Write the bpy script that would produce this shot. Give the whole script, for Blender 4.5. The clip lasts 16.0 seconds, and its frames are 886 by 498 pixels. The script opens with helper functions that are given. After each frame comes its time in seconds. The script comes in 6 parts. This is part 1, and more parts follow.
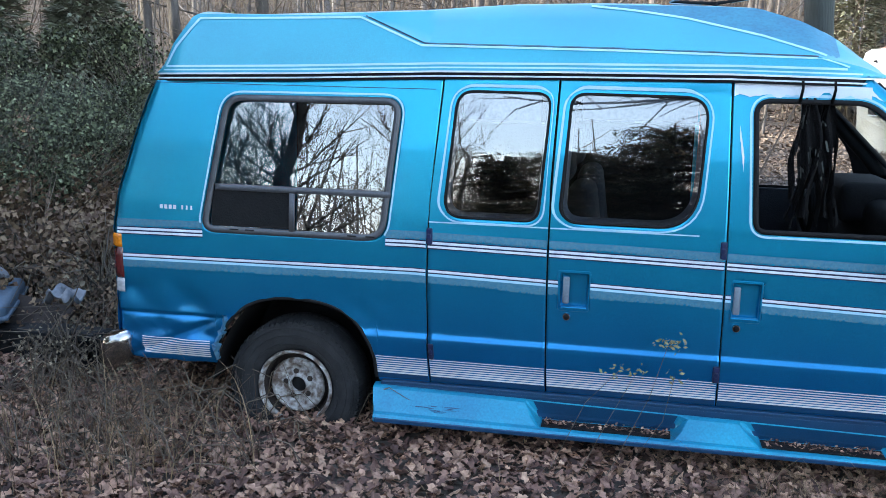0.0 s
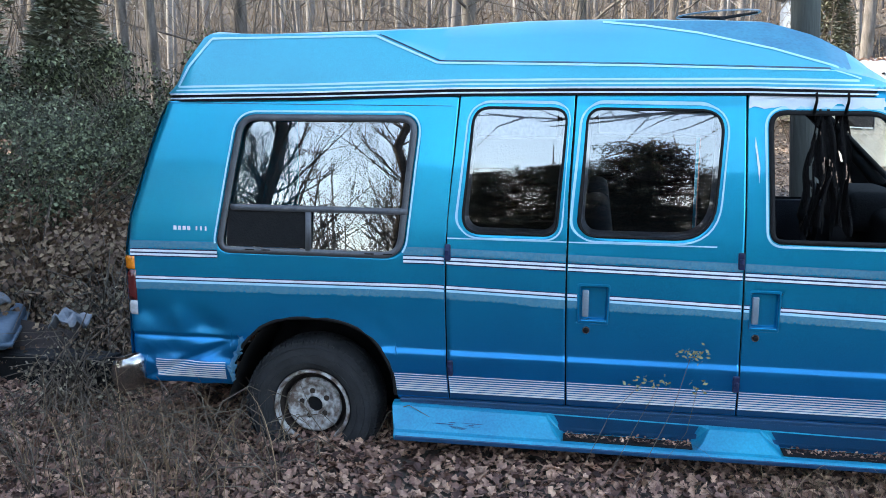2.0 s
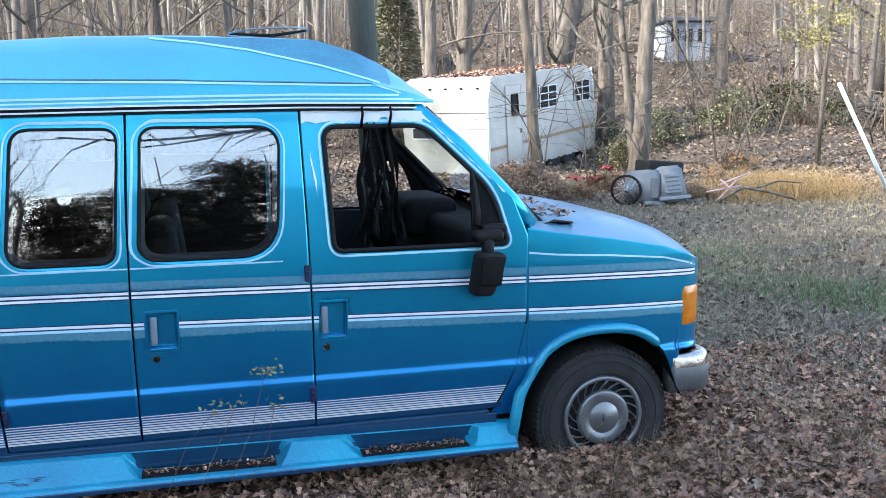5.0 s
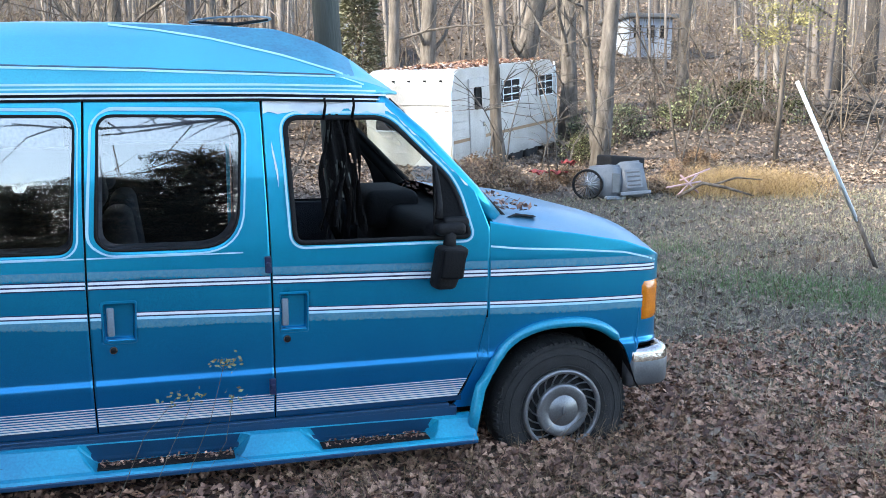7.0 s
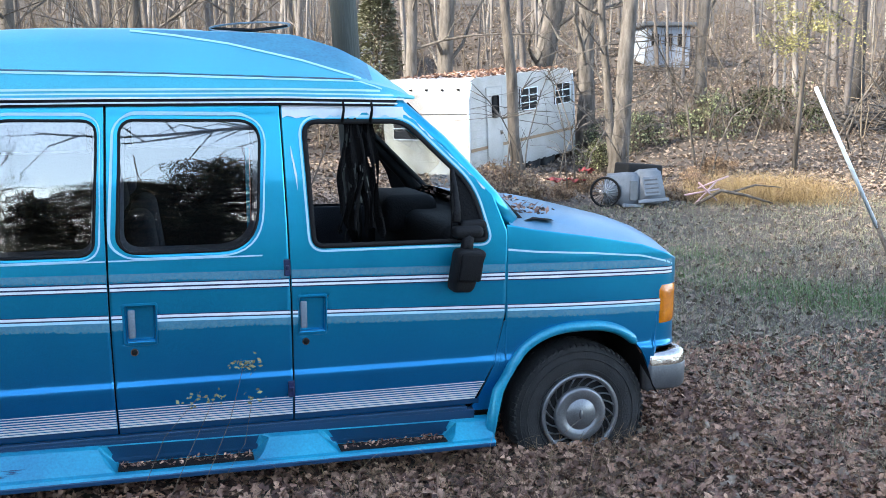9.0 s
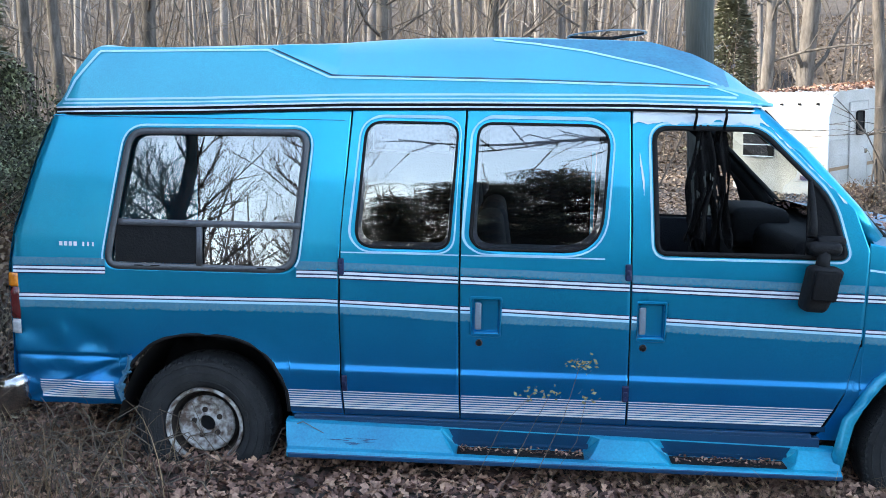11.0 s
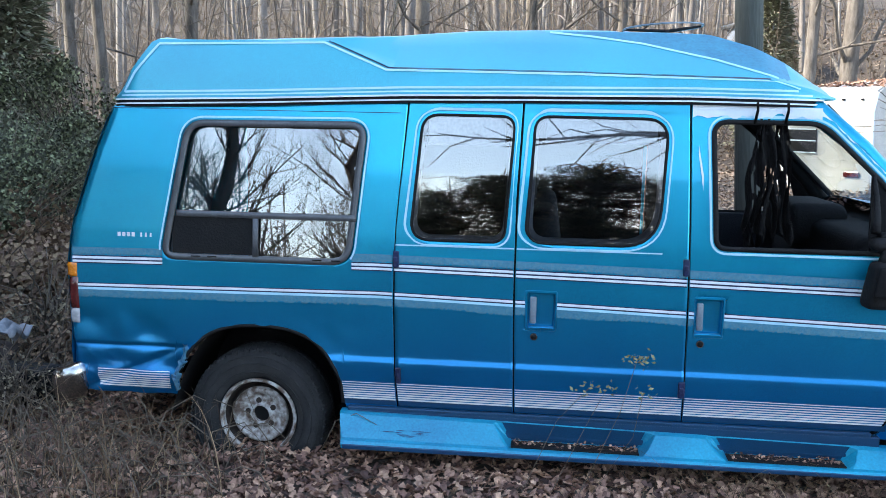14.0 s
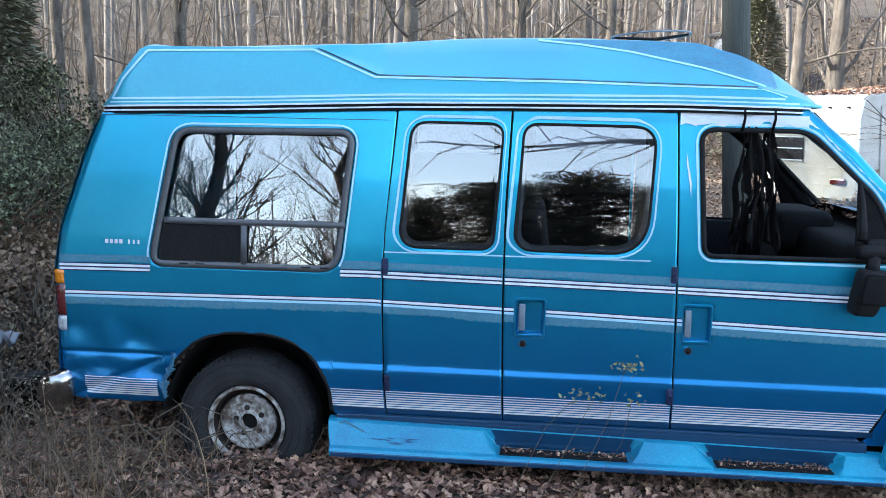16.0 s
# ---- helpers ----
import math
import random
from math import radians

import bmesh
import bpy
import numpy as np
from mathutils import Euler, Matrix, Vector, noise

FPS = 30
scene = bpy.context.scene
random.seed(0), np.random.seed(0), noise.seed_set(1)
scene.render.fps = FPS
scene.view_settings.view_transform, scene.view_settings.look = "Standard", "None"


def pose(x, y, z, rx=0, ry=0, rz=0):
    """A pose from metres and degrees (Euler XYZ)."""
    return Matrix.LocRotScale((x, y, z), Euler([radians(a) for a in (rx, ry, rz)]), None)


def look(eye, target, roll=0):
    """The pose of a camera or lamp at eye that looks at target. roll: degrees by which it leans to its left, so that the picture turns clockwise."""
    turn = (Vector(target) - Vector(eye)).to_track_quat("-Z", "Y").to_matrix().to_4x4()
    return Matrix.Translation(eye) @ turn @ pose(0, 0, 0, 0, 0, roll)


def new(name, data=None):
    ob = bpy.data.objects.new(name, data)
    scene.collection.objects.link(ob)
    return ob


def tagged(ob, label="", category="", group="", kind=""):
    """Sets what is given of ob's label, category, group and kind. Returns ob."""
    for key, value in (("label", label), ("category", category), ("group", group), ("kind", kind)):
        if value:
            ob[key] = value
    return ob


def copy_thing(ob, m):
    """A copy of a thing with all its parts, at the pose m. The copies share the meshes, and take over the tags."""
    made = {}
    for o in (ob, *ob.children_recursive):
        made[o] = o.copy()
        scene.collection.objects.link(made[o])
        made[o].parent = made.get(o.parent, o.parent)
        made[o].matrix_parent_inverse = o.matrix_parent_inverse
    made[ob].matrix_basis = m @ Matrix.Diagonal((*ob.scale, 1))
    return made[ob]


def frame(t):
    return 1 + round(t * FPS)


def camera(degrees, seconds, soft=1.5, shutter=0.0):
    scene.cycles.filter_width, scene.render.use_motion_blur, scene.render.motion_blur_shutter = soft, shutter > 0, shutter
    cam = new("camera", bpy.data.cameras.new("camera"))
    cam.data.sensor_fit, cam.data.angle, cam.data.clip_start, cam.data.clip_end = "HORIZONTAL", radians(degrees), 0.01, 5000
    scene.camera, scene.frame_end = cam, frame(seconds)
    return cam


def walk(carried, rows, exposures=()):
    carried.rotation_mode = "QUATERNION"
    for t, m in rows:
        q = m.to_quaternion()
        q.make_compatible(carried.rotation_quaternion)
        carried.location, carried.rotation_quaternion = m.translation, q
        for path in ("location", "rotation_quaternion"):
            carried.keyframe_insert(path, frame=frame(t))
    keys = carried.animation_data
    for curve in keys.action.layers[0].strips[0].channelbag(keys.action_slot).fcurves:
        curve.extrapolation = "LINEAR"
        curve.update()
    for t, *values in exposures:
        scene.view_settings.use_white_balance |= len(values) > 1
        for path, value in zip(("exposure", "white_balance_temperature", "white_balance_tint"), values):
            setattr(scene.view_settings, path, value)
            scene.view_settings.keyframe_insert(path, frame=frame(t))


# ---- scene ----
cam = camera(50.0, 16.0, soft=0.4)
PATH = [
    (0, (1.581, -4.261, 1.957), (1.205, -2.331, 1.59), 1.3),
    (0.5, (1.392, -4.336, 1.925), (0.958, -2.413, 1.589), 0.6),
    (1, (1.35, -4.318, 1.939), (1.006, -2.376, 1.61), 0.4),
    (1.5, (1.449, -4.298, 1.953), (1.09, -2.358, 1.628), 0.2),
    (2, (1.369, -4.308, 1.947), (1.05, -2.361, 1.618), 0.5),
    (2.5, (1.374, -4.3, 1.956), (1.069, -2.35, 1.632), 0.1),
    (3, (1.383, -4.307, 1.955), (1.097, -2.355, 1.63), 0.9),
    (3.5, (1.37, -4.294, 1.948), (1.157, -2.33, 1.632), 0.8),
    (4, (1.4, -4.281, 1.925), (1.354, -2.302, 1.638), 1.0),
    (4.5, (1.515, -4.258, 1.935), (1.802, -2.297, 1.658), -0.4),
    (5, (1.543, -4.254, 1.939), (2.037, -2.338, 1.647), -0.7),
    (5.2, (1.539, -4.259, 1.941), (2.071, -2.354, 1.641), -0.6),
    (7.5, (1.545, -4.242, 1.939), (2.116, -2.35, 1.631), 0.2),
    (8, (1.542, -4.236, 1.936), (2.11, -2.343, 1.634), 0.1),
    (10.3, (1.513, -4.33, 1.887), (1.719, -2.363, 1.616), 0.4),
    (10.5, (1.505, -4.325, 1.886), (1.596, -2.346, 1.615), 0.5),
    (11, (1.50, -4.313, 1.874), (1.344, -2.336, 1.61), 0.9),
    (11.5, (1.427, -4.321, 1.87), (1.139, -2.363, 1.587), 1.5),
    (12, (1.376, -4.33, 1.857), (1.098, -2.371, 1.569), 1.2),
    (12.5, (1.384, -4.325, 1.859), (1.124, -2.363, 1.57), 0.9),
    (13, (1.395, -4.324, 1.867), (1.151, -2.36, 1.579), 1.0),
    (13.5, (1.389, -4.317, 1.864), (1.16, -2.35, 1.585), 1.2),
    (14, (1.393, -4.316, 1.864), (1.17, -2.347, 1.588), 1.1),
    (14.5, (1.388, -4.315, 1.862), (1.183, -2.344, 1.587), 1.2),
    (15, (1.391, -4.319, 1.865), (1.191, -2.347, 1.594), 1.2),
    (15.5, (1.389, -4.318, 1.863), (1.186, -2.345, 1.604), 1.3),
    (16, (1.393, -4.317, 1.865), (1.193, -2.344, 1.604), 1.2),
]
walk(cam, [(t, look(eye, target, roll)) for t, eye, target, roll in PATH], [(0, 2.8, 6800, 3), (16, 2.8, 6800, 3)])

# ---- world, sun, exposure ----
world = bpy.data.worlds.new("sky")
scene.world = world
world.use_nodes = True
wn = world.node_tree
sky = wn.nodes.new("ShaderNodeTexSky")
sky.sky_type = "NISHITA"
sky.sun_disc = False
sky.sun_elevation = radians(30)
sky.sun_rotation = radians(261)
sky.air_density, sky.dust_density, sky.ozone_density = 1.0, 0.4, 1.6
wn.nodes["Background"].inputs["Strength"].default_value = 0.15
# thin high haze takes some colour out of the blue
grey = wn.nodes.new("ShaderNodeRGBToBW")
haze = wn.nodes.new("ShaderNodeMixRGB")
haze.blend_type = "MULTIPLY"
haze.inputs["Fac"].default_value = 1.0
haze.inputs["Color2"].default_value = (0.84, 0.95, 1.36, 1)
veil = wn.nodes.new("ShaderNodeMixRGB")
veil.inputs["Fac"].default_value = 0.45
wn.links.new(sky.outputs[0], grey.inputs[0])
wn.links.new(grey.outputs[0], haze.inputs["Color1"])
wn.links.new(sky.outputs[0], veil.inputs["Color1"])
wn.links.new(haze.outputs[0], veil.inputs["Color2"])
wn.links.new(veil.outputs[0], wn.nodes["Background"].inputs["Color"])

sun = new("sun", bpy.data.lights.new("sun", "SUN"))
sun.data.energy = 3.0
sun.data.angle = radians(9)
sun.data.color = (1.0, 0.90, 0.80)
sun.matrix_world = look((-20, -3, 11.8), (0, 0, 0))


# ---- materials ----
def material(name, base, rough=0.6, metal=0.0, scale=8.0, second=None, amount=0.5, fine=60.0, bump=0.0, coat=0.0, spec=0.5, detail=6.0, random_hue=0.0, stretch=(1, 1, 1), grain=0.5):
    m = bpy.data.materials.new(name)
    m.use_nodes = True
    nt = m.node_tree
    bs = nt.nodes["Principled BSDF"]
    bs.inputs["Roughness"].default_value = rough
    bs.inputs["Metallic"].default_value = metal
    bs.inputs["Coat Weight"].default_value = coat
    bs.inputs["Coat Roughness"].default_value = 0.12
    bs.inputs["Specular IOR Level"].default_value = spec
    tc = nt.nodes.new("ShaderNodeTexCoord")
    mp = nt.nodes.new("ShaderNodeMapping")
    mp.inputs["Scale"].default_value = stretch
    nt.links.new(tc.outputs["Object"], mp.inputs["Vector"])
    n1 = nt.nodes.new("ShaderNodeTexNoise")
    n1.inputs["Scale"].default_value, n1.inputs["Detail"].default_value = scale, detail
    n2 = nt.nodes.new("ShaderNodeTexNoise")
    n2.inputs["Scale"].default_value, n2.inputs["Detail"].default_value = fine, 4
    nt.links.new(mp.outputs[0], n1.inputs["Vector"])
    nt.links.new(mp.outputs[0], n2.inputs["Vector"])
    ramp = nt.nodes.new("ShaderNodeValToRGB")
    second = second or tuple(c * 0.6 for c in base)
    ramp.color_ramp.elements[0].position, ramp.color_ramp.elements[1].position = 0.5 - amount * 0.3, 0.5 + amount * 0.3
    ramp.color_ramp.elements[0].color, ramp.color_ramp.elements[1].color = (*second, 1), (*base, 1)
    nt.links.new(n1.outputs["Fac"], ramp.inputs["Fac"])
    mix = nt.nodes.new("ShaderNodeMixRGB")
    mix.blend_type = "MULTIPLY"
    mix.inputs["Fac"].default_value = grain
    nt.links.new(ramp.outputs["Color"], mix.inputs["Color1"])
    nt.links.new(n2.outputs["Fac"], mix.inputs["Color2"])
    out = mix.outputs["Color"]
    if random_hue:
        geo = nt.nodes.new("ShaderNodeNewGeometry")
        hsv = nt.nodes.new("ShaderNodeHueSaturation")
        rg = nt.nodes.new("ShaderNodeMapRange")
        rg.inputs["To Min"].default_value, rg.inputs["To Max"].default_value = 1 - random_hue, 1 + random_hue
        # mostly dark leaves, few bright: deep thicket shade put into leaf colour
        if random_hue > 0.9:
            pw = nt.nodes.new("ShaderNodeMath")
            pw.operation = "POWER"
            pw.inputs[1].default_value = 3.0
            rg.inputs["To Min"].default_value, rg.inputs["To Max"].default_value = 0.30, 3.0
            nt.links.new(geo.outputs["Random Per Island"], pw.inputs[0])
            nt.links.new(pw.outputs[0], rg.inputs["Value"])
        else:
            nt.links.new(geo.outputs["Random Per Island"], rg.inputs["Value"])
        nt.links.new(rg.outputs[0], hsv.inputs["Value"])
        rh = nt.nodes.new("ShaderNodeMapRange")
        rh.inputs["To Min"].default_value, rh.inputs["To Max"].default_value = 0.485, 0.515
        nt.links.new(geo.outputs["Random Per Island"], rh.inputs["Value"])
        nt.links.new(rh.outputs[0], hsv.inputs["Hue"])
        nt.links.new(out, hsv.inputs["Color"])
        out = hsv.outputs["Color"]
    nt.links.new(out, bs.inputs["Base Color"])
    if bump:
        bp = nt.nodes.new("ShaderNodeBump")
        bp.inputs["Strength"].default_value = bump
        bp.inputs["Distance"].default_value = 0.02
        nt.links.new(n2.outputs["Fac"], bp.inputs["Height"])
        nt.links.new(bp.outputs[0], bs.inputs["Normal"])
    return m


def glass(name, tint, gloss, rough=0.01):
    m = bpy.data.materials.new(name)
    m.use_nodes = True
    nt = m.node_tree
    nt.nodes.remove(nt.nodes["Principled BSDF"])
    out = nt.nodes["Material Output"]
    tr = nt.nodes.new("ShaderNodeBsdfTransparent")
    tr.inputs["Color"].default_value = (*tint, 1)
    gl = nt.nodes.new("ShaderNodeBsdfGlossy")
    gl.inputs["Roughness"].default_value = rough
    gl.inputs["Color"].default_value = (0.95, 0.97, 1, 1)
    mx = nt.nodes.new("ShaderNodeMixShader")
    fr = nt.nodes.new("ShaderNodeFresnel")
    fr.inputs["IOR"].default_value = gloss
    nt.links.new(fr.outputs[0], mx.inputs[0])
    nt.links.new(tr.outputs[0], mx.inputs[1])
    nt.links.new(gl.outputs[0], mx.inputs[2])
    nt.links.new(mx.outputs[0], out.inputs["Surface"])
    return m


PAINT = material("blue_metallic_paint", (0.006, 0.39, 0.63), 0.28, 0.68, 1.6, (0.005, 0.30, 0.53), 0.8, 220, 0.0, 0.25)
def fade_with_skylight(m, low, high, z0, z1):
    """Tints a paint by height: sprayed fade with the upper flank's skylight painted in."""
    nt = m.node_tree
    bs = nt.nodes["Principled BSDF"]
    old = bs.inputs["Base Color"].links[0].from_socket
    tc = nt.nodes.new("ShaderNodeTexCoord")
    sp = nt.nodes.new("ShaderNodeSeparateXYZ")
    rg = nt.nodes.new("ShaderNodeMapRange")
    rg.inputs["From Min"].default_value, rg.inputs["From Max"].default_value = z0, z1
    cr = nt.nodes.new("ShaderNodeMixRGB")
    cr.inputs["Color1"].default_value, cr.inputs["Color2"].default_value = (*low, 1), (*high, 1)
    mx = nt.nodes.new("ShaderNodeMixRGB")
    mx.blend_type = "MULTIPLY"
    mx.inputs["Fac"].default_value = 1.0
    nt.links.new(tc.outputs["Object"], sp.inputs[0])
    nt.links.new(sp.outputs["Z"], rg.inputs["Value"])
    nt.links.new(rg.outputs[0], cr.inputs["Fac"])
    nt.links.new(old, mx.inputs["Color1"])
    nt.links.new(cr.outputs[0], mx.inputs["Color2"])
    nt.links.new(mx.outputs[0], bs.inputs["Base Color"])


# lighter tint above stands for sky reflection, on top of the sprayed fade
fade_with_skylight(PAINT, (0.8, 0.58, 0.87), (1.6, 1.18, 1.10), 0.6, 1.3)
PAINT_ROOF = material("blue_fibreglass_paint", (0.045, 0.50, 0.645), 0.34, 0.15, 1.3, (0.035, 0.385, 0.54), 0.8, 180, 0.0, 0.25)
# darker blue for rocker, step-well backs, board lip, sill and scratches
DARK_BLUE = material("dark_blue", (0.004, 0.07, 0.17), 0.40, 0.2, 2.0, (0.004, 0.05, 0.13), 0.8, 220, 0.0, 0.5)
BOARD_PAINT = material("running_board_paint", (0.008, 0.40, 0.60), 0.38, 0.2, 3, (0.010, 0.24, 0.42), 0.7, 90, 0.05, 0.3)
WHITE = material("white_pinstripe", (0.74, 0.79, 0.83), 0.45, 0, 12, (0.62, 0.70, 0.76), 0.8, 160, grain=0.12)
CYAN = material("pale_cyan_pinstripe", (0.42, 0.72, 0.84), 0.45, 0, 9, (0.34, 0.64, 0.78), 0.8, 160, grain=0.12)
NAVY = material("navy_pinstripe", (0.008, 0.02, 0.09), 0.4, 0, 9)
GUTTER_AND_SHADE = material("black_gutter_and_shade", (0.006, 0.006, 0.012), 0.6, 0, 9, spec=0.2)
PAINT_FADED = material("oxidised_blue_paint", (0.16, 0.31, 0.42), 0.42, 0.2, 3.5, (0.05, 0.24, 0.42), 0.7, 120, 0.0, 0.2)
PAINT_SCOOP = material("scuffed_shaded_fibreglass", (0.045, 0.31, 0.45), 0.42, 0.1, 7, (0.035, 0.22, 0.36), 0.7, 60, 0.05, 0.1)
SILVER = material("worn_silver_fade", (0.15, 0.33, 0.42), 0.5, 0.3, 55, (0.03, 0.26, 0.42), 1.0, 240)
RUBBER = material("black_rubber", (0.008, 0.008, 0.009), 0.7, 0, 20, (0.014, 0.014, 0.015), 1, 90, 0.2, 0, 0.2)
TYRE = material("worn_tyre_rubber", (0.052, 0.053, 0.056), 0.8, 0, 9, (0.022, 0.022, 0.023), 1, 120, 0.4, 0, 0.25)
LEVER = material("grey_blue_lever", (0.24, 0.31, 0.37), 0.4, 0.2, 15, (0.18, 0.24, 0.3), 1, 120)
RUSTDARK = material("dark_rust", (0.06, 0.038, 0.028), 0.9, 0, 20, (0.02, 0.016, 0.014), 1, 80, 0.3)
FRAME = material("grey_window_frame", (0.13, 0.135, 0.145), 0.45, 0.2, 15, (0.085, 0.09, 0.10), 1, 120)
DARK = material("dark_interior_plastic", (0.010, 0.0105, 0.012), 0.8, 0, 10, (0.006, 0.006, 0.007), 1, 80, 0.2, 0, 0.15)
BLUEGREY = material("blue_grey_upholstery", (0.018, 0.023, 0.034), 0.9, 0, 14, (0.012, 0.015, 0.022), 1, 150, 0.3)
BLIND = material("pale_blind_fabric", (0.74, 0.76, 0.80), 0.8, 0, 6, (0.62, 0.64, 0.68), 1, 60, 0.2)
TRIM = material("pale_grey_trim", (0.30, 0.32, 0.37), 0.7, 0, 6, (0.22, 0.24, 0.28), 1, 60, 0.1)
CHROME = material("dull_chrome", (0.62, 0.62, 0.63), 0.22, 1.0, 10, (0.42, 0.41, 0.40), 1, 60, 0.1)
STEEL = material("rusty_white_steel", (0.66, 0.64, 0.61), 0.6, 0.1, 24, (0.15, 0.10, 0.075), 0.42, 90, 0.5)
HUBCAP = material("brushed_aluminium_hubcap", (0.30, 0.31, 0.33), 0.38, 0.7, 8, (0.20, 0.21, 0.225), 1, 120)
AMBER = material("amber_lens", (0.85, 0.27, 0.01), 0.25, 0, 14, (0.62, 0.17, 0.01), 1, 90, 0.2, 0.6)
REDLENS = material("dark_red_lens", (0.12, 0.012, 0.014), 0.25, 0, 14, None, 1, 90, 0.1, 0.6)
CLEARLENS = material("clear_lens", (0.6, 0.62, 0.64), 0.2, 0, 14, None, 1, 90, 0.1, 0.6)
TINT = glass("tinted_window_glass", (0.68, 0.70, 0.74), 2.45)
CLEAR = glass("windscreen_glass", (0.72, 0.78, 0.78), 1.5)
SOIL = material("leaf_litter_soil", (0.115, 0.088, 0.068), 0.95, 0, 2.2, (0.045, 0.034, 0.027), 1, 40, 0.8)
LEAF = material("dead_oak_leaf", (0.54, 0.31, 0.225), 0.7, 0, 30, (0.14, 0.075, 0.052), 1, 90, 0.0, 0, 0.3, 4, 0.85)
# second leaf tone for the clearing, sunlit paleness put into the colour
LEAF_SUN = material("sunlit_clearing_leaf", (0.34, 0.262, 0.21), 0.75, 0, 30, (0.14, 0.10, 0.078), 1, 90, 0.0, 0, 0.3, 4, 0.55)
GRASS = material("dry_grass", (0.29, 0.185, 0.11), 0.85, 0, 4, (0.13, 0.085, 0.05), 1, 40, 0, 0, 0.3, 4, 0.75)
GREENGRASS = material("winter_grass", (0.235, 0.25, 0.15), 0.85, 0, 1.2, (0.37, 0.325, 0.225), 1, 40, 0, 0, 0.3, 4, 0.4)
BARK = material("grey_brown_bark", (0.19, 0.16, 0.135), 0.95, 0, 9, (0.05, 0.042, 0.036), 0.6, 70, 1.0, stretch=(1, 1, 0.25))
# lighter copy of BARK, the sun on the trunks put into its colour
BARK_PALE = material("pale_sunlit_bark", (0.20, 0.175, 0.155), 0.95, 0, 9, (0.06, 0.05, 0.042), 0.6, 70, 1.0, stretch=(1, 1, 0.25))
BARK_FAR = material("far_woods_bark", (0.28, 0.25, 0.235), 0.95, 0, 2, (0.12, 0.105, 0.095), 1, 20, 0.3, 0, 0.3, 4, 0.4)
POLE_WOOD = material("weathered_pole_wood", (0.12, 0.135, 0.125), 0.9, 0, 6, (0.055, 0.062, 0.058), 1, 60, 0.6, stretch=(1, 1, 0.1))
BUSH = material("dull_evergreen_leaf", (0.19, 0.19, 0.11), 0.6, 0, 2.2, (0.05, 0.06, 0.03), 1, 60, 0, 0, 0.2, 4, 0.95)
CEDAR = material("cedar_foliage", (0.30, 0.295, 0.20), 0.8, 0, 5, (0.16, 0.165, 0.11), 1, 60, 0, 0, 0.3, 4, 0.45)
HEMLOCK = material("dark_hemlock_needles", (0.05, 0.06, 0.04), 0.8, 0, 5, (0.03, 0.036, 0.024), 1, 60, 0, 0, 0.3, 4, 0.4)
DARK_BARK = material("dark_grey_bark", (0.075, 0.066, 0.062), 0.95, 0, 9, (0.03, 0.027, 0.026), 0.6, 70, 1.0, stretch=(1, 1, 0.25))
BRIAR = material("dry_briar_stem", (0.21, 0.165, 0.125), 0.9, 0, 12, (0.11, 0.085, 0.065), 1, 60, 0, 0, 0.3, 4, 0.3)


# ---- mesh helpers ----
def link_mesh(name, V, F, mat, smooth=True):
    me = bpy.data.meshes.new(name)
    me.from_pydata([tuple(v) for v in V], [], [tuple(f) for f in F])
    me.materials.append(mat)
    if smooth:
        me.polygons.foreach_set("use_smooth", [True] * len(me.polygons))
    me.update()
    return me


def part(name, V, F, mat, parent=None, label="", smooth=True, at=None):
    ob = new(name, link_mesh(name, V, F, mat, smooth))
    if parent:
        ob.parent = parent
    if at is not None:
        ob.matrix_basis = at
    return tagged(ob, label)


def bpart(name, bm, mat, parent=None, label="", smooth=False, at=None):
    me = bpy.data.meshes.new(name)
    bmesh.ops.recalc_face_normals(bm, faces=bm.faces)
    bm.to_mesh(me)
    bm.free()
    me.materials.append(mat)
    if smooth:
        me.polygons.foreach_set("use_smooth", [True] * len(me.polygons))
    ob = new(name, me)
    if parent:
        ob.parent = parent
    if at is not None:
        ob.matrix_basis = at
    return tagged(ob, label)


def rbox(x0, x1, y0, y1, z0, z1, r=0.01, seg=2, bm=None, m=None):
    """A box with rounded edges."""
    own = bm is None
    bm = bm or bmesh.new()
    mat = Matrix.LocRotScale(((x0 + x1) / 2, (y0 + y1) / 2, (z0 + z1) / 2), None, (x1 - x0, y1 - y0, z1 - z0))
    vs = bmesh.ops.create_cube(bm, size=1, matrix=(m @ mat) if m else mat)["verts"]
    es = list({e for v in vs for e in v.link_edges})
    if r:
        bmesh.ops.bevel(bm, geom=es, offset=r, segments=seg, affect="EDGES", profile=0.5)
    return bm


def thing(name, label, category, group="", at=None):
    ob = new(name)
    if at is not None:
        ob.matrix_basis = at
    return tagged(ob, label, category, group)


def tube(V, F, pts, radii, n=6, cap=True):
    """Adds a tapered tube along pts."""
    base = len(V)
    pts = [Vector(p) for p in pts]
    for i, p in enumerate(pts):
        d = (pts[min(i + 1, len(pts) - 1)] - pts[max(i - 1, 0)]).normalized()
        a = d.orthogonal().normalized() if abs(d.z) < 0.9 else d.cross(Vector((0, 1, 0))).normalized()
        if abs(d.z) < 0.9:
            a = d.cross(Vector((0, 0, 1))).normalized()
        b = d.cross(a)
        for k in range(n):
            t = 2 * math.pi * k / n
            V.append(p + (a * math.cos(t) + b * math.sin(t)) * radii[i])
    for i in range(len(pts) - 1):
        for k in range(n):
            F.append((base + i * n + k, base + i * n + (k + 1) % n, base + (i + 1) * n + (k + 1) % n, base + (i + 1) * n + k))
    if cap:
        F.append(tuple(base + k for k in range(n))[::-1])
        F.append(tuple(base + (len(pts) - 1) * n + k for k in range(n)))


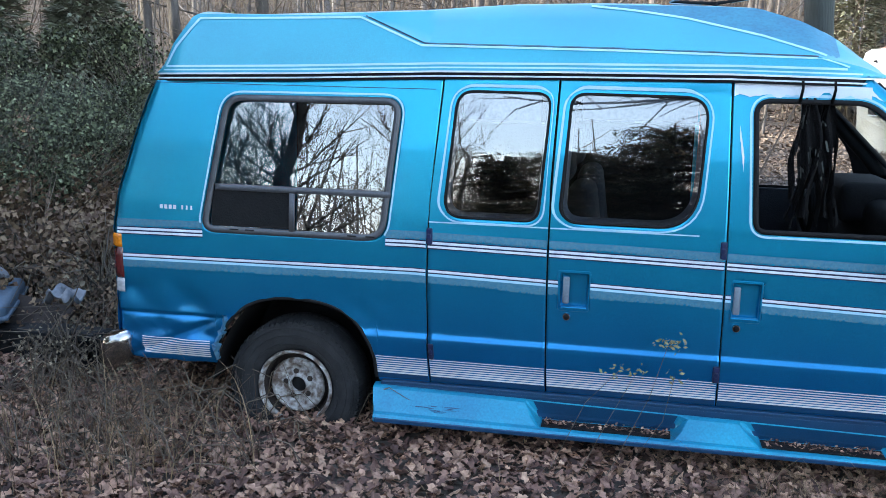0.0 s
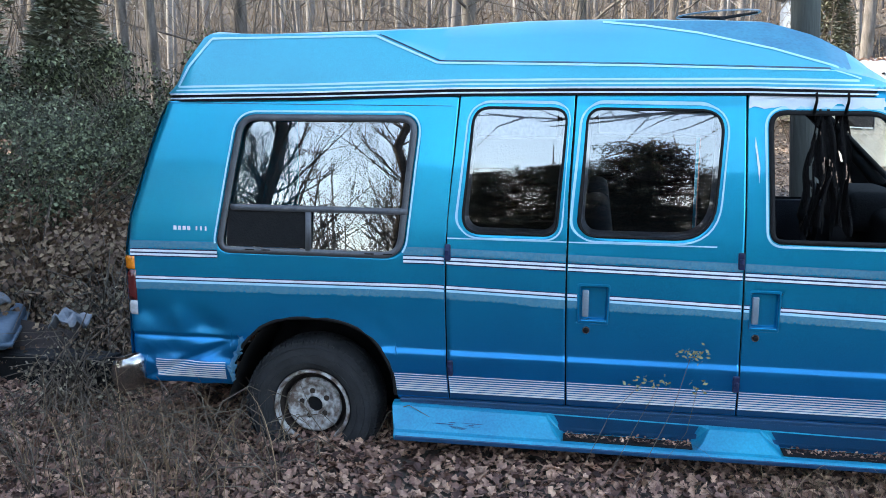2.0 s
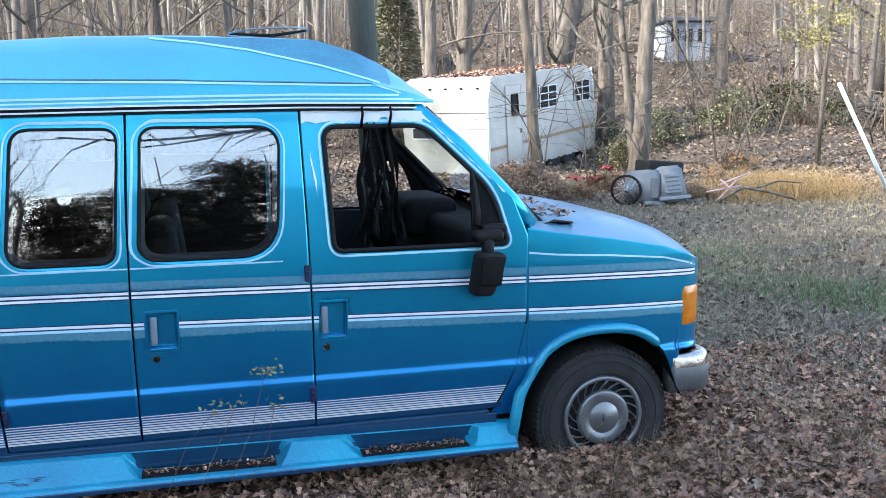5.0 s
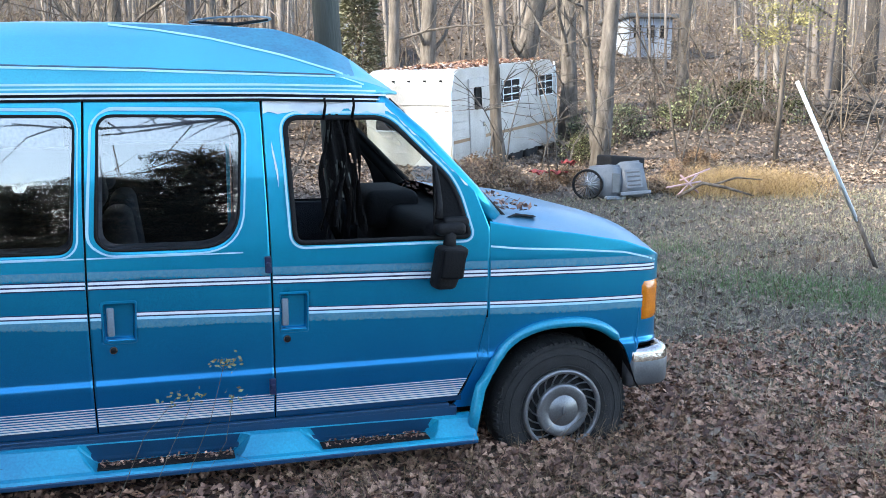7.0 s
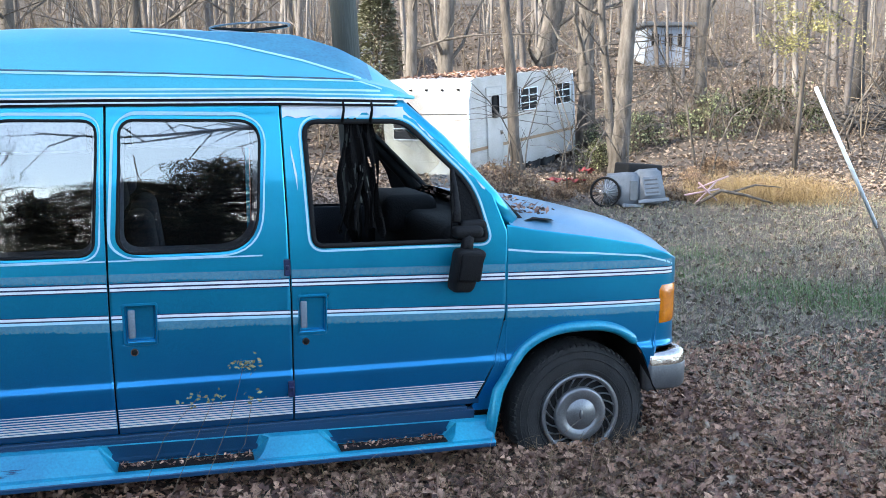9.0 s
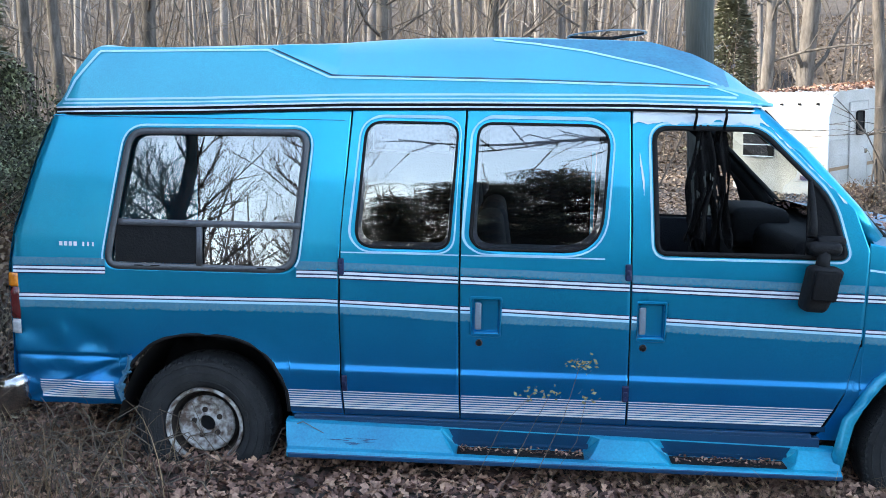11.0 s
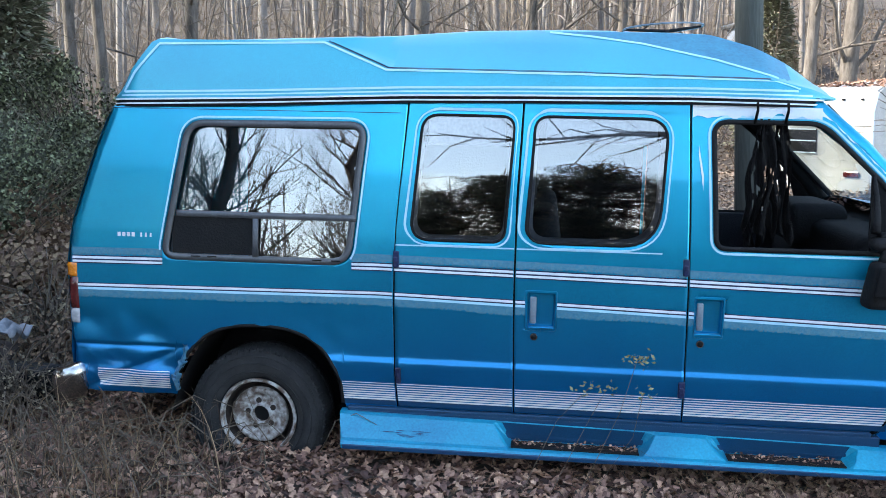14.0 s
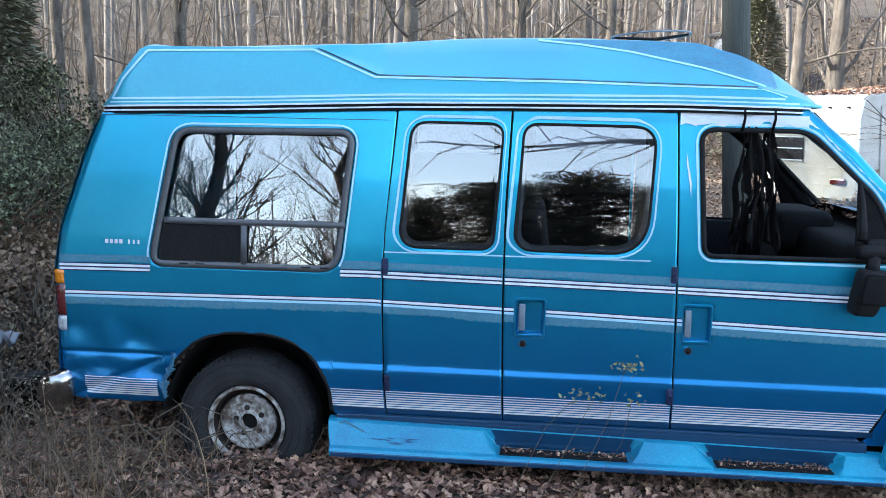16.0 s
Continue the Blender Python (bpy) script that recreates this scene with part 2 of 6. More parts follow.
def lathe(profile, n=48, closed=False):
    """Turns (radius, y) pairs round the y axis."""
    V, F = [], []
    for r, y in profile:
        for k in range(n):
            t = 2 * math.pi * k / n
            V.append((r * math.cos(t), y, r * math.sin(t)))
    m = len(profile)
    for i in range(m if closed else m - 1):
        j = (i + 1) % m
        for k in range(n):
            F.append((i * n + k, i * n + (k + 1) % n, j * n + (k + 1) % n, j * n + k))
    return V, F


def lerp(points, x):
    """Piecewise linear through (x, value) pairs."""
    return float(np.interp(x, [p[0] for p in points], [p[1] for p in points]))


def smooth_step(a, b, x):
    t = max(0.0, min(1.0, (x - a) / (b - a)))
    return t * t * (3 - 2 * t)


# ---- ground ----
def ground_z(x, y):
    z = 0.20 + 0.022 * max(0.0, y - 3.0) + 0.22 * max(0.0, y - 24.0) + 0.06 * max(0.0, -x - 6.0) * min(1.0, max(0.0, (y + 2) / 8))
    z += 0.11 * max(0.0, min(14.0, y - 11.5)) * max(0.0, min(1.0, (x - 10.5) / 4.0))
    z -= 0.06 * max(0.0, min(60.0, -8.0 - y))
    z += 0.03 * noise.noise(Vector((x * 0.5, y * 0.5, 0))) + 0.02 * noise.noise(Vector((x * 1.7, y * 1.7, 3)))
    return min(z, 24.0)


def axis_steps(lo, hi, near_lo, near_hi, fine, coarse):
    a = list(np.arange(near_lo, near_hi, fine))
    s, v = fine, near_lo
    left = []
    while v > lo:
        s *= coarse
        v -= s
        left.append(v)
    s, v = fine, a[-1]
    right = []
    while v < hi:
        s *= coarse
        v += s
        right.append(v)
    return left[::-1] + a + right


gx = axis_steps(-900, 900, -5, 12, 0.14, 1.09)
gy = axis_steps(-900, 900, -5, 13, 0.14, 1.09)
V = [(x, y, ground_z(x, y)) for y in gy for x in gx]
w = len(gx)
F = [(j * w + i, j * w + i + 1, (j + 1) * w + i + 1, (j + 1) * w + i) for j in range(len(gy) - 1) for i in range(w - 1)]
tagged(part("ground", V, F, SOIL), "brown leaf-littered woodland soil", "ground", "", "structure")


# ---- the van: x runs to its front, y away from the near side, z up ----
D1, D2, D3 = 0.692, 1.258, 1.998
WIDE = 2.0
SIDE = [(0.30, 0.06), (0.42, 0.05), (0.50, 0.034), (0.60, 0.010), (0.69, 0.0), (0.711, 0.0005), (0.726, 0.010), (0.745, 0.011), (0.80, 0.009), (1.0, 0.003), (1.2, 0.0), (1.30, 0.004), (1.6, 0.024), (1.9, 0.055), (1.95, 0.062)]
REAR = [(0.4, -0.925), (0.85, -0.932), (1.13, -0.938), (1.33, -0.908), (1.69, -0.79), (1.95, -0.69)]


def rear_x(z):
    return lerp(REAR, z)


def side(x, z, dents=True):
    """Depth of the near flank at a place along the van."""
    y = lerp(SIDE, z)
    r = 0.035
    t = (rear_x(z) + r - x) / r
    if t > 0:
        y += r * (1 - math.sqrt(max(0.0, 1 - min(t, 1.0) ** 2)))
    if x > 3.2:
        y += 0.075 * ((x - 3.2) / 0.8) ** 2
        t = (x - 3.93) / 0.145
        if t > 0:
            y += 0.145 * (1 - math.sqrt(max(0.0, 1 - min(t, 1.0) ** 2)))
    if dents:
        k = max(0.0, min(1.0, (-0.30 - x) / 0.15)) * max(0.0, min(1.0, (0.98 - z) / 0.12))
        if k > 0:
            # flat crushed field, a hard fold along the crease, crumples under it
            y += k * (0.006 + 0.006 * noise.noise(Vector((x * 3, z * 6, 2))))
            y += k * 0.006 * math.exp(-(((x + 0.60) / 0.10) ** 2 + ((z - 0.88) / 0.05) ** 2))
            y += k * 0.004 * math.exp(-(((x + 0.80) / 0.10) ** 2 + ((z - 0.86) / 0.06) ** 2))
            y += k * 0.016 * (1 - smooth_step(0.725, 0.745, z)) * smooth_step(0.56, 0.66, z)
            y += k * (1 - smooth_step(0.69, 0.74, z)) * (0.012 * noise.noise(Vector((x * 5 - z * 4, z * 11, 5))) + 0.006 * abs(noise.noise(Vector((x * 11 + z * 6, z * 15, 4)))))
            y += k * 0.014 * math.exp(-(((z - 0.62 - 0.45 * (x + 0.60)) / 0.02) ** 2))
            y += k * 0.016 * math.exp(-(((x + 0.52) / 0.09) ** 2 + ((z - 0.80) / 0.07) ** 2)) - k * 0.008 * math.exp(-(((x + 0.66) / 0.05) ** 2 + ((z - 0.83) / 0.09) ** 2))
            y += k * 0.007 * smooth_step(0.95, 0.85, z) * noise.noise(Vector((x * 6 + z * 3, z * 8, 9)))
        k = math.exp(-(((x - 0.33) / 0.16) ** 2 + ((z - 0.85) / 0.09) ** 2))
        y += k * 0.008 * (0.6 + noise.noise(Vector((x * 9, z * 9, 8))))
        for dx, dz in ((0.72, 0.76), (0.95, 0.78)):
            y += 0.004 * math.exp(-(((x - dx) / 0.05) ** 2 + ((z - dz) / 0.09) ** 2))
    return y


def meet(c, ang, poly):
    """How far from c in direction ang the polygon's border lies."""
    dx, dz = math.cos(ang), math.sin(ang)
    best = None
    for (x0, z0), (x1, z1) in zip(poly, poly[1:] + poly[:1]):
        ex, ez = x1 - x0, z1 - z0
        den = dx * ez - dz * ex
        if abs(den) < 1e-12:
            continue
        t = ((x0 - c[0]) * ez - (z0 - c[1]) * ex) / den
        u = ((x0 - c[0]) * dz - (z0 - c[1]) * dx) / den
        if t > 0 and -1e-9 <= u <= 1 + 1e-9 and (best is None or t < best):
            best = t
    return best


def rounded(corners, r, seg=8):
    """A polygon with its corners rounded; r is one radius or one for each."""
    out = []
    n = len(corners)
    for i, c in enumerate(corners):
        rr = r[i] if isinstance(r, (list, tuple)) else r
        p, a, b = Vector(c), Vector(corners[i - 1]), Vector(corners[(i + 1) % n])
        da, db = (a - p), (b - p)
        rr = min(rr, da.length * 0.49, db.length * 0.49)
        s, e = p + da.normalized() * rr, p + db.normalized() * rr
        for k in range(seg + 1):
            t = k / seg
            out.append(tuple((1 - t) ** 2 * s + 2 * t * (1 - t) * p + t * t * e))
    dense = []
    for (x0, z0), (x1, z1) in zip(out, out[1:] + out[:1]):
        k = max(1, int(math.hypot(x1 - x0, z1 - z0) / 0.03))
        dense += [(x0 + (x1 - x0) * i / k, z0 + (z1 - z0) * i / k) for i in range(k)]
    return dense


def ring_panel(V, F, outer, inner, rings=8, depth=None, c=None, extra=110):
    """A panel with a window hole, laid on the flank."""
    c = c or (sum(p[0] for p in inner) / len(inner), sum(p[1] for p in inner) / len(inner))
    angs = sorted({round(math.atan2(p[1] - c[1], p[0] - c[0]), 5) for p in outer + inner} | {round(-math.pi + 2 * math.pi * k / extra, 5) for k in range(extra)})
    base, n = len(V), len(angs)
    for k in range(rings + 1):
        for a in angs:
            ri, ro = meet(c, a, inner), meet(c, a, outer)
            d = ri + (ro - ri) * k / rings
            x, z = c[0] + d * math.cos(a), c[1] + d * math.sin(a)
            V.append((x, (depth or side)(x, z), z))
    for k in range(rings):
        for i in range(n):
            j = (i + 1) % n
            F.append((base + k * n + i, base + (k + 1) * n + i, base + (k + 1) * n + j, base + k * n + j))


def grid_panel(V, F, x0, x1, low, top, nx=30, nz=14, left=None):
    base = len(V)
    for j in range(nz + 1):
        for i in range(nx + 1):
            xl = left(top) if left else x0
            x = xl + (x1 - xl) * i / nx
            z = low(x) + (top - low(x)) * j / nz
            V.append((x, side(x, z), z))
    for j in range(nz):
        for i in range(nx):
            a = base + j * (nx + 1) + i
            F.append((a, a + 1, a + nx + 2, a + nx + 1))


def mirror(V, F):
    return [(x, WIDE - y, z) for x, y, z in V], [tuple(f)[::-1] for f in F]


def band(x0, x1, za, zb, off=0.003, nx=None, ragged=0.0, seed=0):
    """A strip of paint film along the flank between two height lines."""
    rnd = random.Random(seed)
    nx = nx or max(4, int((x1 - x0) / 0.03))
    V, F = [], []
    for i in range(nx + 1):
        x = x0 + (x1 - x0) * i / nx
        lo, hi = za(x), zb(x)
        lo += ragged * (0.8 * rnd.random() ** 2 + 0.6 * noise.noise(Vector((x * 3, seed, 0))))
        for z in (lo, (lo + hi) / 2, hi):
            V.append((x, side(x, z) - off, z))
    for i in range(nx):
        for j in range(2):
            a = i * 3 + j
            F.append((a, a + 3, a + 4, a + 1))
    return V, F


def outline(loop, width, off=0.003, grow=0.0, depth=None):
    """A strip of even width along a closed loop on the flank."""
    n = len(loop)
    V, F = [], []
    for i in range(n):
        a, p, b = Vector(loop[i - 1]), Vector(loop[i]), Vector(loop[(i + 1) % n])
        d = (b - a)
        nrm = Vector((d.y, -d.x)).normalized() if d.length > 1e-9 else Vector((0, 0))
        for s in (grow, grow + width):
            q = p + nrm * s
            V.append((q.x, (depth or side)(q.x, q.y) - off, q.y))
    for i in range(n):
        j = (i + 1) % n
        F.append((2 * i, 2 * i + 1, 2 * j + 1, 2 * j))
    return V, F


WIN_REAR = rounded([(0.467, 1.167), (0.538, 1.832), (-0.33, 1.826), (-0.452, 1.167)], [0.1, 0.09, 0.09, 0.08])
WIN_A = rounded([(1.185, 1.298), (1.222, 1.872), (0.795, 1.874), (0.748, 1.298)], [0.06, 0.07, 0.08, 0.09])
WIN_B = rounded([(1.878, 1.300), (1.908, 1.872), (1.310, 1.875), (1.287, 1.300)], [0.17, 0.11, 0.07, 0.08])
WIN_FRONT = rounded([(2.965, 1.300), (2.885, 1.56), (2.565, 1.868), (2.095, 1.868), (2.130, 1.300)], [0.04, 0.1, 0.07, 0.07, 0.05])
TOP, MID, SILL = 1.915, 0.97, 0.485


def arch_rear(x):
    t = (x - 0.02) / 0.42
    return 0.47 + 0.385 * max(0.0, 1 - abs(t) ** 2.6) ** 0.5 if abs(t) < 1 else 0.47


def low_rear(x):
    base = 0.47 if x > 0 else 0.485 + 0.02 * noise.noise(Vector((x * 6, 0, 1)))
    return max(base, arch_rear(x))


def arch_front(x):
    t = (x - 3.455) / 0.43
    return 0.45 + 0.40 * max(0.0, 1 - abs(t) ** 2.5) ** 0.5 if abs(t) < 1 else 0.45


van = thing("conversion_van", "faded blue high-top van with white pinstripes and a dented rear quarter", "van")
G = 0.0035


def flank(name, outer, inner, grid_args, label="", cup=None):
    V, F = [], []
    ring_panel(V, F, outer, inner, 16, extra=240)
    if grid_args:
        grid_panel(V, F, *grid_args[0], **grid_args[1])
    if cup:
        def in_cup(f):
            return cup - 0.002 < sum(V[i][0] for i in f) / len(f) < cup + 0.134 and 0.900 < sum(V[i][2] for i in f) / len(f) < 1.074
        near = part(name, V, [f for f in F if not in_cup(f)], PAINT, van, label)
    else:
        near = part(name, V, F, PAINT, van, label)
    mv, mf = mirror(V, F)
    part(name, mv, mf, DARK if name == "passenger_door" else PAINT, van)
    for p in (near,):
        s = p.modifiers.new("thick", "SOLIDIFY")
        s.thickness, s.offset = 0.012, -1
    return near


SEAM_A, SEAM_B = 1.0, 0.988
left_edge = [(rear_x(z), z) for z in np.linspace(TOP, SEAM_A, 14)]
quarter = flank("rear_quarter_panel", [(D1 - G, SEAM_A), (D1 - G + 0.012, 1.5), (D1 - G + 0.035, TOP)] + left_edge, WIN_REAR,
                ((rear_x(SEAM_A), D1 - G, low_rear, SEAM_A), dict(nx=300, nz=64)), "dented faded blue rear quarter panel")
door_a = flank("rear_side_door", [(D2 - G, SEAM_A), (D2 + 0.002, TOP), (D1 + G + 0.035, TOP), (D1 + G + 0.012, 1.5), (D1 + G, SEAM_A)], WIN_A,
               ((D1 + G, D2 - G, lambda x: SILL, SEAM_A), dict(nx=26, nz=72)))
door_b = flank("front_side_door", [(D3 - G, SEAM_B), (D3 - G, TOP), (D2 + 0.002 + 2 * G, TOP), (D2 + G, SEAM_B)], WIN_B,
               ((D2 + G, D3 - G, lambda x: SILL, SEAM_B), dict(nx=90, nz=72)), "", 1.298)


def door_low(x):
    return max(SILL, lerp([(2.86, SILL), (2.90, 0.50), (3.0, 0.70), (3.045, 0.90), (3.06, MID)], x))


door_c = flank("passenger_door", [(3.056, MID), (3.062, 1.34), (2.99, 1.52), (2.60, 1.89), (2.55, TOP), (D3 + G, TOP), (D3 + G, MID)], WIN_FRONT,
               ((D3 + G, 3.056, door_low, MID), dict(nx=150, nz=72)), "", 2.048)


def fender_top(x):
    return lerp([(3.05, 1.375), (3.2, 1.345), (3.5, 1.30), (3.8, 1.245), (3.95, 1.195), (4.07, 1.14)], x)


# front wing in columns
V, F = [], []
nx, nz = 220, 80
for i in range(nx + 1):
    x = 2.885 + (4.07 - 2.885) * i / nx
    if x < 3.06:
        hi = max(arch_front(x) + 0.002, lerp([(2.885, 0.46), (2.92, 0.50), (3.0, 0.69), (3.05, 0.90), (3.06, 1.37)], x)) if x < 3.05 else 0.9
        lo = 0.45 if x < 3.03 else arch_front(x)
    else:
        hi = fender_top(x)
        lo = arch_front(x) if x < 3.9 else 0.70
    for j in range(nz + 1):
        z = lo + (hi - lo) * j / nz
        V.append((x, side(x, z), z))
for i in range(nx):
    for j in range(nz):
        a = i * (nz + 1) + j
        F.append((a, a + nz + 1, a + nz + 2, a + 1))
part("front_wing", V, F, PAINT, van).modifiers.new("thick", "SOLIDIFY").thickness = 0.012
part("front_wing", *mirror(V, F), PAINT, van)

# hood, nose and cowl as one crowned sheet
V, F = [], []
ny = 24
xs = [3.08 + (4.08 - 3.08) * i / 26 for i in range(27)]
for x in xs:
    e = side(x, fender_top(x))
    for j in range(ny + 1):
        t = j / ny
        y = e + (WIDE - 2 * e) * t
        s = min(t, 1 - t) * 2
        crown = 0.105 * (1 - (1 - min(1, s * 1.6)) ** 2.4) * lerp([(3.05, 0.75), (3.6, 1), (3.95, 0.9), (4.05, 0.5)], x)
        V.append((x, y, fender_top(x) + crown))
for i in range(26):
    for j in range(ny):
        a = i * (ny + 1) + j
        F.append((a, a + ny + 1, a + ny + 2, a + 1))
part("hood", V, F, PAINT_FADED, van, "sun-faded blue hood with peeling clear coat")
V, F = [], []
for x, z in ((4.08, None), (4.105, 1.08), (4.11, 0.9), (4.10, 0.66)):
    for j in range(ny + 1):
        t = j / ny
        e = side(4.07, 1.0)
        y = e + (WIDE - 2 * e) * t
        s = min(t, 1 - t) * 2
        zz = z if z else fender_top(4.08) + 0.052 * (1 - (1 - min(1, s * 1.6)) ** 2.4)
        V.append((x - 0.05 * (1 - min(1, s * 4)), y, zz))
for i in range(3):
    for j in range(ny):
        a = i * (ny + 1) + j
        F.append((a, a + ny + 1, a + ny + 2, a + 1))
part("grille_panel", V, F, DARK, van)

# rear face closing the body
V, F = [], []
zs = np.linspace(0.5, TOP, 16)
for z in zs:
    for j in range(13):
        t = j / 12
        e = side(rear_x(z) + 0.004, z, False)
        V.append((rear_x(z) - 0.03 * math.sin(math.pi * t), e + (WIDE - 2 * e) * t, z))
for i in range(15):
    for j in range(12):
        a = i * 13 + j
        F.append((a, a + 1, a + 14, a + 13))
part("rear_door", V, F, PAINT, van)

# dark strips added as pillars behind door gaps, so the grooves read dark
for x in (D1, D2, D3):
    V, F = [], []
    for k in range(15):
        z = 0.47 + (1.92 - 0.47) * k / 14
        xx = x + (lerp([(0.9, 0), (1.5, 0.012), (1.92, 0.035)], z) if x == D1 else 0)
        for dx in (-0.035, 0.035):
            V.append((xx + dx, side(xx, z, False) + 0.014, z))
    F = [(2 * k, 2 * k + 1, 2 * k + 3, 2 * k + 2) for k in range(14)]
    part("pillar", V, F, RUBBER, van).modifiers.new("thick", "SOLIDIFY").thickness = 0.03

# ---- glass, frames, pinstripes round the windows ----


def pane(loop, off, depth=None):
    c = Vector((sum(p[0] for p in loop) / len(loop), sum(p[1] for p in loop) / len(loop)))
    V, F = [], []
    n, rings = len(loop), 6
    for k in range(1, rings + 1):
        for p in loop:
            q = c + (Vector(p) - c) * (k / rings)
            V.append((q.x, depth(q.y) if depth else side(q.x, q.y, False) + off, q.y))
    V.append((c.x, depth(c.y) if depth else side(c.x, c.y, False) + off, c.y))
    for k in range(rings - 1):
        for i in range(n):
            j = (i + 1) % n
            F.append((k * n + i, (k + 1) * n + i, (k + 1) * n + j, k * n + j))
    for i in range(n):
        F.append((len(V) - 1, i, (i + 1) % n))
    return V, F


def solid(ob, t, offset=0.0):
    s = ob.modifiers.new("thick", "SOLIDIFY")
    s.thickness, s.offset = t, offset
    return ob


for loop, ring in ((WIN_A, 0.030), (WIN_B, 0.030)):
    glass_pane = part("window_pane", *pane(loop, 0.004), TINT, van, "dark tinted window glass")
    part("window_pane", *mirror(*pane(loop, 0.004)), TINT, van)
    solid(part("window_seal", *outline(loop, 0.012, 0.002, -0.007), RUBBER, van, "black rubber seal"), 0.003)
    part("window_pinstripe", *outline(loop, 0.008, 0.0085, 0.018), CYAN, van, "pale cyan pinstripe")
# rear window: wide grey frame with a rail and a sliding lower half
solid(part("window_frame", *outline(WIN_REAR, 0.030, 0.005, -0.028), FRAME, van, "grey aluminium window frame"), 0.010)
inner_rear = [tuple(Vector((0.045, 1.5)) + (Vector(p) - Vector((0.045, 1.5))) * 0.945) for p in WIN_REAR]
part("window_pane", *pane(inner_rear, 0.006, lambda z: 0.004 + 0.105 * (z - 1.17)), TINT, van, "dark tinted window glass")
part("window_pane", *mirror(*pane(WIN_REAR, 0.006)), TINT, van)
solid(part("window_rail", *band(-0.375, 0.495, lambda x: 1.372, lambda x: 1.402, 0.004), FRAME, van), 0.016)
solid(part("window_divider", *band(0.000, 0.026, lambda x: 1.19, lambda x: 1.374, 0.004), FRAME, van), 0.016)
part("sliding_screen", *band(-0.395, 0.002, lambda x: 1.198, lambda x: 1.374, 0.002), RUBBER, van, "black insect screen")
for x in (-0.30, -0.22, 0.29, 0.38):
    part("weep_slot", *band(x, x + 0.045, lambda q: 1.183, lambda q: 1.189, 0.0145, 3), RUBBER, van)
lo = outline(WIN_REAR, 0.009, 0.0085, 0.012)
n = len(WIN_REAR)
keep = [i for i in range(n) if WIN_REAR[i][1] > 1.21 or WIN_REAR[(i + 1) % n][1] > 1.21]
part("window_pinstripe", lo[0], [lo[1][i] for i in keep if WIN_REAR[i][1] > 1.2 and WIN_REAR[(i + 1) % n][1] > 1.2], CYAN, van, "pale cyan pinstripe")
# front door window stands open, its seal and mirror sail stay
solid(part("window_seal", *outline(WIN_FRONT, 0.022, 0.003, -0.014), RUBBER, van, "black rubber seal"), 0.006)
lo = outline(WIN_FRONT, 0.010, 0.006, 0.014)
part("window_pinstripe", *lo, CYAN, van, "pale cyan pinstripe")
V = [(x, side(x, z) + 0.004, z) for x, z in ((2.80, 1.305), (2.955, 1.305), (2.95, 1.38), (2.885, 1.55), (2.80, 1.64))]
solid(part("mirror_sail", V, [(0, 1, 2, 3, 4)], DARK, van, "black plastic corner panel", smooth=False), 0.012)
V = [(x, side(x, z) + 0.006, z) for x, z in ((2.785, 1.305), (2.81, 1.305), (2.812, 1.64), (2.785, 1.66))]
solid(part("window_channel", V, [(0, 1, 2, 3)], RUBBER, van, smooth=False), 0.02)

# ---- stripes along the flank ----
ZU = [(-0.95, 1.150), (0.6, 1.166), (1.63, 1.150), (3.46, 1.116), (4.05, 1.10)]
ZL = [(-0.95, 1.012), (0.6, 1.028), (1.63, 1.003), (3.46, 0.950), (4.05, 0.932)]
spans = [(-0.90, D1 - 0.006), (D1 + 0.006, D2 - 0.006), (D2 + 0.006, D3 - 0.006), (D3 + 0.006, 3.05), (3.066, 4.0)]


def zu(d):
    return lambda x: lerp(ZU, x) + d


def zl(d):
    return lambda x: lerp(ZL, x) + d


for i, (a, b) in enumerate(spans):
    pieces = [(a, b)]
    if i == 0:
        pieces = [(a, -0.447), (0.475, b)]
    for a1, b1 in pieces:
        part("upper_stripe", *band(a1, b1, zu(0.002), zu(0.014)), WHITE, van, "white pinstripe")
        part("upper_stripe_dark", *band(a1, b1, zu(-0.005), zu(0.002)), NAVY, van, "navy pinstripe")
        part("upper_stripe_thin", *band(a1, b1, zu(-0.016), zu(-0.005)), WHITE, van, "pale cyan pinstripe")
        part("upper_stripe_line", *band(a1, b1, zu(0.014), zu(0.019)), NAVY, van)
        part("upper_stripe_line", *band(a1, b1, zu(-0.021), zu(-0.016)), NAVY, van)
        part("silver_fade", *band(a1, b1, zu(0.020), zu(0.058), 0.0022, int((b1 - a1) / 0.006), 0.012, i), SILVER, van, "worn silver fade with a speckled edge")
    low = [(a, b)]
    if i == 2:
        low = [(a, 1.296), (1.436, b)]
    if i == 3:
        low = [(a, 2.042), (2.180, b)]
    if i == 4:
        low = [(a, 3.93)]
    for a1, b1 in low:
        part("lower_stripe", *band(a1, b1, zl(0.006), zl(0.018)), WHITE, van, "white pinstripe")
        part("lower_stripe_dark", *band(a1, b1, zl(0.000), zl(0.006)), NAVY, van)
        part("lower_stripe_line", *band(a1, b1, zl(0.018), zl(0.022)), NAVY, van)
        part("lower_stripe_thin", *band(a1, b1, zl(-0.012), zl(0.000)), CYAN, van, "pale cyan pinstripe")
        part("lower_silver_fade", *band(a1, b1, zl(-0.050), zl(-0.013), 0.0022, int((b1 - a1) / 0.006), 0.014, i + 7), SILVER, van, "worn silver fade with a speckled edge")
rock = [(0.43, D1 - 0.006), (D1 + 0.006, D2 - 0.006), (D2 + 0.006, D3 - 0.006), (D3 + 0.006, 2.93), (-0.80, -0.43)]
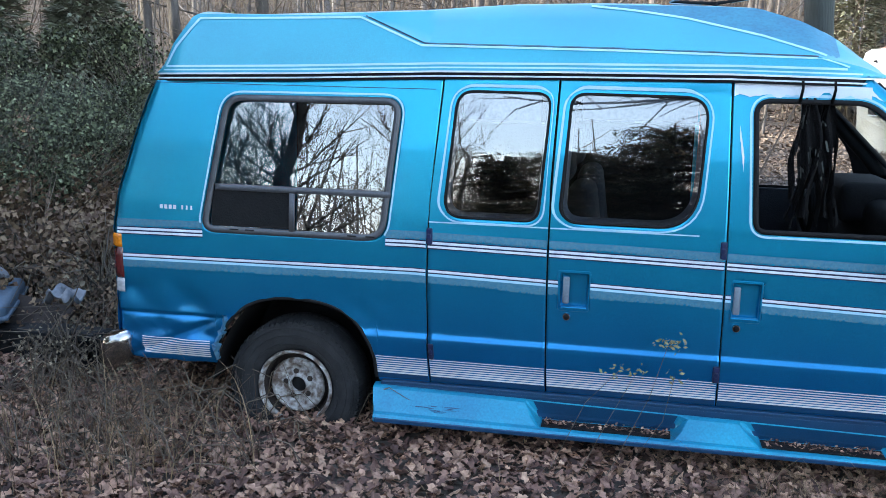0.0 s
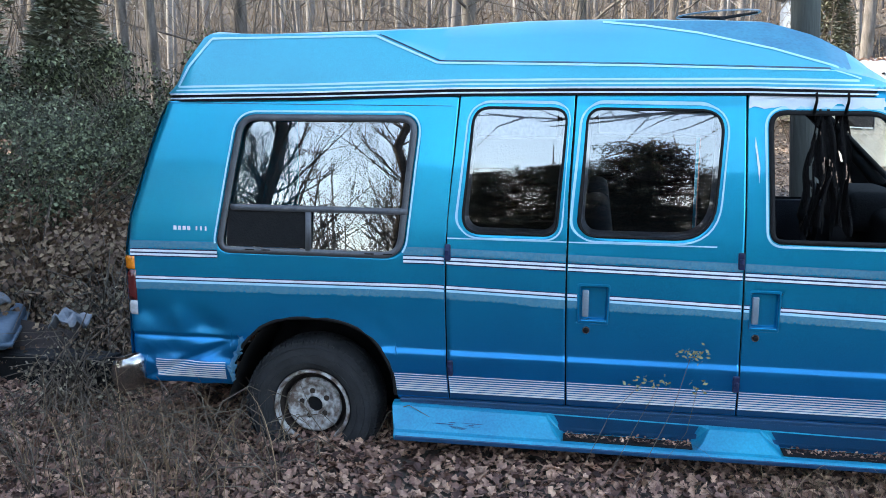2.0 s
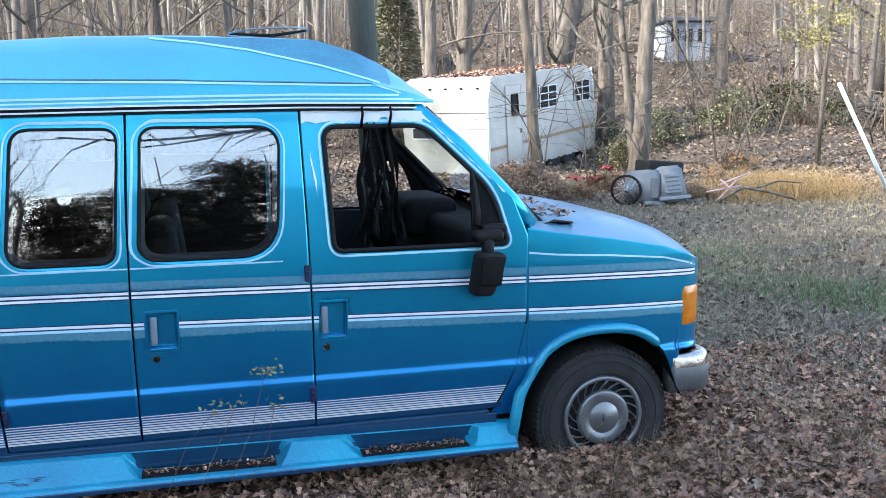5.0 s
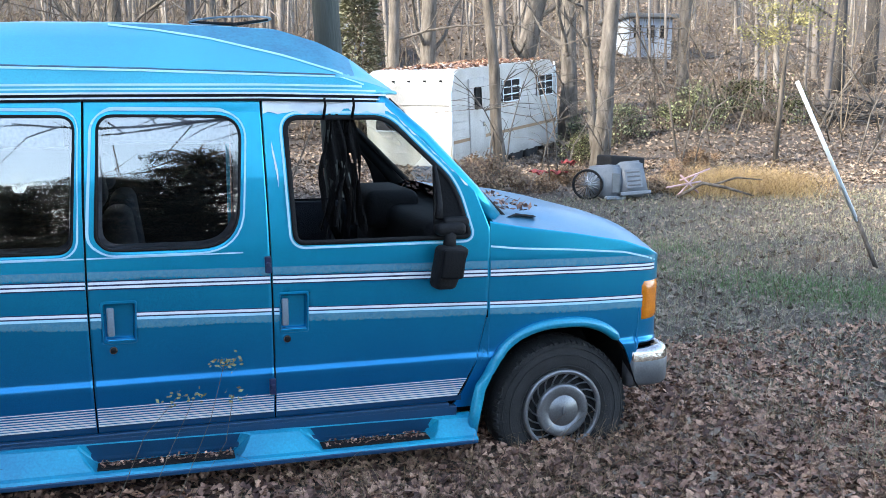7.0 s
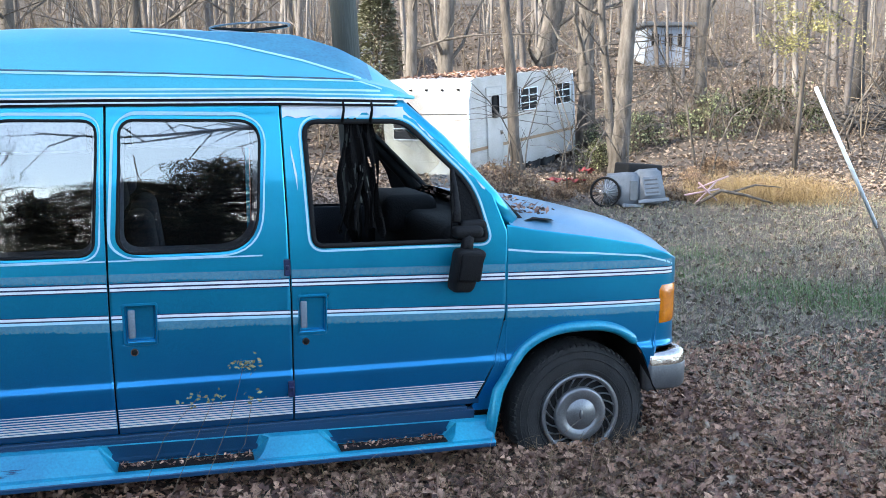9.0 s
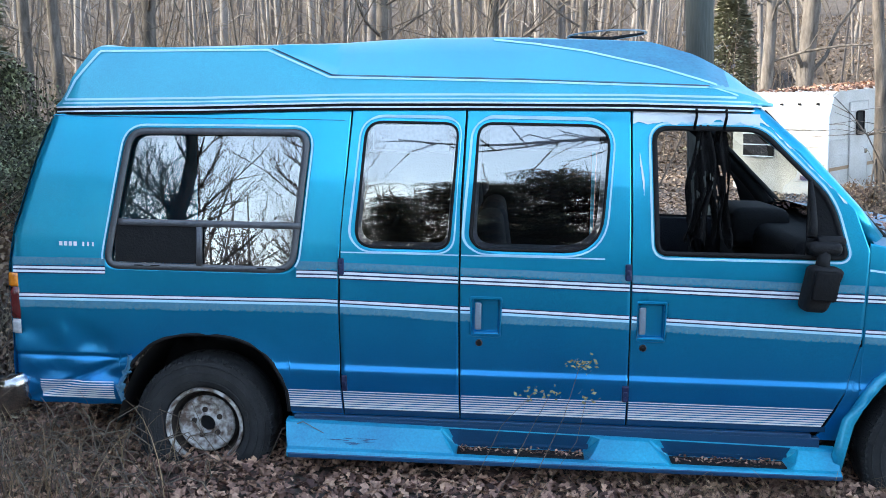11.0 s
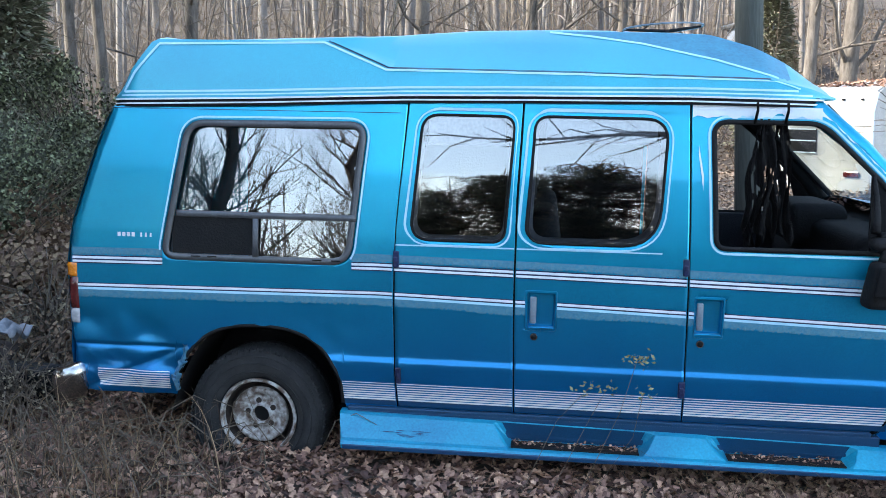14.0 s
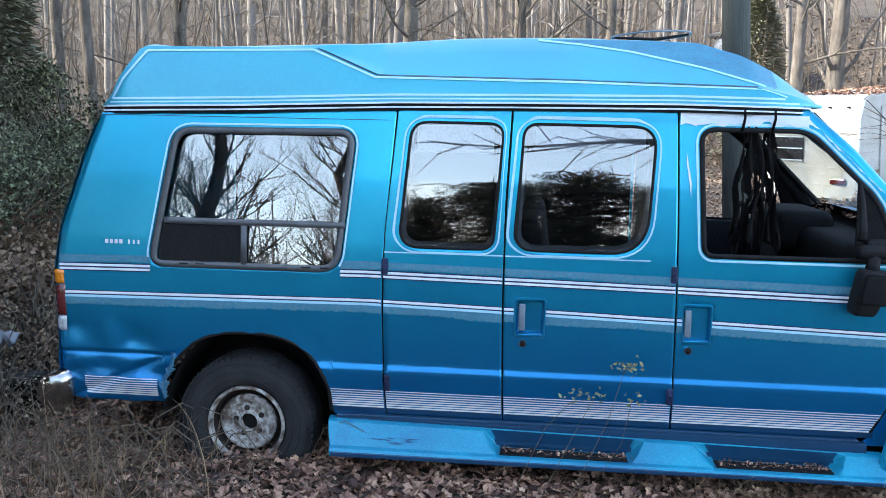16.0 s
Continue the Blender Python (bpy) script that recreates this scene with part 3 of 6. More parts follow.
for a, b in rock:
    for k in range(8):
        z0 = 0.517 + k * 0.0122
        t = 0.0082 - 0.0006 * k
        bb = b - 0.02 + k * 0.006 if b == 2.93 else b
        part("rocker_stripe", *band(a, bb, lambda x: z0, lambda x: z0 + t, 0.004 if a < 0 else 0.003), WHITE, van)
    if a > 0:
        part("rocker_paint", *band(a, b, lambda x: 0.489, lambda x: 0.5165, 0.002), DARK_BLUE, van)
part("fender_pinstripe", *band(3.066, 4.0, lambda x: fender_top(x) - 0.125 + 0.085 * (x - 3.06), lambda x: fender_top(x) - 0.116 + 0.085 * (x - 3.06)), CYAN, van)
part("door_belt_pinstripe", *band(D1 + 0.01, D2 - 0.006, lambda x: 1.268, lambda x: 1.274), CYAN, van)
part("door_belt_pinstripe", *band(D2 + 0.006, D3 - 0.1, lambda x: 1.268, lambda x: 1.274), CYAN, van)
part("drip_crease", *band(rear_x(1.87) + 0.03, D1, lambda x: 1.876, lambda x: 1.879), NAVY, van)
# raised maker's badge as plain bars
for k in range(7):
    x = -0.668 + k * 0.0235 + (0.02 if k > 3 else 0)
    part("badge_bar", *band(x, x + (0.016 if k < 4 else 0.009), lambda q: 1.268, lambda q: 1.288, 0.004, 3), WHITE, van)

# ---- fibreglass high top ----
BREAK = [(-0.75, 2.205), (0.352, 2.205), (0.64, 2.084), (1.6, 2.076), (2.34, 2.056), (2.62, 1.97)]
CREST = [(-0.75, 1.95), (-0.66, 2.0), (-0.51, 2.224), (-0.44, 2.214), (-0.2, 2.214), (0.352, 2.232), (0.76, 2.268), (1.0, 2.286), (1.4, 2.296), (1.9, 2.294), (2.12, 2.286), (2.30, 2.226), (2.45, 2.145), (2.58, 2.045), (2.64, 1.985), (2.66, 1.965)]


def roof_section(x):
    """Points (y, z) from the gutter to the middle of the roof."""
    crest = lerp(CREST, x)
    brk = min(lerp(BREAK, x), crest - 0.004)
    brk = max(brk, 1.958)
    y0 = 0.045 + 0.16 * max(0, (x - 2.3) / 0.35) ** 2 + 0.10 * max(0, (-0.58 - x) / 0.15) ** 2
    y1 = y0 + 0.005 + 0.32 * (brk - 1.955)
    deep = 0.30 if x > 0.5 else lerp([(-0.5, 0.05), (0.352, 0.05), (0.5, 0.30)], x)
    y2 = y1 + deep * max(0.02, (crest - brk) / 0.21) + 0.012
    out = []
    for t in (0, 0.25, 0.5, 0.75, 1.0):
        out.append((y0 + (y1 - y0) * t - 0.008 * math.sin(math.pi * t), 1.952 + (brk - 1.952) * t))
    out.append((y1 + 0.008, brk + 0.001))
    for t in (0.3, 0.65, 1.0):
        out.append((y1 + 0.008 + (y2 - y1) * t, brk + (crest - 0.012 - brk) * t))
    for t in (0.1, 0.3, 0.65, 1.0):
        dip = -0.03 * t if 1.7 < x < 2.4 else 0.02 * t
        out.append((y2 + 0.008 + (1.0 - y2) * t, crest - 0.012 + 0.012 * min(1, t * 8) + dip * min(1, (crest - 1.95) / 0.2)))
    return out


xs = sorted(set([-0.735, -0.72, -0.70] + list(np.linspace(-0.68, -0.44, 9)) + list(np.linspace(-0.4, 2.2, 53)) + [0.352, 0.64] + list(np.linspace(2.24, 2.655, 16))))
V, F = [], []
for x in xs:
    V += [(x, y, z) for y, z in roof_section(x)]
m = len(roof_section(0))
for i in range(len(xs) - 1):
    for j in range(m - 1):
        a = i * m + j
        F.append((a, a + m, a + m + 1, a + 1))
mv, mf = mirror(V, F)
k = len(V)
V2, F2 = V + mv, F + [tuple(a + k for a in f) for f in mf]
for s in (0, len(xs) - 1):
    ring = [s * m + j for j in range(m)] + [k + s * m + j for j in range(m)][::-1]
    F2.append(ring if s == 0 else ring[::-1])
roof = part("high_top_roof", V2, F2, PAINT_ROOF, van, "blue moulded fibreglass high-top roof")
sm = roof.modifiers.new("edges", "EDGE_SPLIT")
sm.split_angle = radians(24)


def roof_y(x, z):
    sec = roof_section(x)
    return lerp([(b, a) for a, b in sec[:9]], z)


def roof_line(pts, width, mat, name="roof_pinstripe", off=0.004):
    V, F = [], []
    path = []
    for (x0, z0), (x1, z1) in zip(pts, pts[1:]):
        n = max(2, int(math.hypot(x1 - x0, z1 - z0) / 0.04))
        path += [(x0 + (x1 - x0) * i / n, z0 + (z1 - z0) * i / n) for i in range(n)]
    path.append(pts[-1])
    for i, p in enumerate(path):
        a, b = path[max(i - 1, 0)], path[min(i + 1, len(path) - 1)]
        d = Vector((b[0] - a[0], b[1] - a[1])).normalized()
        nr = Vector((-d.y, d.x)) * width / 2
        for s in (-1, 1):
            x, z = p[0] + s * nr.x, p[1] + s * nr.y
            V.append((x, roof_y(x, z) - off, z))
    F = [(2 * i, 2 * i + 2, 2 * i + 3, 2 * i + 1) for i in range(len(path) - 1)]
    part(name, V, F, mat, van)


# scuffed front slope above the falling line, forward-facing shade put in its colour
FALL = [(1.36, 2.278), (1.56, 2.258), (1.80, 2.222), (2.12, 2.146), (2.38, 2.062), (2.44, 2.04)]
V, F = [], []
nr = 10
sx = list(np.linspace(1.42, 2.44, 51))
for x in sx:
    lo = lerp(FALL, x) + 0.003
    hi = max(lo + 0.002, lerp(CREST, x) - 0.0125)
    for j in range(nr + 1):
        z = lo + (hi - lo) * j / nr
        V.append((x, roof_y(x, z) - 0.0025, z))
F = [(i * (nr + 1) + j, (i + 1) * (nr + 1) + j, (i + 1) * (nr + 1) + j + 1, i * (nr + 1) + j + 1) for i in range(len(sx) - 1) for j in range(nr)]
part("roof_slope", V, F, PAINT_SCOOP, roof, "scuffed blue front slope with its duller shade painted in")
roof_line([(-0.645, 1.982), (-0.490, 2.182)], 0.012, CYAN)
roof_line([(-0.490, 2.184), (0.315, 2.198)], 0.010, CYAN)
roof_line([(0.315, 2.198), (0.615, 2.074), (1.5, 2.066), (2.36, 2.046), (2.47, 1.995)], 0.010, CYAN)
roof_line([(0.335, 2.206), (0.625, 2.084), (1.5, 2.076), (2.34, 2.057)], 0.006, NAVY)
roof_line([(-0.64, 1.983), (2.46, 1.985)], 0.010, CYAN)
roof_line([(-0.66, 1.966), (2.53, 1.966)], 0.007, CYAN)
# highlight along the falling fold, painted as a pale cyan line
roof_line(FALL[:-1], 0.010, CYAN)
# gutter: black channel with white edges; lowest black strip paints the shadow below
for z0, z1, mat, y in ((1.944, 1.952, WHITE, 0.030), (1.931, 1.944, GUTTER_AND_SHADE, 0.044), (1.924, 1.931, WHITE, 0.030), (1.914, 1.924, GUTTER_AND_SHADE, 0.036)):
    V, F = [], []
    for i in range(80):
        x = -0.712 + (2.575 + 0.712) * i / 79
        y0 = y + 0.10 * max(0, (x - 2.3) / 0.35) ** 2 + 0.08 * max(0, (-0.58 - x) / 0.13) ** 2
        V += [(x, y0, z0), (x, y0, z1), (x, y0 + 0.05, z1), (x, y0 + 0.05, z0)]
    for i in range(79):
        for j in range(4):
            F.append((4 * i + j, 4 * i + 4 + j, 4 * i + 4 + (j + 1) % 4, 4 * i + (j + 1) % 4))
    part("gutter_trim", V, F, mat, van, "", False)
    part("gutter_trim", *mirror(V, F), mat, van, "", False)
# inner roof lining
bpart("headliner", rbox(-0.6, 2.5, 0.10, 1.90, 1.90, 1.912, 0), BLIND, van)

# ---- windscreen pillars and glass ----
V, F = [], []
tube(V, F, [(2.53, 0.12, 1.925), (2.75, 0.11, 1.76), (3.0, 0.10, 1.50), (3.10, 0.09, 1.372)], [0.045, 0.045, 0.045, 0.05], 10)
part("windscreen_pillar", V, F, PAINT, van, "blue pillar with peeling white paint")
part("windscreen_pillar", *mirror(V, F), DARK, van, "dark trimmed pillar")
V, F = [], []
tube(V, F, [(2.60, 0.16, 1.925), (2.85, 0.155, 1.70), (3.18, 0.15, 1.372)], [0.016, 0.016, 0.018], 6)
part("windscreen_seal", V, F, RUBBER, van)
part("windscreen_seal", *mirror(V, F), RUBBER, van)
V, F = [], []
for i in range(9):
    t = i / 8
    y = 0.16 + 1.68 * t
    bow = 0.16 * math.sin(math.pi * t)
    V += [(2.60 + 0.4 * bow, y, 1.925), (2.91 + 0.7 * bow, y, 1.655), (3.20 + bow, y, 1.375)]
for i in range(8):
    for j in range(2):
        a = 3 * i + j
        F.append((a, a + 3, a + 4, a + 1))
part("windscreen", V, F, CLEAR, van, "clear windscreen glass")
V, F = [], []
for i in range(9):
    t = i / 8
    y = 0.10 + 1.8 * t
    bow = 0.16 * math.sin(math.pi * t)
    V += [(3.06, y, 1.36), (3.24 + bow, y, 1.385), (3.34 + bow * 0.8, y, 1.372)]
for i in range(8):
    for j in range(2):
        a = 3 * i + j
        F.append((a, a + 3, a + 4, a + 1))
part("cowl", V, F, DARK, van, "black plastic cowl littered with leaves")
for y0 in (0.35, 1.0):
    V, F = [], []
    tube(V, F, [(3.32, y0, 1.40), (3.28, y0 + 0.25, 1.41), (3.27, y0 + 0.5, 1.40)], [0.012, 0.01, 0.006], 6)
    part("wiper", V, F, RUBBER, van)
# white patches above the passenger door: bare primer with blue-white glare painted in
def primer(x0, x1, z0, z1, seed):
    n = 26
    rnd = random.Random(seed)
    V, F = [], []
    for i in range(n + 1):
        x = x0 + (x1 - x0) * i / n
        lo, hi = z0(x), z1(x)
        lo += rnd.uniform(-0.006, 0.008)
        V += [(x, side(x, lo) - 0.0085, lo), (x, side(x, hi) - 0.0085, hi)]
    F = [(2 * i, 2 * i + 2, 2 * i + 3, 2 * i + 1) for i in range(n)]
    part("peeled_primer", V, F, WHITE, van, "white peeled primer with blue-white glare painted in")


primer(2.005, 2.56, lambda x: 1.886 + 0.008 * noise.noise(Vector((x * 9, 0, 0))), lambda x: 1.913, 1)
primer(2.56, 2.95, lambda x: lerp([(2.56, 1.885), (2.62, 1.85), (2.92, 1.56), (2.95, 1.53)], x) + 0.012 + 0.012 * noise.noise(Vector((x * 14, 2, 0))), lambda x: lerp([(2.55, 1.915), (2.60, 1.887), (2.99, 1.517)], x) - 0.004, 3)
primer(2.035, 2.062, lambda x: 1.72 - 6 * (x - 2.035), lambda x: 1.76 - 5 * (x - 2.035), 4)

# ---- hinges, handles, locks ----
for x, z in ((D1, 1.205), (D1 + 0.004, 0.648), (D3 - 0.022, 1.212), (D3 - 0.020, 0.645)):
    bm = rbox(x, x + 0.022, side(x, z) - 0.016, side(x, z) + 0.01, z - 0.038, z + 0.038, 0.005)
    rbox(x + 0.004, x + 0.018, side(x, z) - 0.022, side(x, z), z - 0.012, z + 0.012, 0.004, 2, bm)
    bpart("hinge", bm, NAVY, van, "blue painted door hinge")


def handle(x0, z0):
    """Door handle in a recessed cup, with its lock below."""
    y = side(x0, z0)
    cup = rounded([(x0 + 0.128, z0 - 0.085), (x0 + 0.132, z0 + 0.085), (x0, z0 + 0.085), (x0 + 0.004, z0 - 0.085)], 0.012, 4)
    V, F = [], []
    n = len(cup)
    cx, cz = x0 + 0.066, z0
    for s, d in ((1.12, -0.001), (1.10, -0.0045), (1.0, -0.005), (0.97, -0.001), (0.93, 0.018), (0.84, 0.030)):
        V += [(cx + (p[0] - cx) * s, y + d, cz + (p[1] - cz) * s) for p in cup]
    for k in range(5):
        for i in range(n):
            F.append((k * n + i, k * n + (i + 1) % n, (k + 1) * n + (i + 1) % n, (k + 1) * n + i))
    F.append(tuple(5 * n + i for i in range(n)))
    c = part("handle_cup", V, F, PAINT, van, "", False)
    bpart("handle_lever", rbox(x0 + 0.014, x0 + 0.044, y - 0.012, y + 0.004, z0 - 0.060, z0 + 0.066, 0.007, 3), LEVER, c, "grey door handle lever", True)
    bpart("handle_ledge", rbox(x0 + 0.010, x0 + 0.124, y - 0.007, y + 0.02, z0 - 0.086, z0 - 0.074, 0.004), PAINT, c)
    V, F = lathe([(0.0, -0.006), (0.012, -0.006), (0.013, -0.010), (0.016, -0.010), (0.0175, -0.006), (0.0175, 0.004)], 20)
    lock = part("lock", V, F, CHROME, van, "chrome door lock", False, pose(x0 + 0.036, y, z0 - 0.122))
    part("keyhole", *lathe([(0.0, -0.0085), (0.012, -0.0085), (0.012, -0.005)], 14), RUBBER, lock)


handle(1.298, 0.987)
handle(2.048, 0.987)

# ---- lamps ----
def lens(name, x0, x1, z0, z1, mat, off, skew=0.0):
    V, F = [], []
    n, m = 8, 8
    for i in range(n + 1):
        for j in range(m + 1):
            z = z0 + (z1 - z0) * j / m
            x = x0 + (x1 - x0) * i / n + skew * (z1 - z)
            edge = min(i, n - i, j, m - j)
            V.append((x, side(x, z, False) - (off if edge > 0 else 0.0), z))
    for i in range(n):
        for j in range(m):
            a = i * (m + 1) + j
            F.append((a, a + m + 1, a + m + 2, a + 1))
    return part(name, V, F, mat, van)


tagged(lens("tail_lamp_amber", -0.935, -0.880, 1.062, 1.132, AMBER, 0.012), "amber tail lamp section")
tagged(lens("tail_lamp_red", -0.926, -0.876, 0.905, 1.060, REDLENS, 0.012), "dark red tail lamp section")
tagged(lens("tail_lamp_clear", -0.923, -0.876, 0.832, 0.903, CLEARLENS, 0.012), "clear reversing lamp section")
tagged(lens("corner_lamp", 3.915, 4.050, 0.822, 1.025, AMBER, 0.012, 0.04), "amber front corner lamp")
tagged(lens("headlamp", 4.053, 4.070, 0.828, 1.030, CLEARLENS, 0.01, 0.03), "clear headlamp edge")

# ---- bumpers ----
def bumper(path, z0, z1, thick, mat, label):
    V, F = [], []
    prof = [(-0.012, 0.0), (0.0, 0.10), (0.004, 0.5), (0.004, 0.85), (-0.004, 0.95), (-0.02, 1.0), (-thick, 1.0), (-thick, 0.0)]
    n = len(path)
    for i, p in enumerate(path):
        a, b = Vector(path[max(0, i - 1)]), Vector(path[min(n - 1, i + 1)])
        d = (b - a).normalized()
        out = Vector((d.y, -d.x))
        for o, t in prof:
            q = Vector(p) + out * o
            V.append((q.x, q.y, z0 + (z1 - z0) * t))
    m = len(prof)
    for i in range(n - 1):
        for j in range(m):
            F.append((i * m + j, (i + 1) * m + j, (i + 1) * m + (j + 1) % m, i * m + (j + 1) % m))
    F.append(tuple(range(m)))
    F.append(tuple((n - 1) * m + j for j in range(m))[::-1])
    return part("bumper", V, F, mat, van, label)


arc = [(3.885 + 0.235 * math.sin(a) ** 0.7, 0.06 + 0.13 * (1 - math.cos(a)) ** 1.3) for a in np.linspace(0, math.pi / 2, 10)]
front = [(3.875, 0.055)] + arc + [(4.135, 0.5), (4.15, 1.0), (4.135, 1.5)] + [(x, WIDE - y) for x, y in arc[::-1]] + [(3.875, WIDE - 0.055)]
bumper(front, 0.47, 0.672, 0.06, CHROME, "dented chrome front bumper")
bumper([(3.872, 0.05)] + [(x + 0.004, y - 0.003) for x, y in arc], 0.466, 0.615, 0.07, FRAME, "scuffed grey bumper end cap")
arc = [(-0.90 - 0.10 * math.sin(a), 0.07 + 0.10 * (1 - math.cos(a))) for a in np.linspace(0, math.pi / 2, 7)]
rear = [(-0.855, 0.07)] + arc + [(-1.03, 0.6), (-1.03, 1.4)] + [(x, WIDE - y) for x, y in arc[::-1]] + [(-0.855, WIDE - 0.07)]
bumper([(x, y) for x, y in rear[::-1]], 0.455, 0.605, 0.06, CHROME, "bent chrome rear bumper")

# bent rear bumper end, pushed out towards the near side
V, F = [], []
nu, nv = 18, 10
for i in range(nu + 1):
    a = -0.35 * math.pi + 1.35 * math.pi * i / nu
    for j in range(nv + 1):
        t = j / nv
        r = 0.098 * (1 - 0.35 * (2 * t - 1) ** 4) + 0.010 * noise.noise(Vector((a * 1.5, t * 3, 6)))
        V.append((-0.955 + r * math.cos(a) * 0.95, 0.07 - r * math.sin(a) * 0.9 - 0.03 * t, 0.425 + 0.19 * t + 0.02 * math.cos(a)))
F = [(i * (nv + 1) + j, (i + 1) * (nv + 1) + j, (i + 1) * (nv + 1) + j + 1, i * (nv + 1) + j + 1) for i in range(nu) for j in range(nv)]
b = len(V)
V.append((-0.955, 0.04, 0.625))
F += [((i + 1) * (nv + 1) + nv, i * (nv + 1) + nv, b) for i in range(nu)]
part("bumper_end", V, F, CHROME, van, "crumpled chrome bumper end")

# ---- wheels ----
def tyre_profile(R, r, w):
    return [(r, -w * 0.36), (r + 0.02, -w * 0.44), ((R + r) / 2, -w * 0.53), (R - 0.045, -w * 0.50), (R - 0.012, -w * 0.43), (R - 0.002, -w * 0.36), (R, 0), (R - 0.002, w * 0.36), (R - 0.012, w * 0.43), ((R + r) / 2, w * 0.52), (r, w * 0.36)]


def wheel(name, label, at, R0):
    w = new(name)
    w.parent = van
    w.matrix_basis = at
    tagged(w, label)
    V, F = lathe(tyre_profile(R0, 0.190, 0.235), 72, True)
    part("tyre", V, F, TYRE, w, "weathered black tyre")
    for R in (0.235, R0 - 0.072, R0 - 0.034):
        V, F = [], []
        y0 = -0.235 * (0.53 if R < 0.32 else 0.515)
        ring = [(R * math.cos(t), y0 - 0.0015, R * math.sin(t)) for t in np.linspace(0, 2 * math.pi, 64, endpoint=False)]
        tube(V, F, ring + ring[:1], [0.003] * 65, 4, False)
        part("sidewall_rib", V, F, TYRE, w)
    V, F = [], []
    for k in range(66):
        t = 2 * math.pi * k / 66
        for y0, y1 in ((-0.115, -0.075), (0.02, 0.06)):
            b = len(V)
            for rr in (R0 - 0.006, R0 + 0.0035):
                for dt, yy in ((-0.03, y0), (0.015, y0), (0.015, y1), (-0.03, y1)):
                    R2 = rr - (0.010 if yy < -0.1 else 0)
                    V.append((R2 * math.cos(t + dt), yy, R2 * math.sin(t + dt)))
            F += [(b + 4, b + 5, b + 6, b + 7), (b, b + 1, b + 5, b + 4), (b + 1, b + 2, b + 6, b + 5), (b + 2, b + 3, b + 7, b + 6), (b + 3, b, b + 4, b + 7)]
    tagged(part("tread", V, F, TYRE, w, "", False), kind="stuff")
    return w


rw = wheel("rear_wheel", "rear wheel with a bare rusty white steel rim", pose(-0.008, 0.185, 0.380), 0.346)
prof = [(0.212, -0.100), (0.206, -0.113), (0.198, -0.114), (0.192, -0.100), (0.188, -0.064), (0.182, -0.020), (0.174, -0.004), (0.164, -0.004), (0.157, -0.024), (0.153, -0.058), (0.145, -0.068), (0.128, -0.068), (0.112, -0.054), (0.098, -0.044), (0.064, -0.044), (0.056, -0.060), (0.047, -0.064), (0.045, -0.02)]
V, F = lathe(prof, 64)
rim = part("rim", V, F, STEEL, rw, "rusty white painted steel rim")
rim.scale = (0.92, 1.0, 0.92)
# dark brown ring laid over the rim's recess
part("rim_well", *lathe([(0.1885, -0.078), (0.186, -0.062), (0.180, -0.022), (0.173, -0.008), (0.165, -0.008), (0.1585, -0.026), (0.1545, -0.052)], 64), RUSTDARK, rim, "dark rusted rim well")
part("hub", *lathe([(0.0, -0.030), (0.036, -0.030), (0.046, -0.026), (0.046, -0.01)], 24), RUBBER, rim, "dark hub bore")
for k in range(5):
    t = 2 * math.pi * k / 5 + 0.5
    part("wheel_nut", *lathe([(0.0, -0.052), (0.013, -0.052), (0.016, -0.049), (0.016, -0.04)], 8), RUSTDARK, rim, "", False, pose(0.074 * math.cos(t), 0, 0.074 * math.sin(t)))
fw = wheel("front_wheel", "front wheel with a swirled silver hubcap", pose(3.487, 0.180, 0.376), 0.364)
cap = part("hubcap", *lathe([(0.216, -0.100), (0.215, -0.118), (0.208, -0.126), (0.198, -0.126), (0.191, -0.121), (0.189, -0.108)], 72), HUBCAP, fw, "silver hubcap with slanted slots")
part("cap_disc", *lathe([(0.141, -0.106), (0.140, -0.121), (0.134, -0.129), (0.128, -0.1305), (0.085, -0.1315), (0.083, -0.1285), (0.079, -0.1285), (0.077, -0.1315), (0.0, -0.132)], 72), HUBCAP, cap, "flat brushed silver centre disc")
part("slot_dish", *lathe([(0.200, -0.108), (0.188, -0.092), (0.142, -0.092), (0.135, -0.108)], 48), RUBBER, cap, "black dish behind the slots")
for k in range(20):
    t = 2 * math.pi * k / 20
    V = []
    for r0, a0, w0 in ((0.137, 0.16, 0.050), (0.165, 0.0, 0.034), (0.194, -0.17, 0.050)):
        for d, y in ((-w0, -0.112), (0, -0.1225), (w0, -0.112)):
            V.append((r0 * math.cos(t + a0 + d), y, r0 * math.sin(t + a0 + d)))
    part("vane", V, [(3 * i + j, 3 * i + j + 1, 3 * i + j + 4, 3 * i + j + 3) for i in range(2) for j in range(2)], HUBCAP, cap, "", False)
part("cap_emblem", *lathe([(0.0, -0.136), (0.018, -0.136), (0.020, -0.131)], 20), FRAME, cap, "", True, Matrix.Diagonal((0.55, 1, 1.3, 1)))
copy_thing(rw, pose(-0.008, WIDE - 0.185, 0.380, 0, 0, 180))
copy_thing(fw, pose(3.487, WIDE - 0.18, 0.376, 0, 0, 180))

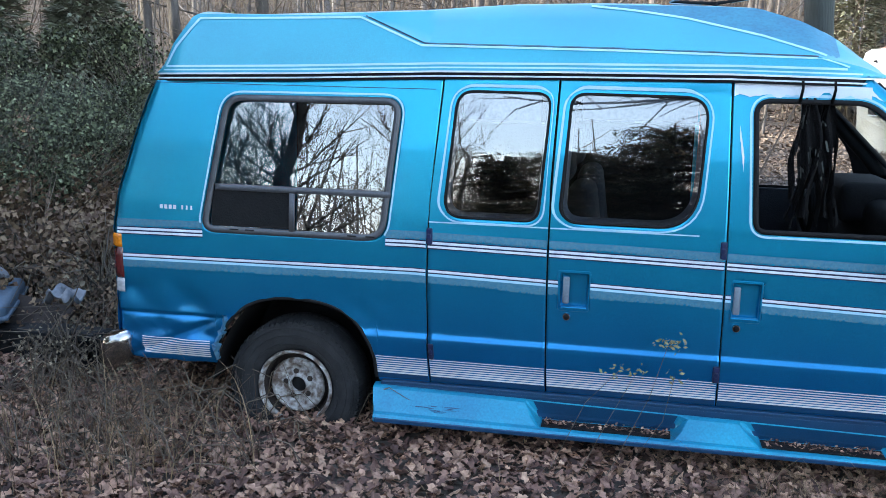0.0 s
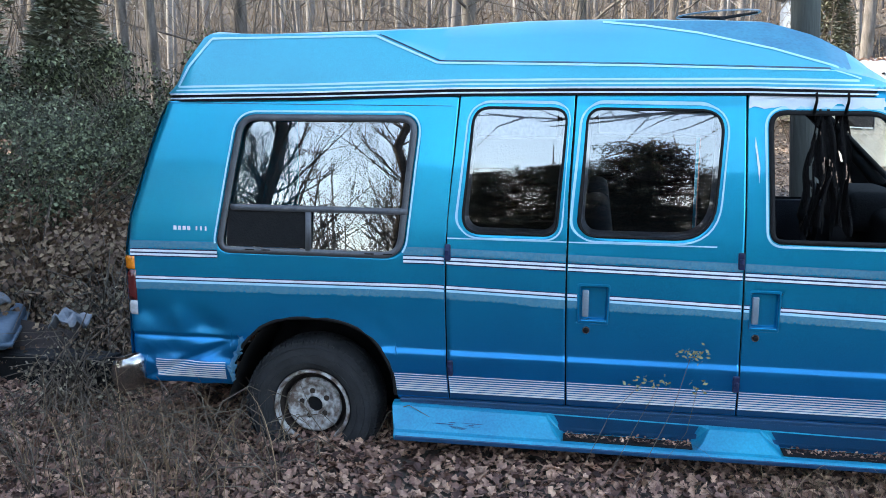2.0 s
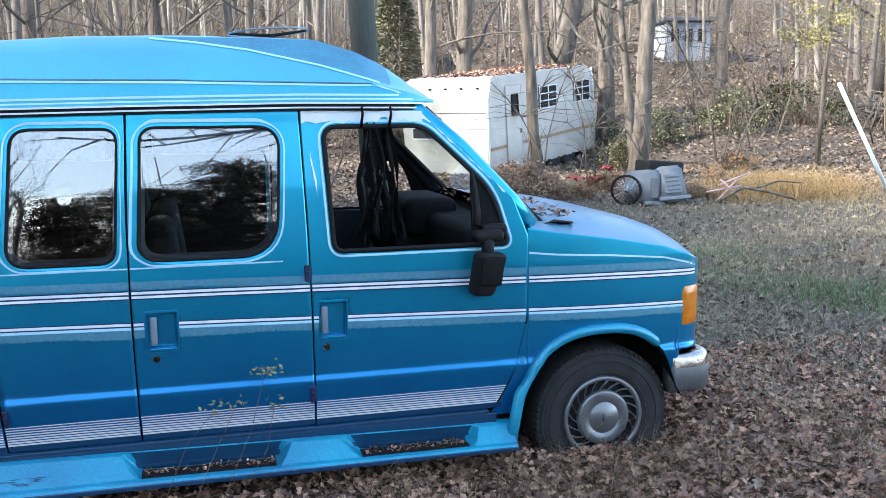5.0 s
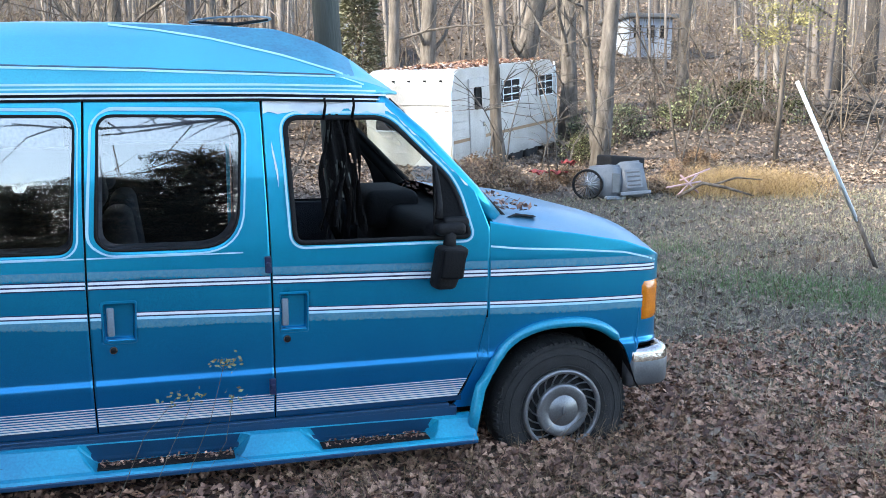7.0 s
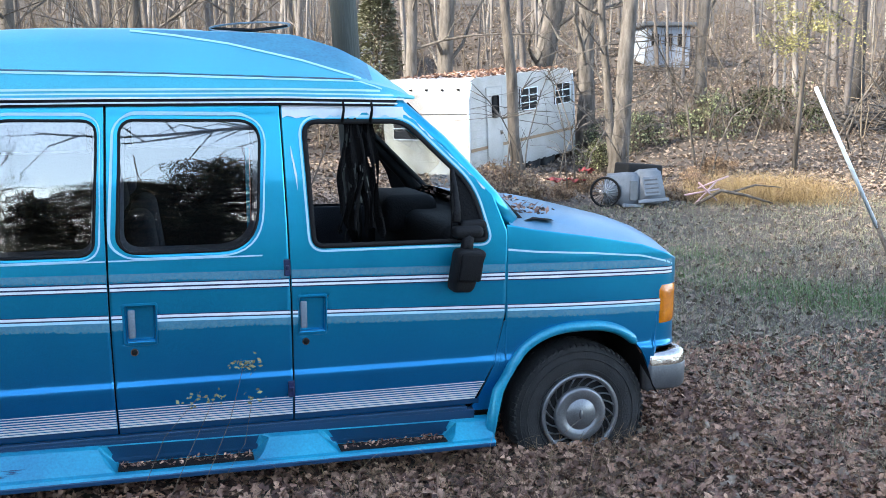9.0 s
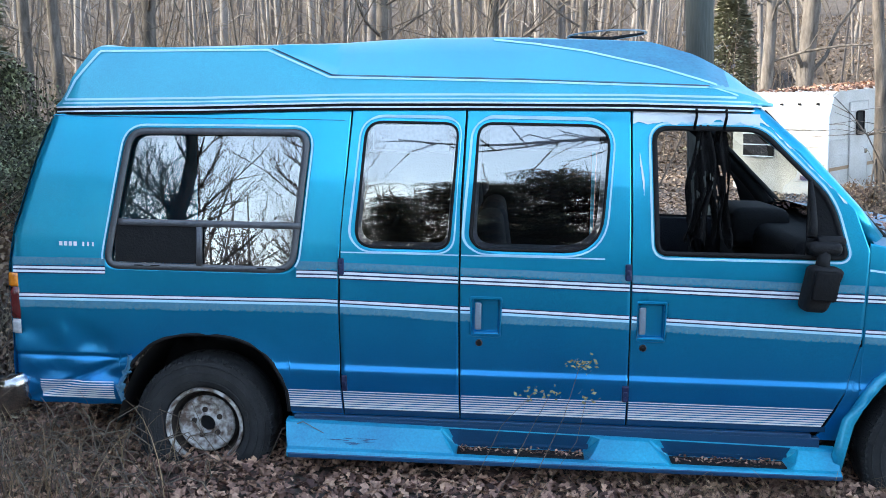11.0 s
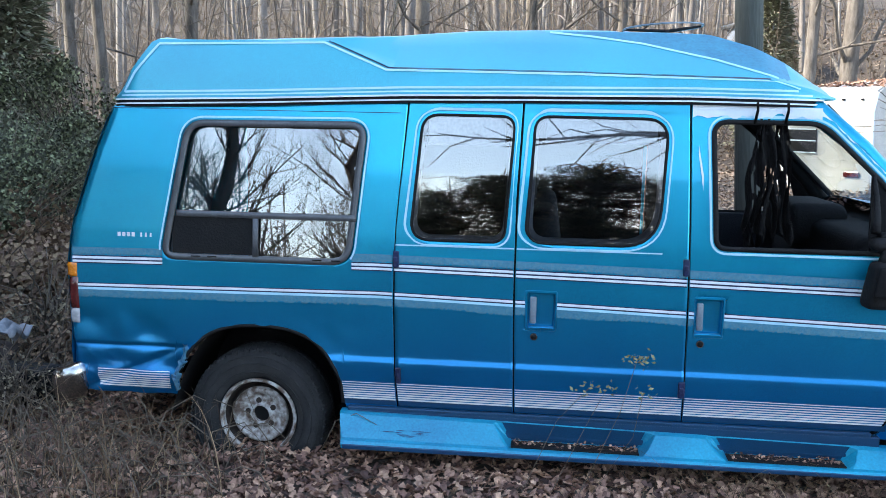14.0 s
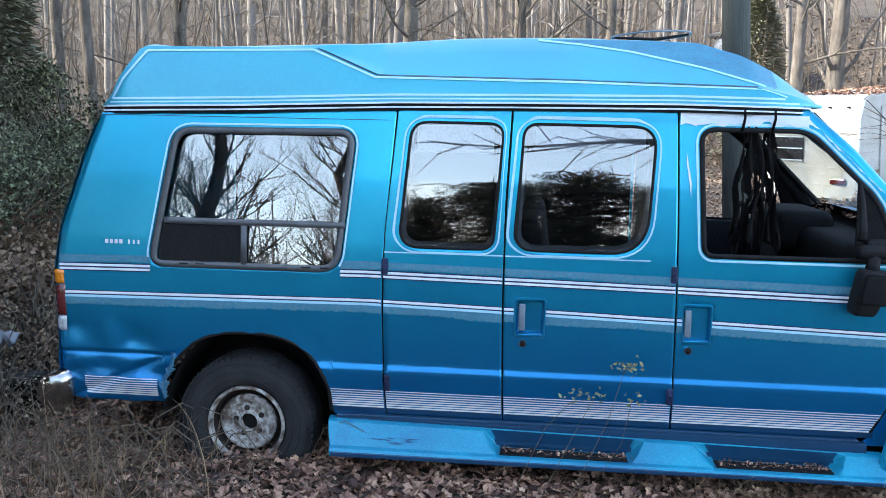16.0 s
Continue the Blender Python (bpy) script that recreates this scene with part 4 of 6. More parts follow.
# ---- wheel wells and arch lips ----
for cx, ar, R in ((0.02, arch_rear, 0.42), (3.455, arch_front, 0.43)):
    V, F = [], []
    n = 28
    for i in range(n + 1):
        x = cx - R * 1.06 + 2.12 * R * i / n
        z = max(0.46 if cx > 1 else 0.40, 0.28 + 0.62 * math.sqrt(max(0.0, 1 - ((x - cx) / (R * 1.06)) ** 2)))
        V += [(x, 0.03, z), (x, 0.55, z)]
    F = [(2 * i, 2 * i + 1, 2 * i + 3, 2 * i + 2) for i in range(n)]
    V += [(cx - 0.46, 0.55, 0.25), (cx + 0.46, 0.55, 0.25), (cx + 0.46, 0.55, 0.92), (cx - 0.46, 0.55, 0.92)]
    b = len(V) - 4
    F.append((b, b + 1, b + 2, b + 3))
    part("wheel_well", V, F, RUBBER, van)
V, F = [], []
pts = []
for i in range(41):
    x = 3.455 - 0.43 + 0.86 * i / 40
    x = min(max(x, 3.026), 3.884)
    z = arch_front(x)
    pts.append((x, side(x, z) - 0.012, z))
pts = [(2.955, -0.05, 0.33), (2.985, -0.035, 0.46), (3.012, -0.022, 0.56)] + [q for q in pts[:36] if q[2] > 0.62]
tube(V, F, pts, [0.03] * 3 + [0.026] * (len(pts) - 4) + [0.012], 8)
part("arch_flare", V, F, BOARD_PAINT, van, "blue moulded wheel-arch flare")
V, F = [], []
pts = []
for i in range(36):
    x = 0.02 - 0.40 + 0.80 * i / 35
    z = arch_rear(x)
    pts.append((x, side(x, z) + 0.004 + 0.008 * noise.noise(Vector((x * 12, 0, 0))), z))
pts.append((0.438, 0.0, 0.50))
tube(V, F, pts, [0.009] * len(pts), 6)
part("arch_lip", V, F, RUBBER, van, "torn dark rear arch lip")

# ragged torn metal on the rear edge of the rear arch
rt = random.Random(12)
V, F = [], []
for i in range(19):
    t = i / 18
    x, z = -0.345 - 0.06 * t + 0.012 * math.sin(7 * t), 0.75 - 0.24 * t
    w = rt.uniform(0.008, 0.024)
    V += [(x - w, side(x - w, z) - 0.006, z + rt.uniform(-.006, .006)), (x + 0.5 * w, side(x, z) - 0.022 - rt.uniform(0, .02), z), (x + w, side(x, z) + 0.012, z + rt.uniform(-.006, .006))]
F = [q for i in range(18) for q in ((3 * i, 3 * i + 3, 3 * i + 4, 3 * i + 1), (3 * i + 1, 3 * i + 4, 3 * i + 5, 3 * i + 2))]
part("torn_arch_edge", V, F, PAINT_FADED, van, "ragged torn edge of the rear wheel arch", False)

# ---- running board ----
stations = [(0.425, 0.452, 0), (0.47, 0.48, 0), (0.8, 0.8, 0), (1.165, 1.225, 0), (1.195, 1.24, 1), (1.87, 1.835, 1), (1.905, 1.85, 0), (1.93, 1.87, 0), (2.10, 2.17, 0), (2.13, 2.205, 0), (2.155, 2.22, 1), (2.77, 2.745, 1), (2.80, 2.765, 0), (2.86, 2.86, 0), (2.97, 2.97, 0)]
V, F = [], []
for xt, xb, well in stations:
    if well:
        row = [(xt, 0.03, 0.468), (xt, -0.004, 0.462), (xb, 0.012, 0.362), (xb, -0.088, 0.356), (xb, -0.094, 0.362), (xb, -0.118, 0.356), (xb, -0.128, 0.344), (xb, -0.122, 0.318), (xb, 0.05, 0.312)]
    else:
        row = [(xt, 0.03, 0.468), (xt, -0.004, 0.464), (xt, -0.022, 0.455), ((xt + xb) / 2, -0.072, 0.40), (xb, -0.100, 0.366), (xb, -0.118, 0.356), (xb, -0.128, 0.344), (xb, -0.122, 0.318), (xb, 0.05, 0.312)]
    V += row
m = 9
for i in range(len(stations) - 1):
    for j in range(m - 1):
        a = i * m + j
        F.append((a, a + 1, a + m + 1, a + m))
F.append(tuple(range(m))[::-1])
F.append(tuple((len(stations) - 1) * m + j for j in range(m)))
board = new("running_board")
board.parent = van
tagged(board, "blue moulded running board with two step wells")
bd = part("board_moulding", V, F, BOARD_PAINT, board, "", False)
bv = bd.modifiers.new("soft", "BEVEL")
bv.width, bv.segments, bv.limit_method = 0.006, 2, "ANGLE"
for x0, x1 in ((1.245, 1.83), (2.225, 2.74)):
    bpart("step_tread", rbox(x0, x1, -0.086, 0.005, 0.3575, 0.3655, 0.003), RUBBER, board, "black step tread")
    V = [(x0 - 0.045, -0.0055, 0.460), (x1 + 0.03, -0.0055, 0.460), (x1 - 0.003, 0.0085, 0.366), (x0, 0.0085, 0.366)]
    part("step_back", V, [(0, 1, 2, 3)], DARK_BLUE, board, "", False)
rt = random.Random(4)
for k in range(9):
    x0, t = rt.uniform(0.62, 0.95), rt.uniform(0.55, 0.95)
    w = rt.uniform(0.03, 0.10)
    V = []
    for i in range(7):
        xx, h = x0 + w * i / 6, rt.uniform(0.01, 0.04) * (0.2 + math.sin(math.pi * i / 6))
        for tt in (t - h / 2, t + h / 2):
            V.append((xx, -0.022 - 0.078 * tt - 0.003, 0.455 - 0.089 * tt + 0.003))
    part("board_scratch", V, [(2 * i, 2 * i + 2, 2 * i + 3, 2 * i + 1) for i in range(6)], DARK_BLUE, board, "dark scratch in the paint", False)
bpart("board_lip", rbox(0.462, 2.965, -0.1325, -0.115, 0.320, 0.343, 0.004), DARK_BLUE, board)
bpart("sill_trim", rbox(0.46, 2.86, 0.002, 0.05, 0.4665, 0.484, 0.004), DARK_BLUE, board)
bpart("sill_skirt", rbox(0.46, 2.90, 0.004, 0.05, 0.37, 0.470, 0.004), DARK_BLUE, board, "dark blue sill skirt")
bpart("sill_line", rbox(0.50, 2.86, -0.001, 0.03, 0.481, 0.4865, 0.002), DARK_BLUE, board)

# ---- broken door mirror ----
bm = rbox(2.770, 2.915, -0.10, -0.005, 1.322, 1.382, 0.026, 3, None, pose(0, 0, 0))
mir = bpart("door_mirror", bm, RUBBER, van, "broken black door mirror hanging from its arm", True)
V, F = [], []
tube(V, F, [(2.79, -0.05, 1.40), (2.80, -0.03, 1.46), (2.795, -0.01, 1.56), (2.79, 0.02, 1.64)], [0.022, 0.016, 0.012, 0.008], 8)
part("mirror_stay", V, F, RUBBER, mir)
bpart("mirror_foot", rbox(2.81, 2.94, -0.065, 0.0, 1.355, 1.405, 0.022, 3, None, pose(0, 0, 0, 0, 0, 0)), RUBBER, mir, "", True)
V, F = [], []
tube(V, F, [(2.84, -0.06, 1.35), (2.835, -0.08, 1.30), (2.83, -0.08, 1.26)], [0.035, 0.03, 0.034], 8)
part("mirror_joint", V, F, RUBBER, mir)
bm = rbox(-0.075, 0.075, -0.05, 0.045, -0.115, 0.095, 0.03, 4)
for v in bm.verts:
    k = (v.co.z + 0.115) / 0.21
    v.co.x *= 0.72 + 0.34 * k
    v.co.x += 0.018 * k
    v.co.y += 0.02 * (1 - k)
bmesh.ops.transform(bm, matrix=pose(2.818, -0.09, 1.185, 6, 5, 14), verts=bm.verts)
bpart("mirror_housing", bm, RUBBER, mir, "", True)
bpart("mirror_rim", rbox(-0.058, 0.062, -0.062, -0.046, -0.05, 0.085, 0.012, 3, None, pose(2.818, -0.09, 1.185, 6, 5, 14)), DARK, mir, "", True)

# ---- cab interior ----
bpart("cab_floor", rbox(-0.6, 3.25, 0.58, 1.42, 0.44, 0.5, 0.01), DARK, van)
# unseen dark sheet added so the side windows read dark, not see-through
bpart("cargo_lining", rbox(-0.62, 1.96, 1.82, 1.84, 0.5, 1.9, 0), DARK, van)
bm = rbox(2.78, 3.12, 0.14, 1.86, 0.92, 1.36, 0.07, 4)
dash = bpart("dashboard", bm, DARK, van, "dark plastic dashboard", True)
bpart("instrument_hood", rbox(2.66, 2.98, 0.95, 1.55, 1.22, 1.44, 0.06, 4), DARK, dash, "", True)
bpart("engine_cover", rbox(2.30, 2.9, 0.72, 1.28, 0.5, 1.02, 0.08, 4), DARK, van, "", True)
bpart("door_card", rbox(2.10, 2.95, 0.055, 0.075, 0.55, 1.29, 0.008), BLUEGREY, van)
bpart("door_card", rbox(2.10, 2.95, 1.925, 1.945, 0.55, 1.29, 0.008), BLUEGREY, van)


def seat(x, y):
    s = new("captain_seat")
    s.parent = van
    s.matrix_basis = pose(x, y, 0.5)
    tagged(s, "blue-grey captain's seat")
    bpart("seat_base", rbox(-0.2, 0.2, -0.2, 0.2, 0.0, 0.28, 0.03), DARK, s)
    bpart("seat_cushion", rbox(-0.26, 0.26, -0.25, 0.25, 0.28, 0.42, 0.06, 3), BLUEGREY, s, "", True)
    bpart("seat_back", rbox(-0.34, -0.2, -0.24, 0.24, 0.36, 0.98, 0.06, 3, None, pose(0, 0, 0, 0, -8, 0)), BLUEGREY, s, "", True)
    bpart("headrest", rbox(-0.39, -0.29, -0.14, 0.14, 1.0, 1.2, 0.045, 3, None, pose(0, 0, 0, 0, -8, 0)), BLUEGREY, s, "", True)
    return s


seat(1.75, 0.5), seat(1.75, 1.45), seat(0.95, 0.55)
V, F = [], []
ring = [(0.19 * math.cos(t), 0, 0.19 * math.sin(t)) for t in np.linspace(0, 2 * math.pi, 32, endpoint=False)]
tube(V, F, ring + ring[:1], [0.015] * 33, 8, False)
tube(V, F, [(-0.19, 0, 0), (0, 0.04, 0), (0.19, 0, 0)], [0.014, 0.03, 0.014], 8)
part("steering_wheel", V, F, DARK, van, "", True, pose(2.58, 1.45, 1.25, 0, -55, 90))
# pale shades inside the tinted side windows
for loop in (WIN_A, WIN_B):
    c = Vector((sum(p[0] for p in loop) / len(loop), sum(p[1] for p in loop) / len(loop)))
    V = [(q.x, side(q.x, q.y, False) + dy, q.y) for k, dy in ((1.02, 0.020), (0.955, 0.028), (0.925, 0.050)) for q in [c + (Vector(p) - c) * k for p in loop]]
    n = len(loop)
    part("window_trim", V, [(k * n + i, k * n + (i + 1) % n, (k + 1) * n + (i + 1) % n, (k + 1) * n + i) for k in range(2) for i in range(n)], TRIM, van, "pale grey moulded window surround")
for x0, x1, z0 in ((0.82, 1.175, 1.745), (1.36, 1.86, 1.765)):
    bpart("window_shade", rbox(x0, x1, 0.068, 0.078, z0, 1.86, 0.004), BLIND, van, "pale window shade")
    bpart("shade_rail", rbox(x0 - 0.02, x1 + 0.02, 0.065, 0.08, z0 - 0.015, z0, 0.004), CHROME, van)

# ---- tattered black cloth in the open window ----
def rag(name, x0, x1, top, bottom, y, seed, label):
    rnd = random.Random(seed)
    V, F = [], []
    nx, nz = 22, 34
    for j in range(nz + 1):
        t = j / nz
        for i in range(nx + 1):
            s = i / nx
            half = 0.5 + 0.22 * math.sin(3.0 * t + seed) * t
            x = x0 + (x1 - x0) * (half + (s - 0.5) * (0.55 + 0.55 * min(1, t * 1.8) - 0.3 * t)) + 0.012 * math.sin(9 * t + 5 * s)
            V.append((x, y + 0.022 * math.sin(17 * s + 2.2 * t + seed) * (0.3 + t), top - (top - bottom) * t * (1 - 0.10 * abs(math.sin(5 * s + seed)))))
    for j in range(nz):
        for i in range(nx):
            if noise.noise(Vector((i * 0.45, j * 0.22, seed))) > 0.36 - 0.004 * j and j > 3:
                continue
            a = j * (nx + 1) + i
            F.append((a, a + 1, a + nx + 2, a + nx + 1))
    return part(name, V, F, RAGM, None, label)


RAGM = material("tattered_black_cloth", (0.004, 0.004, 0.004), 0.7, 0, 26, (0.008, 0.0075, 0.008), 0.6, 130, 0.5, spec=0.12)
r1 = rag("tattered_curtain", 2.25, 2.375, 1.905, 1.31, 0.055, 1, "")
r1.parent = van
tagged(r1, "tattered black curtain hanging in the open window")
r2 = rag("tattered_curtain", 2.34, 2.45, 1.905, 1.315, 0.075, 5, "")
r2.parent = van
tagged(r2, "tattered black curtain hanging in the open window")
for x in (2.275, 2.405):
    V, F = [], []
    tube(V, F, [(x, 0.05, 1.86), (x + 0.004, 0.018, 1.905), (x, 0.015, 1.93)], [0.007, 0.006, 0.006], 5)
    part("curtain_tie", V, F, RAGM, van)

# ---- the body has sagged: gutter bows, seams lean, board drops to the front ----
BOW = [(-0.75, -0.032), (0.0, -0.014), (0.7, 0.010), (1.25, 0.018), (2.0, 0.025), (2.6, 0.018)]
SEAMS = [(0.692, 0.050, [(0.48, 0.004), (0.70, -0.010), (0.92, -0.017), (1.20, -0.022), (1.35, -0.021), (1.50, -0.014), (1.64, -0.008), (1.92, 0.0)]),
         (1.258, 0.042, [(0.46, -0.008), (0.80, -0.018), (1.10, -0.024), (1.49, -0.024), (1.92, -0.010)]),
         (1.998, 0.070, [(0.46, 0.030), (1.0, 0.027), (1.40, 0.018), (1.92, -0.002)])]
for ob in list(van.children_recursive):
    if ob.type != "MESH" or ob.parent not in (van, board, roof):
        continue
    on_board = ob.parent == board
    if ob.matrix_basis != Matrix.Identity(4):
        continue
    on_board = on_board and not ob.name.startswith("sill")
    for v in ob.data.vertices:
        x, y, z = v.co
        v.co.z += lerp(BOW, x) * smooth_step(1.885, 1.915, z) * (1 - smooth_step(1.985, 2.06, z))
        if on_board:
            v.co.z -= 0.016 * (x - 0.45) * max(0.0, min(1.0, (z - 0.33) / 0.12))
        elif y < 0.16:
            for c, w, lean in SEAMS:
                k = 1 - abs(x - c - 0.035 * smooth_step(1.0, 1.9, z) * (c < 1)) / w
                if k > 0:
                    v.co.x += lerp(lean, z) * k
    ob.data.update()

# ---- roof antenna ----
ant = thing("roof_antenna", "thin oval television antenna on the van roof", "antenna")
ring = [(1.93 + 0.20 * math.cos(t), 0.75 + 0.26 * math.sin(t), 2.335 + 0.012 * math.cos(t)) for t in np.linspace(0, 2 * math.pi, 40, endpoint=False)]
V, F = [], []
tube(V, F, ring + ring[:1], [0.0045] * 41, 6, False)
part("loop", V, F, LEVER, ant)
V, F = [], []
tube(V, F, [(1.95, 0.75, 2.225), (1.95, 0.75, 2.325)], [0.02, 0.014], 8)
part("mast", V, F, RUBBER, ant)
V, F = [], []
tube(V, F, [(1.73, 0.75, 2.325), (1.95, 0.75, 2.318), (2.12, 0.75, 2.345)], [0.006, 0.01, 0.006], 6)
part("boom", V, F, RUBBER, ant)


# ---- trees ----
def bare_tree(seed, height, r0, lean=(0, 0), limbs=9, twigs=3, start=0.3, bend=0.05, slim=0.5, reach=1.0):
    """Vertices and faces of a trunk, and of its limbs."""
    rnd = random.Random(seed)
    pts, rad = [], []
    n = 12
    px, py = 0.0, 0.0
    for i in range(n + 1):
        t = i / n
        px += (lean[0] * height / n) + rnd.uniform(-bend, bend)
        py += (lean[1] * height / n) + rnd.uniform(-bend, bend)
        pts.append((px if i else 0, py if i else 0, height * t - (0.15 if i == 0 else 0)))
        rad.append(r0 * (1.25 if i == 0 else 1.0) * (1 - 0.82 * t))
    TV, TF, LV, LF = [], [], [], []
    tube(TV, TF, pts, rad, 10)

    def limb(p, d, length, r, depth):
        path, rr = [p], [r]
        q, dd = Vector(p), Vector(d).normalized()
        k = 5
        for i in range(k):
            dd = (dd + Vector((rnd.uniform(-.3, .3), rnd.uniform(-.3, .3), rnd.uniform(-.12, .3)))).normalized()
            q = q + dd * length / k
            path.append(tuple(q))
            rr.append(r * (1 - 0.85 * (i + 1) / k))
        tube(LV, LF, path, rr, 5 if depth == 0 else 4, False)
        if depth < 2:
            for _ in range(twigs):
                i = rnd.randint(1, k - 1)
                e = (Vector(path[i + 1]) - Vector(path[i])).normalized()
                e = (e + Vector((rnd.uniform(-1, 1), rnd.uniform(-1, 1), rnd.uniform(-.3, .8)))).normalized()
                limb(path[i], e, length * rnd.uniform(.35, .6), rr[i] * 0.6, depth + 1)

    for _ in range(limbs):
        t = rnd.uniform(start, 0.97)
        i = min(n - 1, int(t * n))
        p = Vector(pts[i]).lerp(Vector(pts[i + 1]), t * n - i)
        a = rnd.uniform(0, 2 * math.pi)
        limb(tuple(p), (math.cos(a), math.sin(a), rnd.uniform(0.2, 0.9)), height * rnd.uniform(0.12, 0.26) * (1.2 - t * 0.5) * reach, r0 * (1 - 0.8 * t) * slim, 0)
    return (TV, TF), (LV, LF)


def tree(x, y, data, bark, label, group="", turn=0.0):
    t = thing("tree", label, "tree", group, pose(x, y, ground_z(x, y) - 0.05, 0, 0, turn))
    part("trunk", *data[0], bark, t)
    tagged(part("limb", *data[1], bark, t), kind="stuff")
    return t


def place_copy(t, x, y, turn, s=1.0):
    return copy_thing(t, pose(x, y, ground_z(x, y) - 0.05, 0, 0, turn) @ Matrix.Scale(s, 4))


# nearer trees, each where it stands
NEAR = [
    (7.85, 12.6, 13, 0.12, (-0.07, 0), 3, BARK, "slim grey-barked bare tree in front of the trailer"),
    (10.25, 13.6, 15, 0.185, (0.05, 0), 4, BARK_PALE, "leaning bare tree beside a pile of bins"),
    (10.9, 14.9, 13, 0.10, (-0.09, 0), 5, BARK_PALE, "thin bare tree behind the bins"),
    (12.2, 19.5, 16, 0.24, (0.0, 0), 6, BARK_PALE, "thick pale-barked tree at the trailer's end"),
    (10.9, 22.0, 17, 0.34, (0.25, 0), 7, BARK_PALE, "thick leaning tree behind the trailer"),
    (16.0, 20.0, 15, 0.19, (0.01, 0), 8, BARK_PALE, "straight bare tree at the wood's edge"),
    (8.8, 21.0, 16, 0.26, (0.0, 0), 9, BARK_PALE, "sunlit bare tree behind the trailer roof"),
    (7.4, 19.8, 16, 0.17, (0.004, 0), 10, BARK_PALE, "sunlit bare tree behind the van"),
    (25.0, 24.8, 17, 0.24, (0.0, 0), 11, DARK_BARK, "dark bare tree by the track"),
    (27.2, 25.8, 17, 0.26, (0.02, 0), 12, DARK_BARK, "dark bare tree by the track"),
    (0.9, 17.0, 15, 0.16, (0.0, 0), 13, BARK, "bare tree behind the van roof"),
    (-1.2, 15.0, 15, 0.15, (-0.02, 0), 14, BARK, "bare tree behind the van roof"),
    (-5.2, 13.0, 15, 0.14, (-0.05, 0), 15, BARK, "leaning bare tree above the thicket"),
    (-6.6, 12.4, 14, 0.12, (-0.05, 0), 16, BARK_PALE, "leaning pale bare tree above the thicket"),
    (-7.9, 13.5, 14, 0.13, (-0.04, 0), 17, BARK_PALE, "leaning pale bare tree above the thicket"),
    (-8.8, 12.2, 14, 0.12, (-0.06, 0), 19, BARK_PALE, "leaning pale bare tree above the thicket"),
    (-9.9, 13.6, 14, 0.13, (-0.03, 0), 20, BARK_PALE, "leaning pale bare tree above the thicket"),
    (2.8, 16.2, 15, 0.12, (0.0, 0), 18, BARK_PALE, "thin bare tree behind the van roof"),
]
for x, y, h, r, ln, sd, bk, lb in NEAR:
    tree(x, y, bare_tree(sd, h, r, ln, 16, 4, 0.12, 0.05, 0.28), bk, lb, "bare trees of the wood")

# woods: trunks and twigs past counting
rnd = random.Random(11)
V, F = [], []
for _ in range(1500):
    y = 17 + 70 * rnd.random() ** 0.8
    x = rnd.uniform(-1.15 * y - 8, 1.35 * y + 10)
    if y < 26 and 6 < x < 17 or x > 14 and rnd.random() < 0.5:
        continue
    z = ground_z(x, y)
    h = rnd.uniform(11, 18)
    r = 0.03 + 0.13 * rnd.random() ** 1.6
    lx, ly = rnd.gauss(-0.02, 0.05), rnd.gauss(0, 0.04)
    p = [(x, y, z - 0.2), (x + lx * h * 0.3, y + ly * h * 0.3, z + h * 0.3), (x + lx * h + rnd.uniform(-.3, .3), y + ly * h, z + h)]
    tube(V, F, p, [r * 1.15, r * 0.8, r * 0.2], 6, False)
    for _ in range(5):
        t = rnd.uniform(0.1, 0.7)
        b = Vector(p[0]).lerp(Vector(p[2]), t)
        a = rnd.uniform(0, 6.28)
        L = rnd.uniform(0.8, 2.6)
        tube(V, F, [b, b + Vector((math.cos(a) * L * .5, math.sin(a) * L * .5, L * .35)), b + Vector((math.cos(a) * L, math.sin(a) * L, L * rnd.uniform(.3, 1.1)))], [r * .3, r * .2, 0.008], 4, False)
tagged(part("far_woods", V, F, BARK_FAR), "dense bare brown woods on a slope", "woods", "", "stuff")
# fine saplings and brush at the wood's edge
V, F = [], []
for _ in range(3200):
    y = rnd.uniform(9, 48)
    x = rnd.uniform(-1.1 * y - 4, 1.3 * y + 6)
    if 3.5 < x < 14 and y < 22 or (x > 8 and y < 12) or (x > 11 and rnd.random() < 0.35) or (x > 14 and y < 16):
        continue
    z = ground_z(x, y)
    h = rnd.uniform(1.0, 5.5)
    a = Vector((x, y, z))
    d = Vector((rnd.gauss(0, .25), rnd.gauss(0, .2), 1))
    p1, p2 = a + d * h * .5, a + d * h + Vector((rnd.gauss(0, .3), rnd.gauss(0, .2), 0))
    r = rnd.uniform(0.006, 0.022)
    tube(V, F, [a, p1, p2], [r, r * .7, .004], 4, False)
    for _ in range(4):
        b = a.lerp(p2, rnd.uniform(.3, .9))
        L = h * rnd.uniform(.15, .4)
        e = Vector((rnd.gauss(0, 1), rnd.gauss(0, 1), rnd.uniform(0, 1))).normalized() * L
        tube(V, F, [b, b + e * .5 + Vector((0, 0, .05)), b + e], [r * .5, r * .35, .003], 3, False)
tagged(part("undergrowth", V, F, BRIAR), "tangled bare saplings and brush", "brush", "", "stuff")


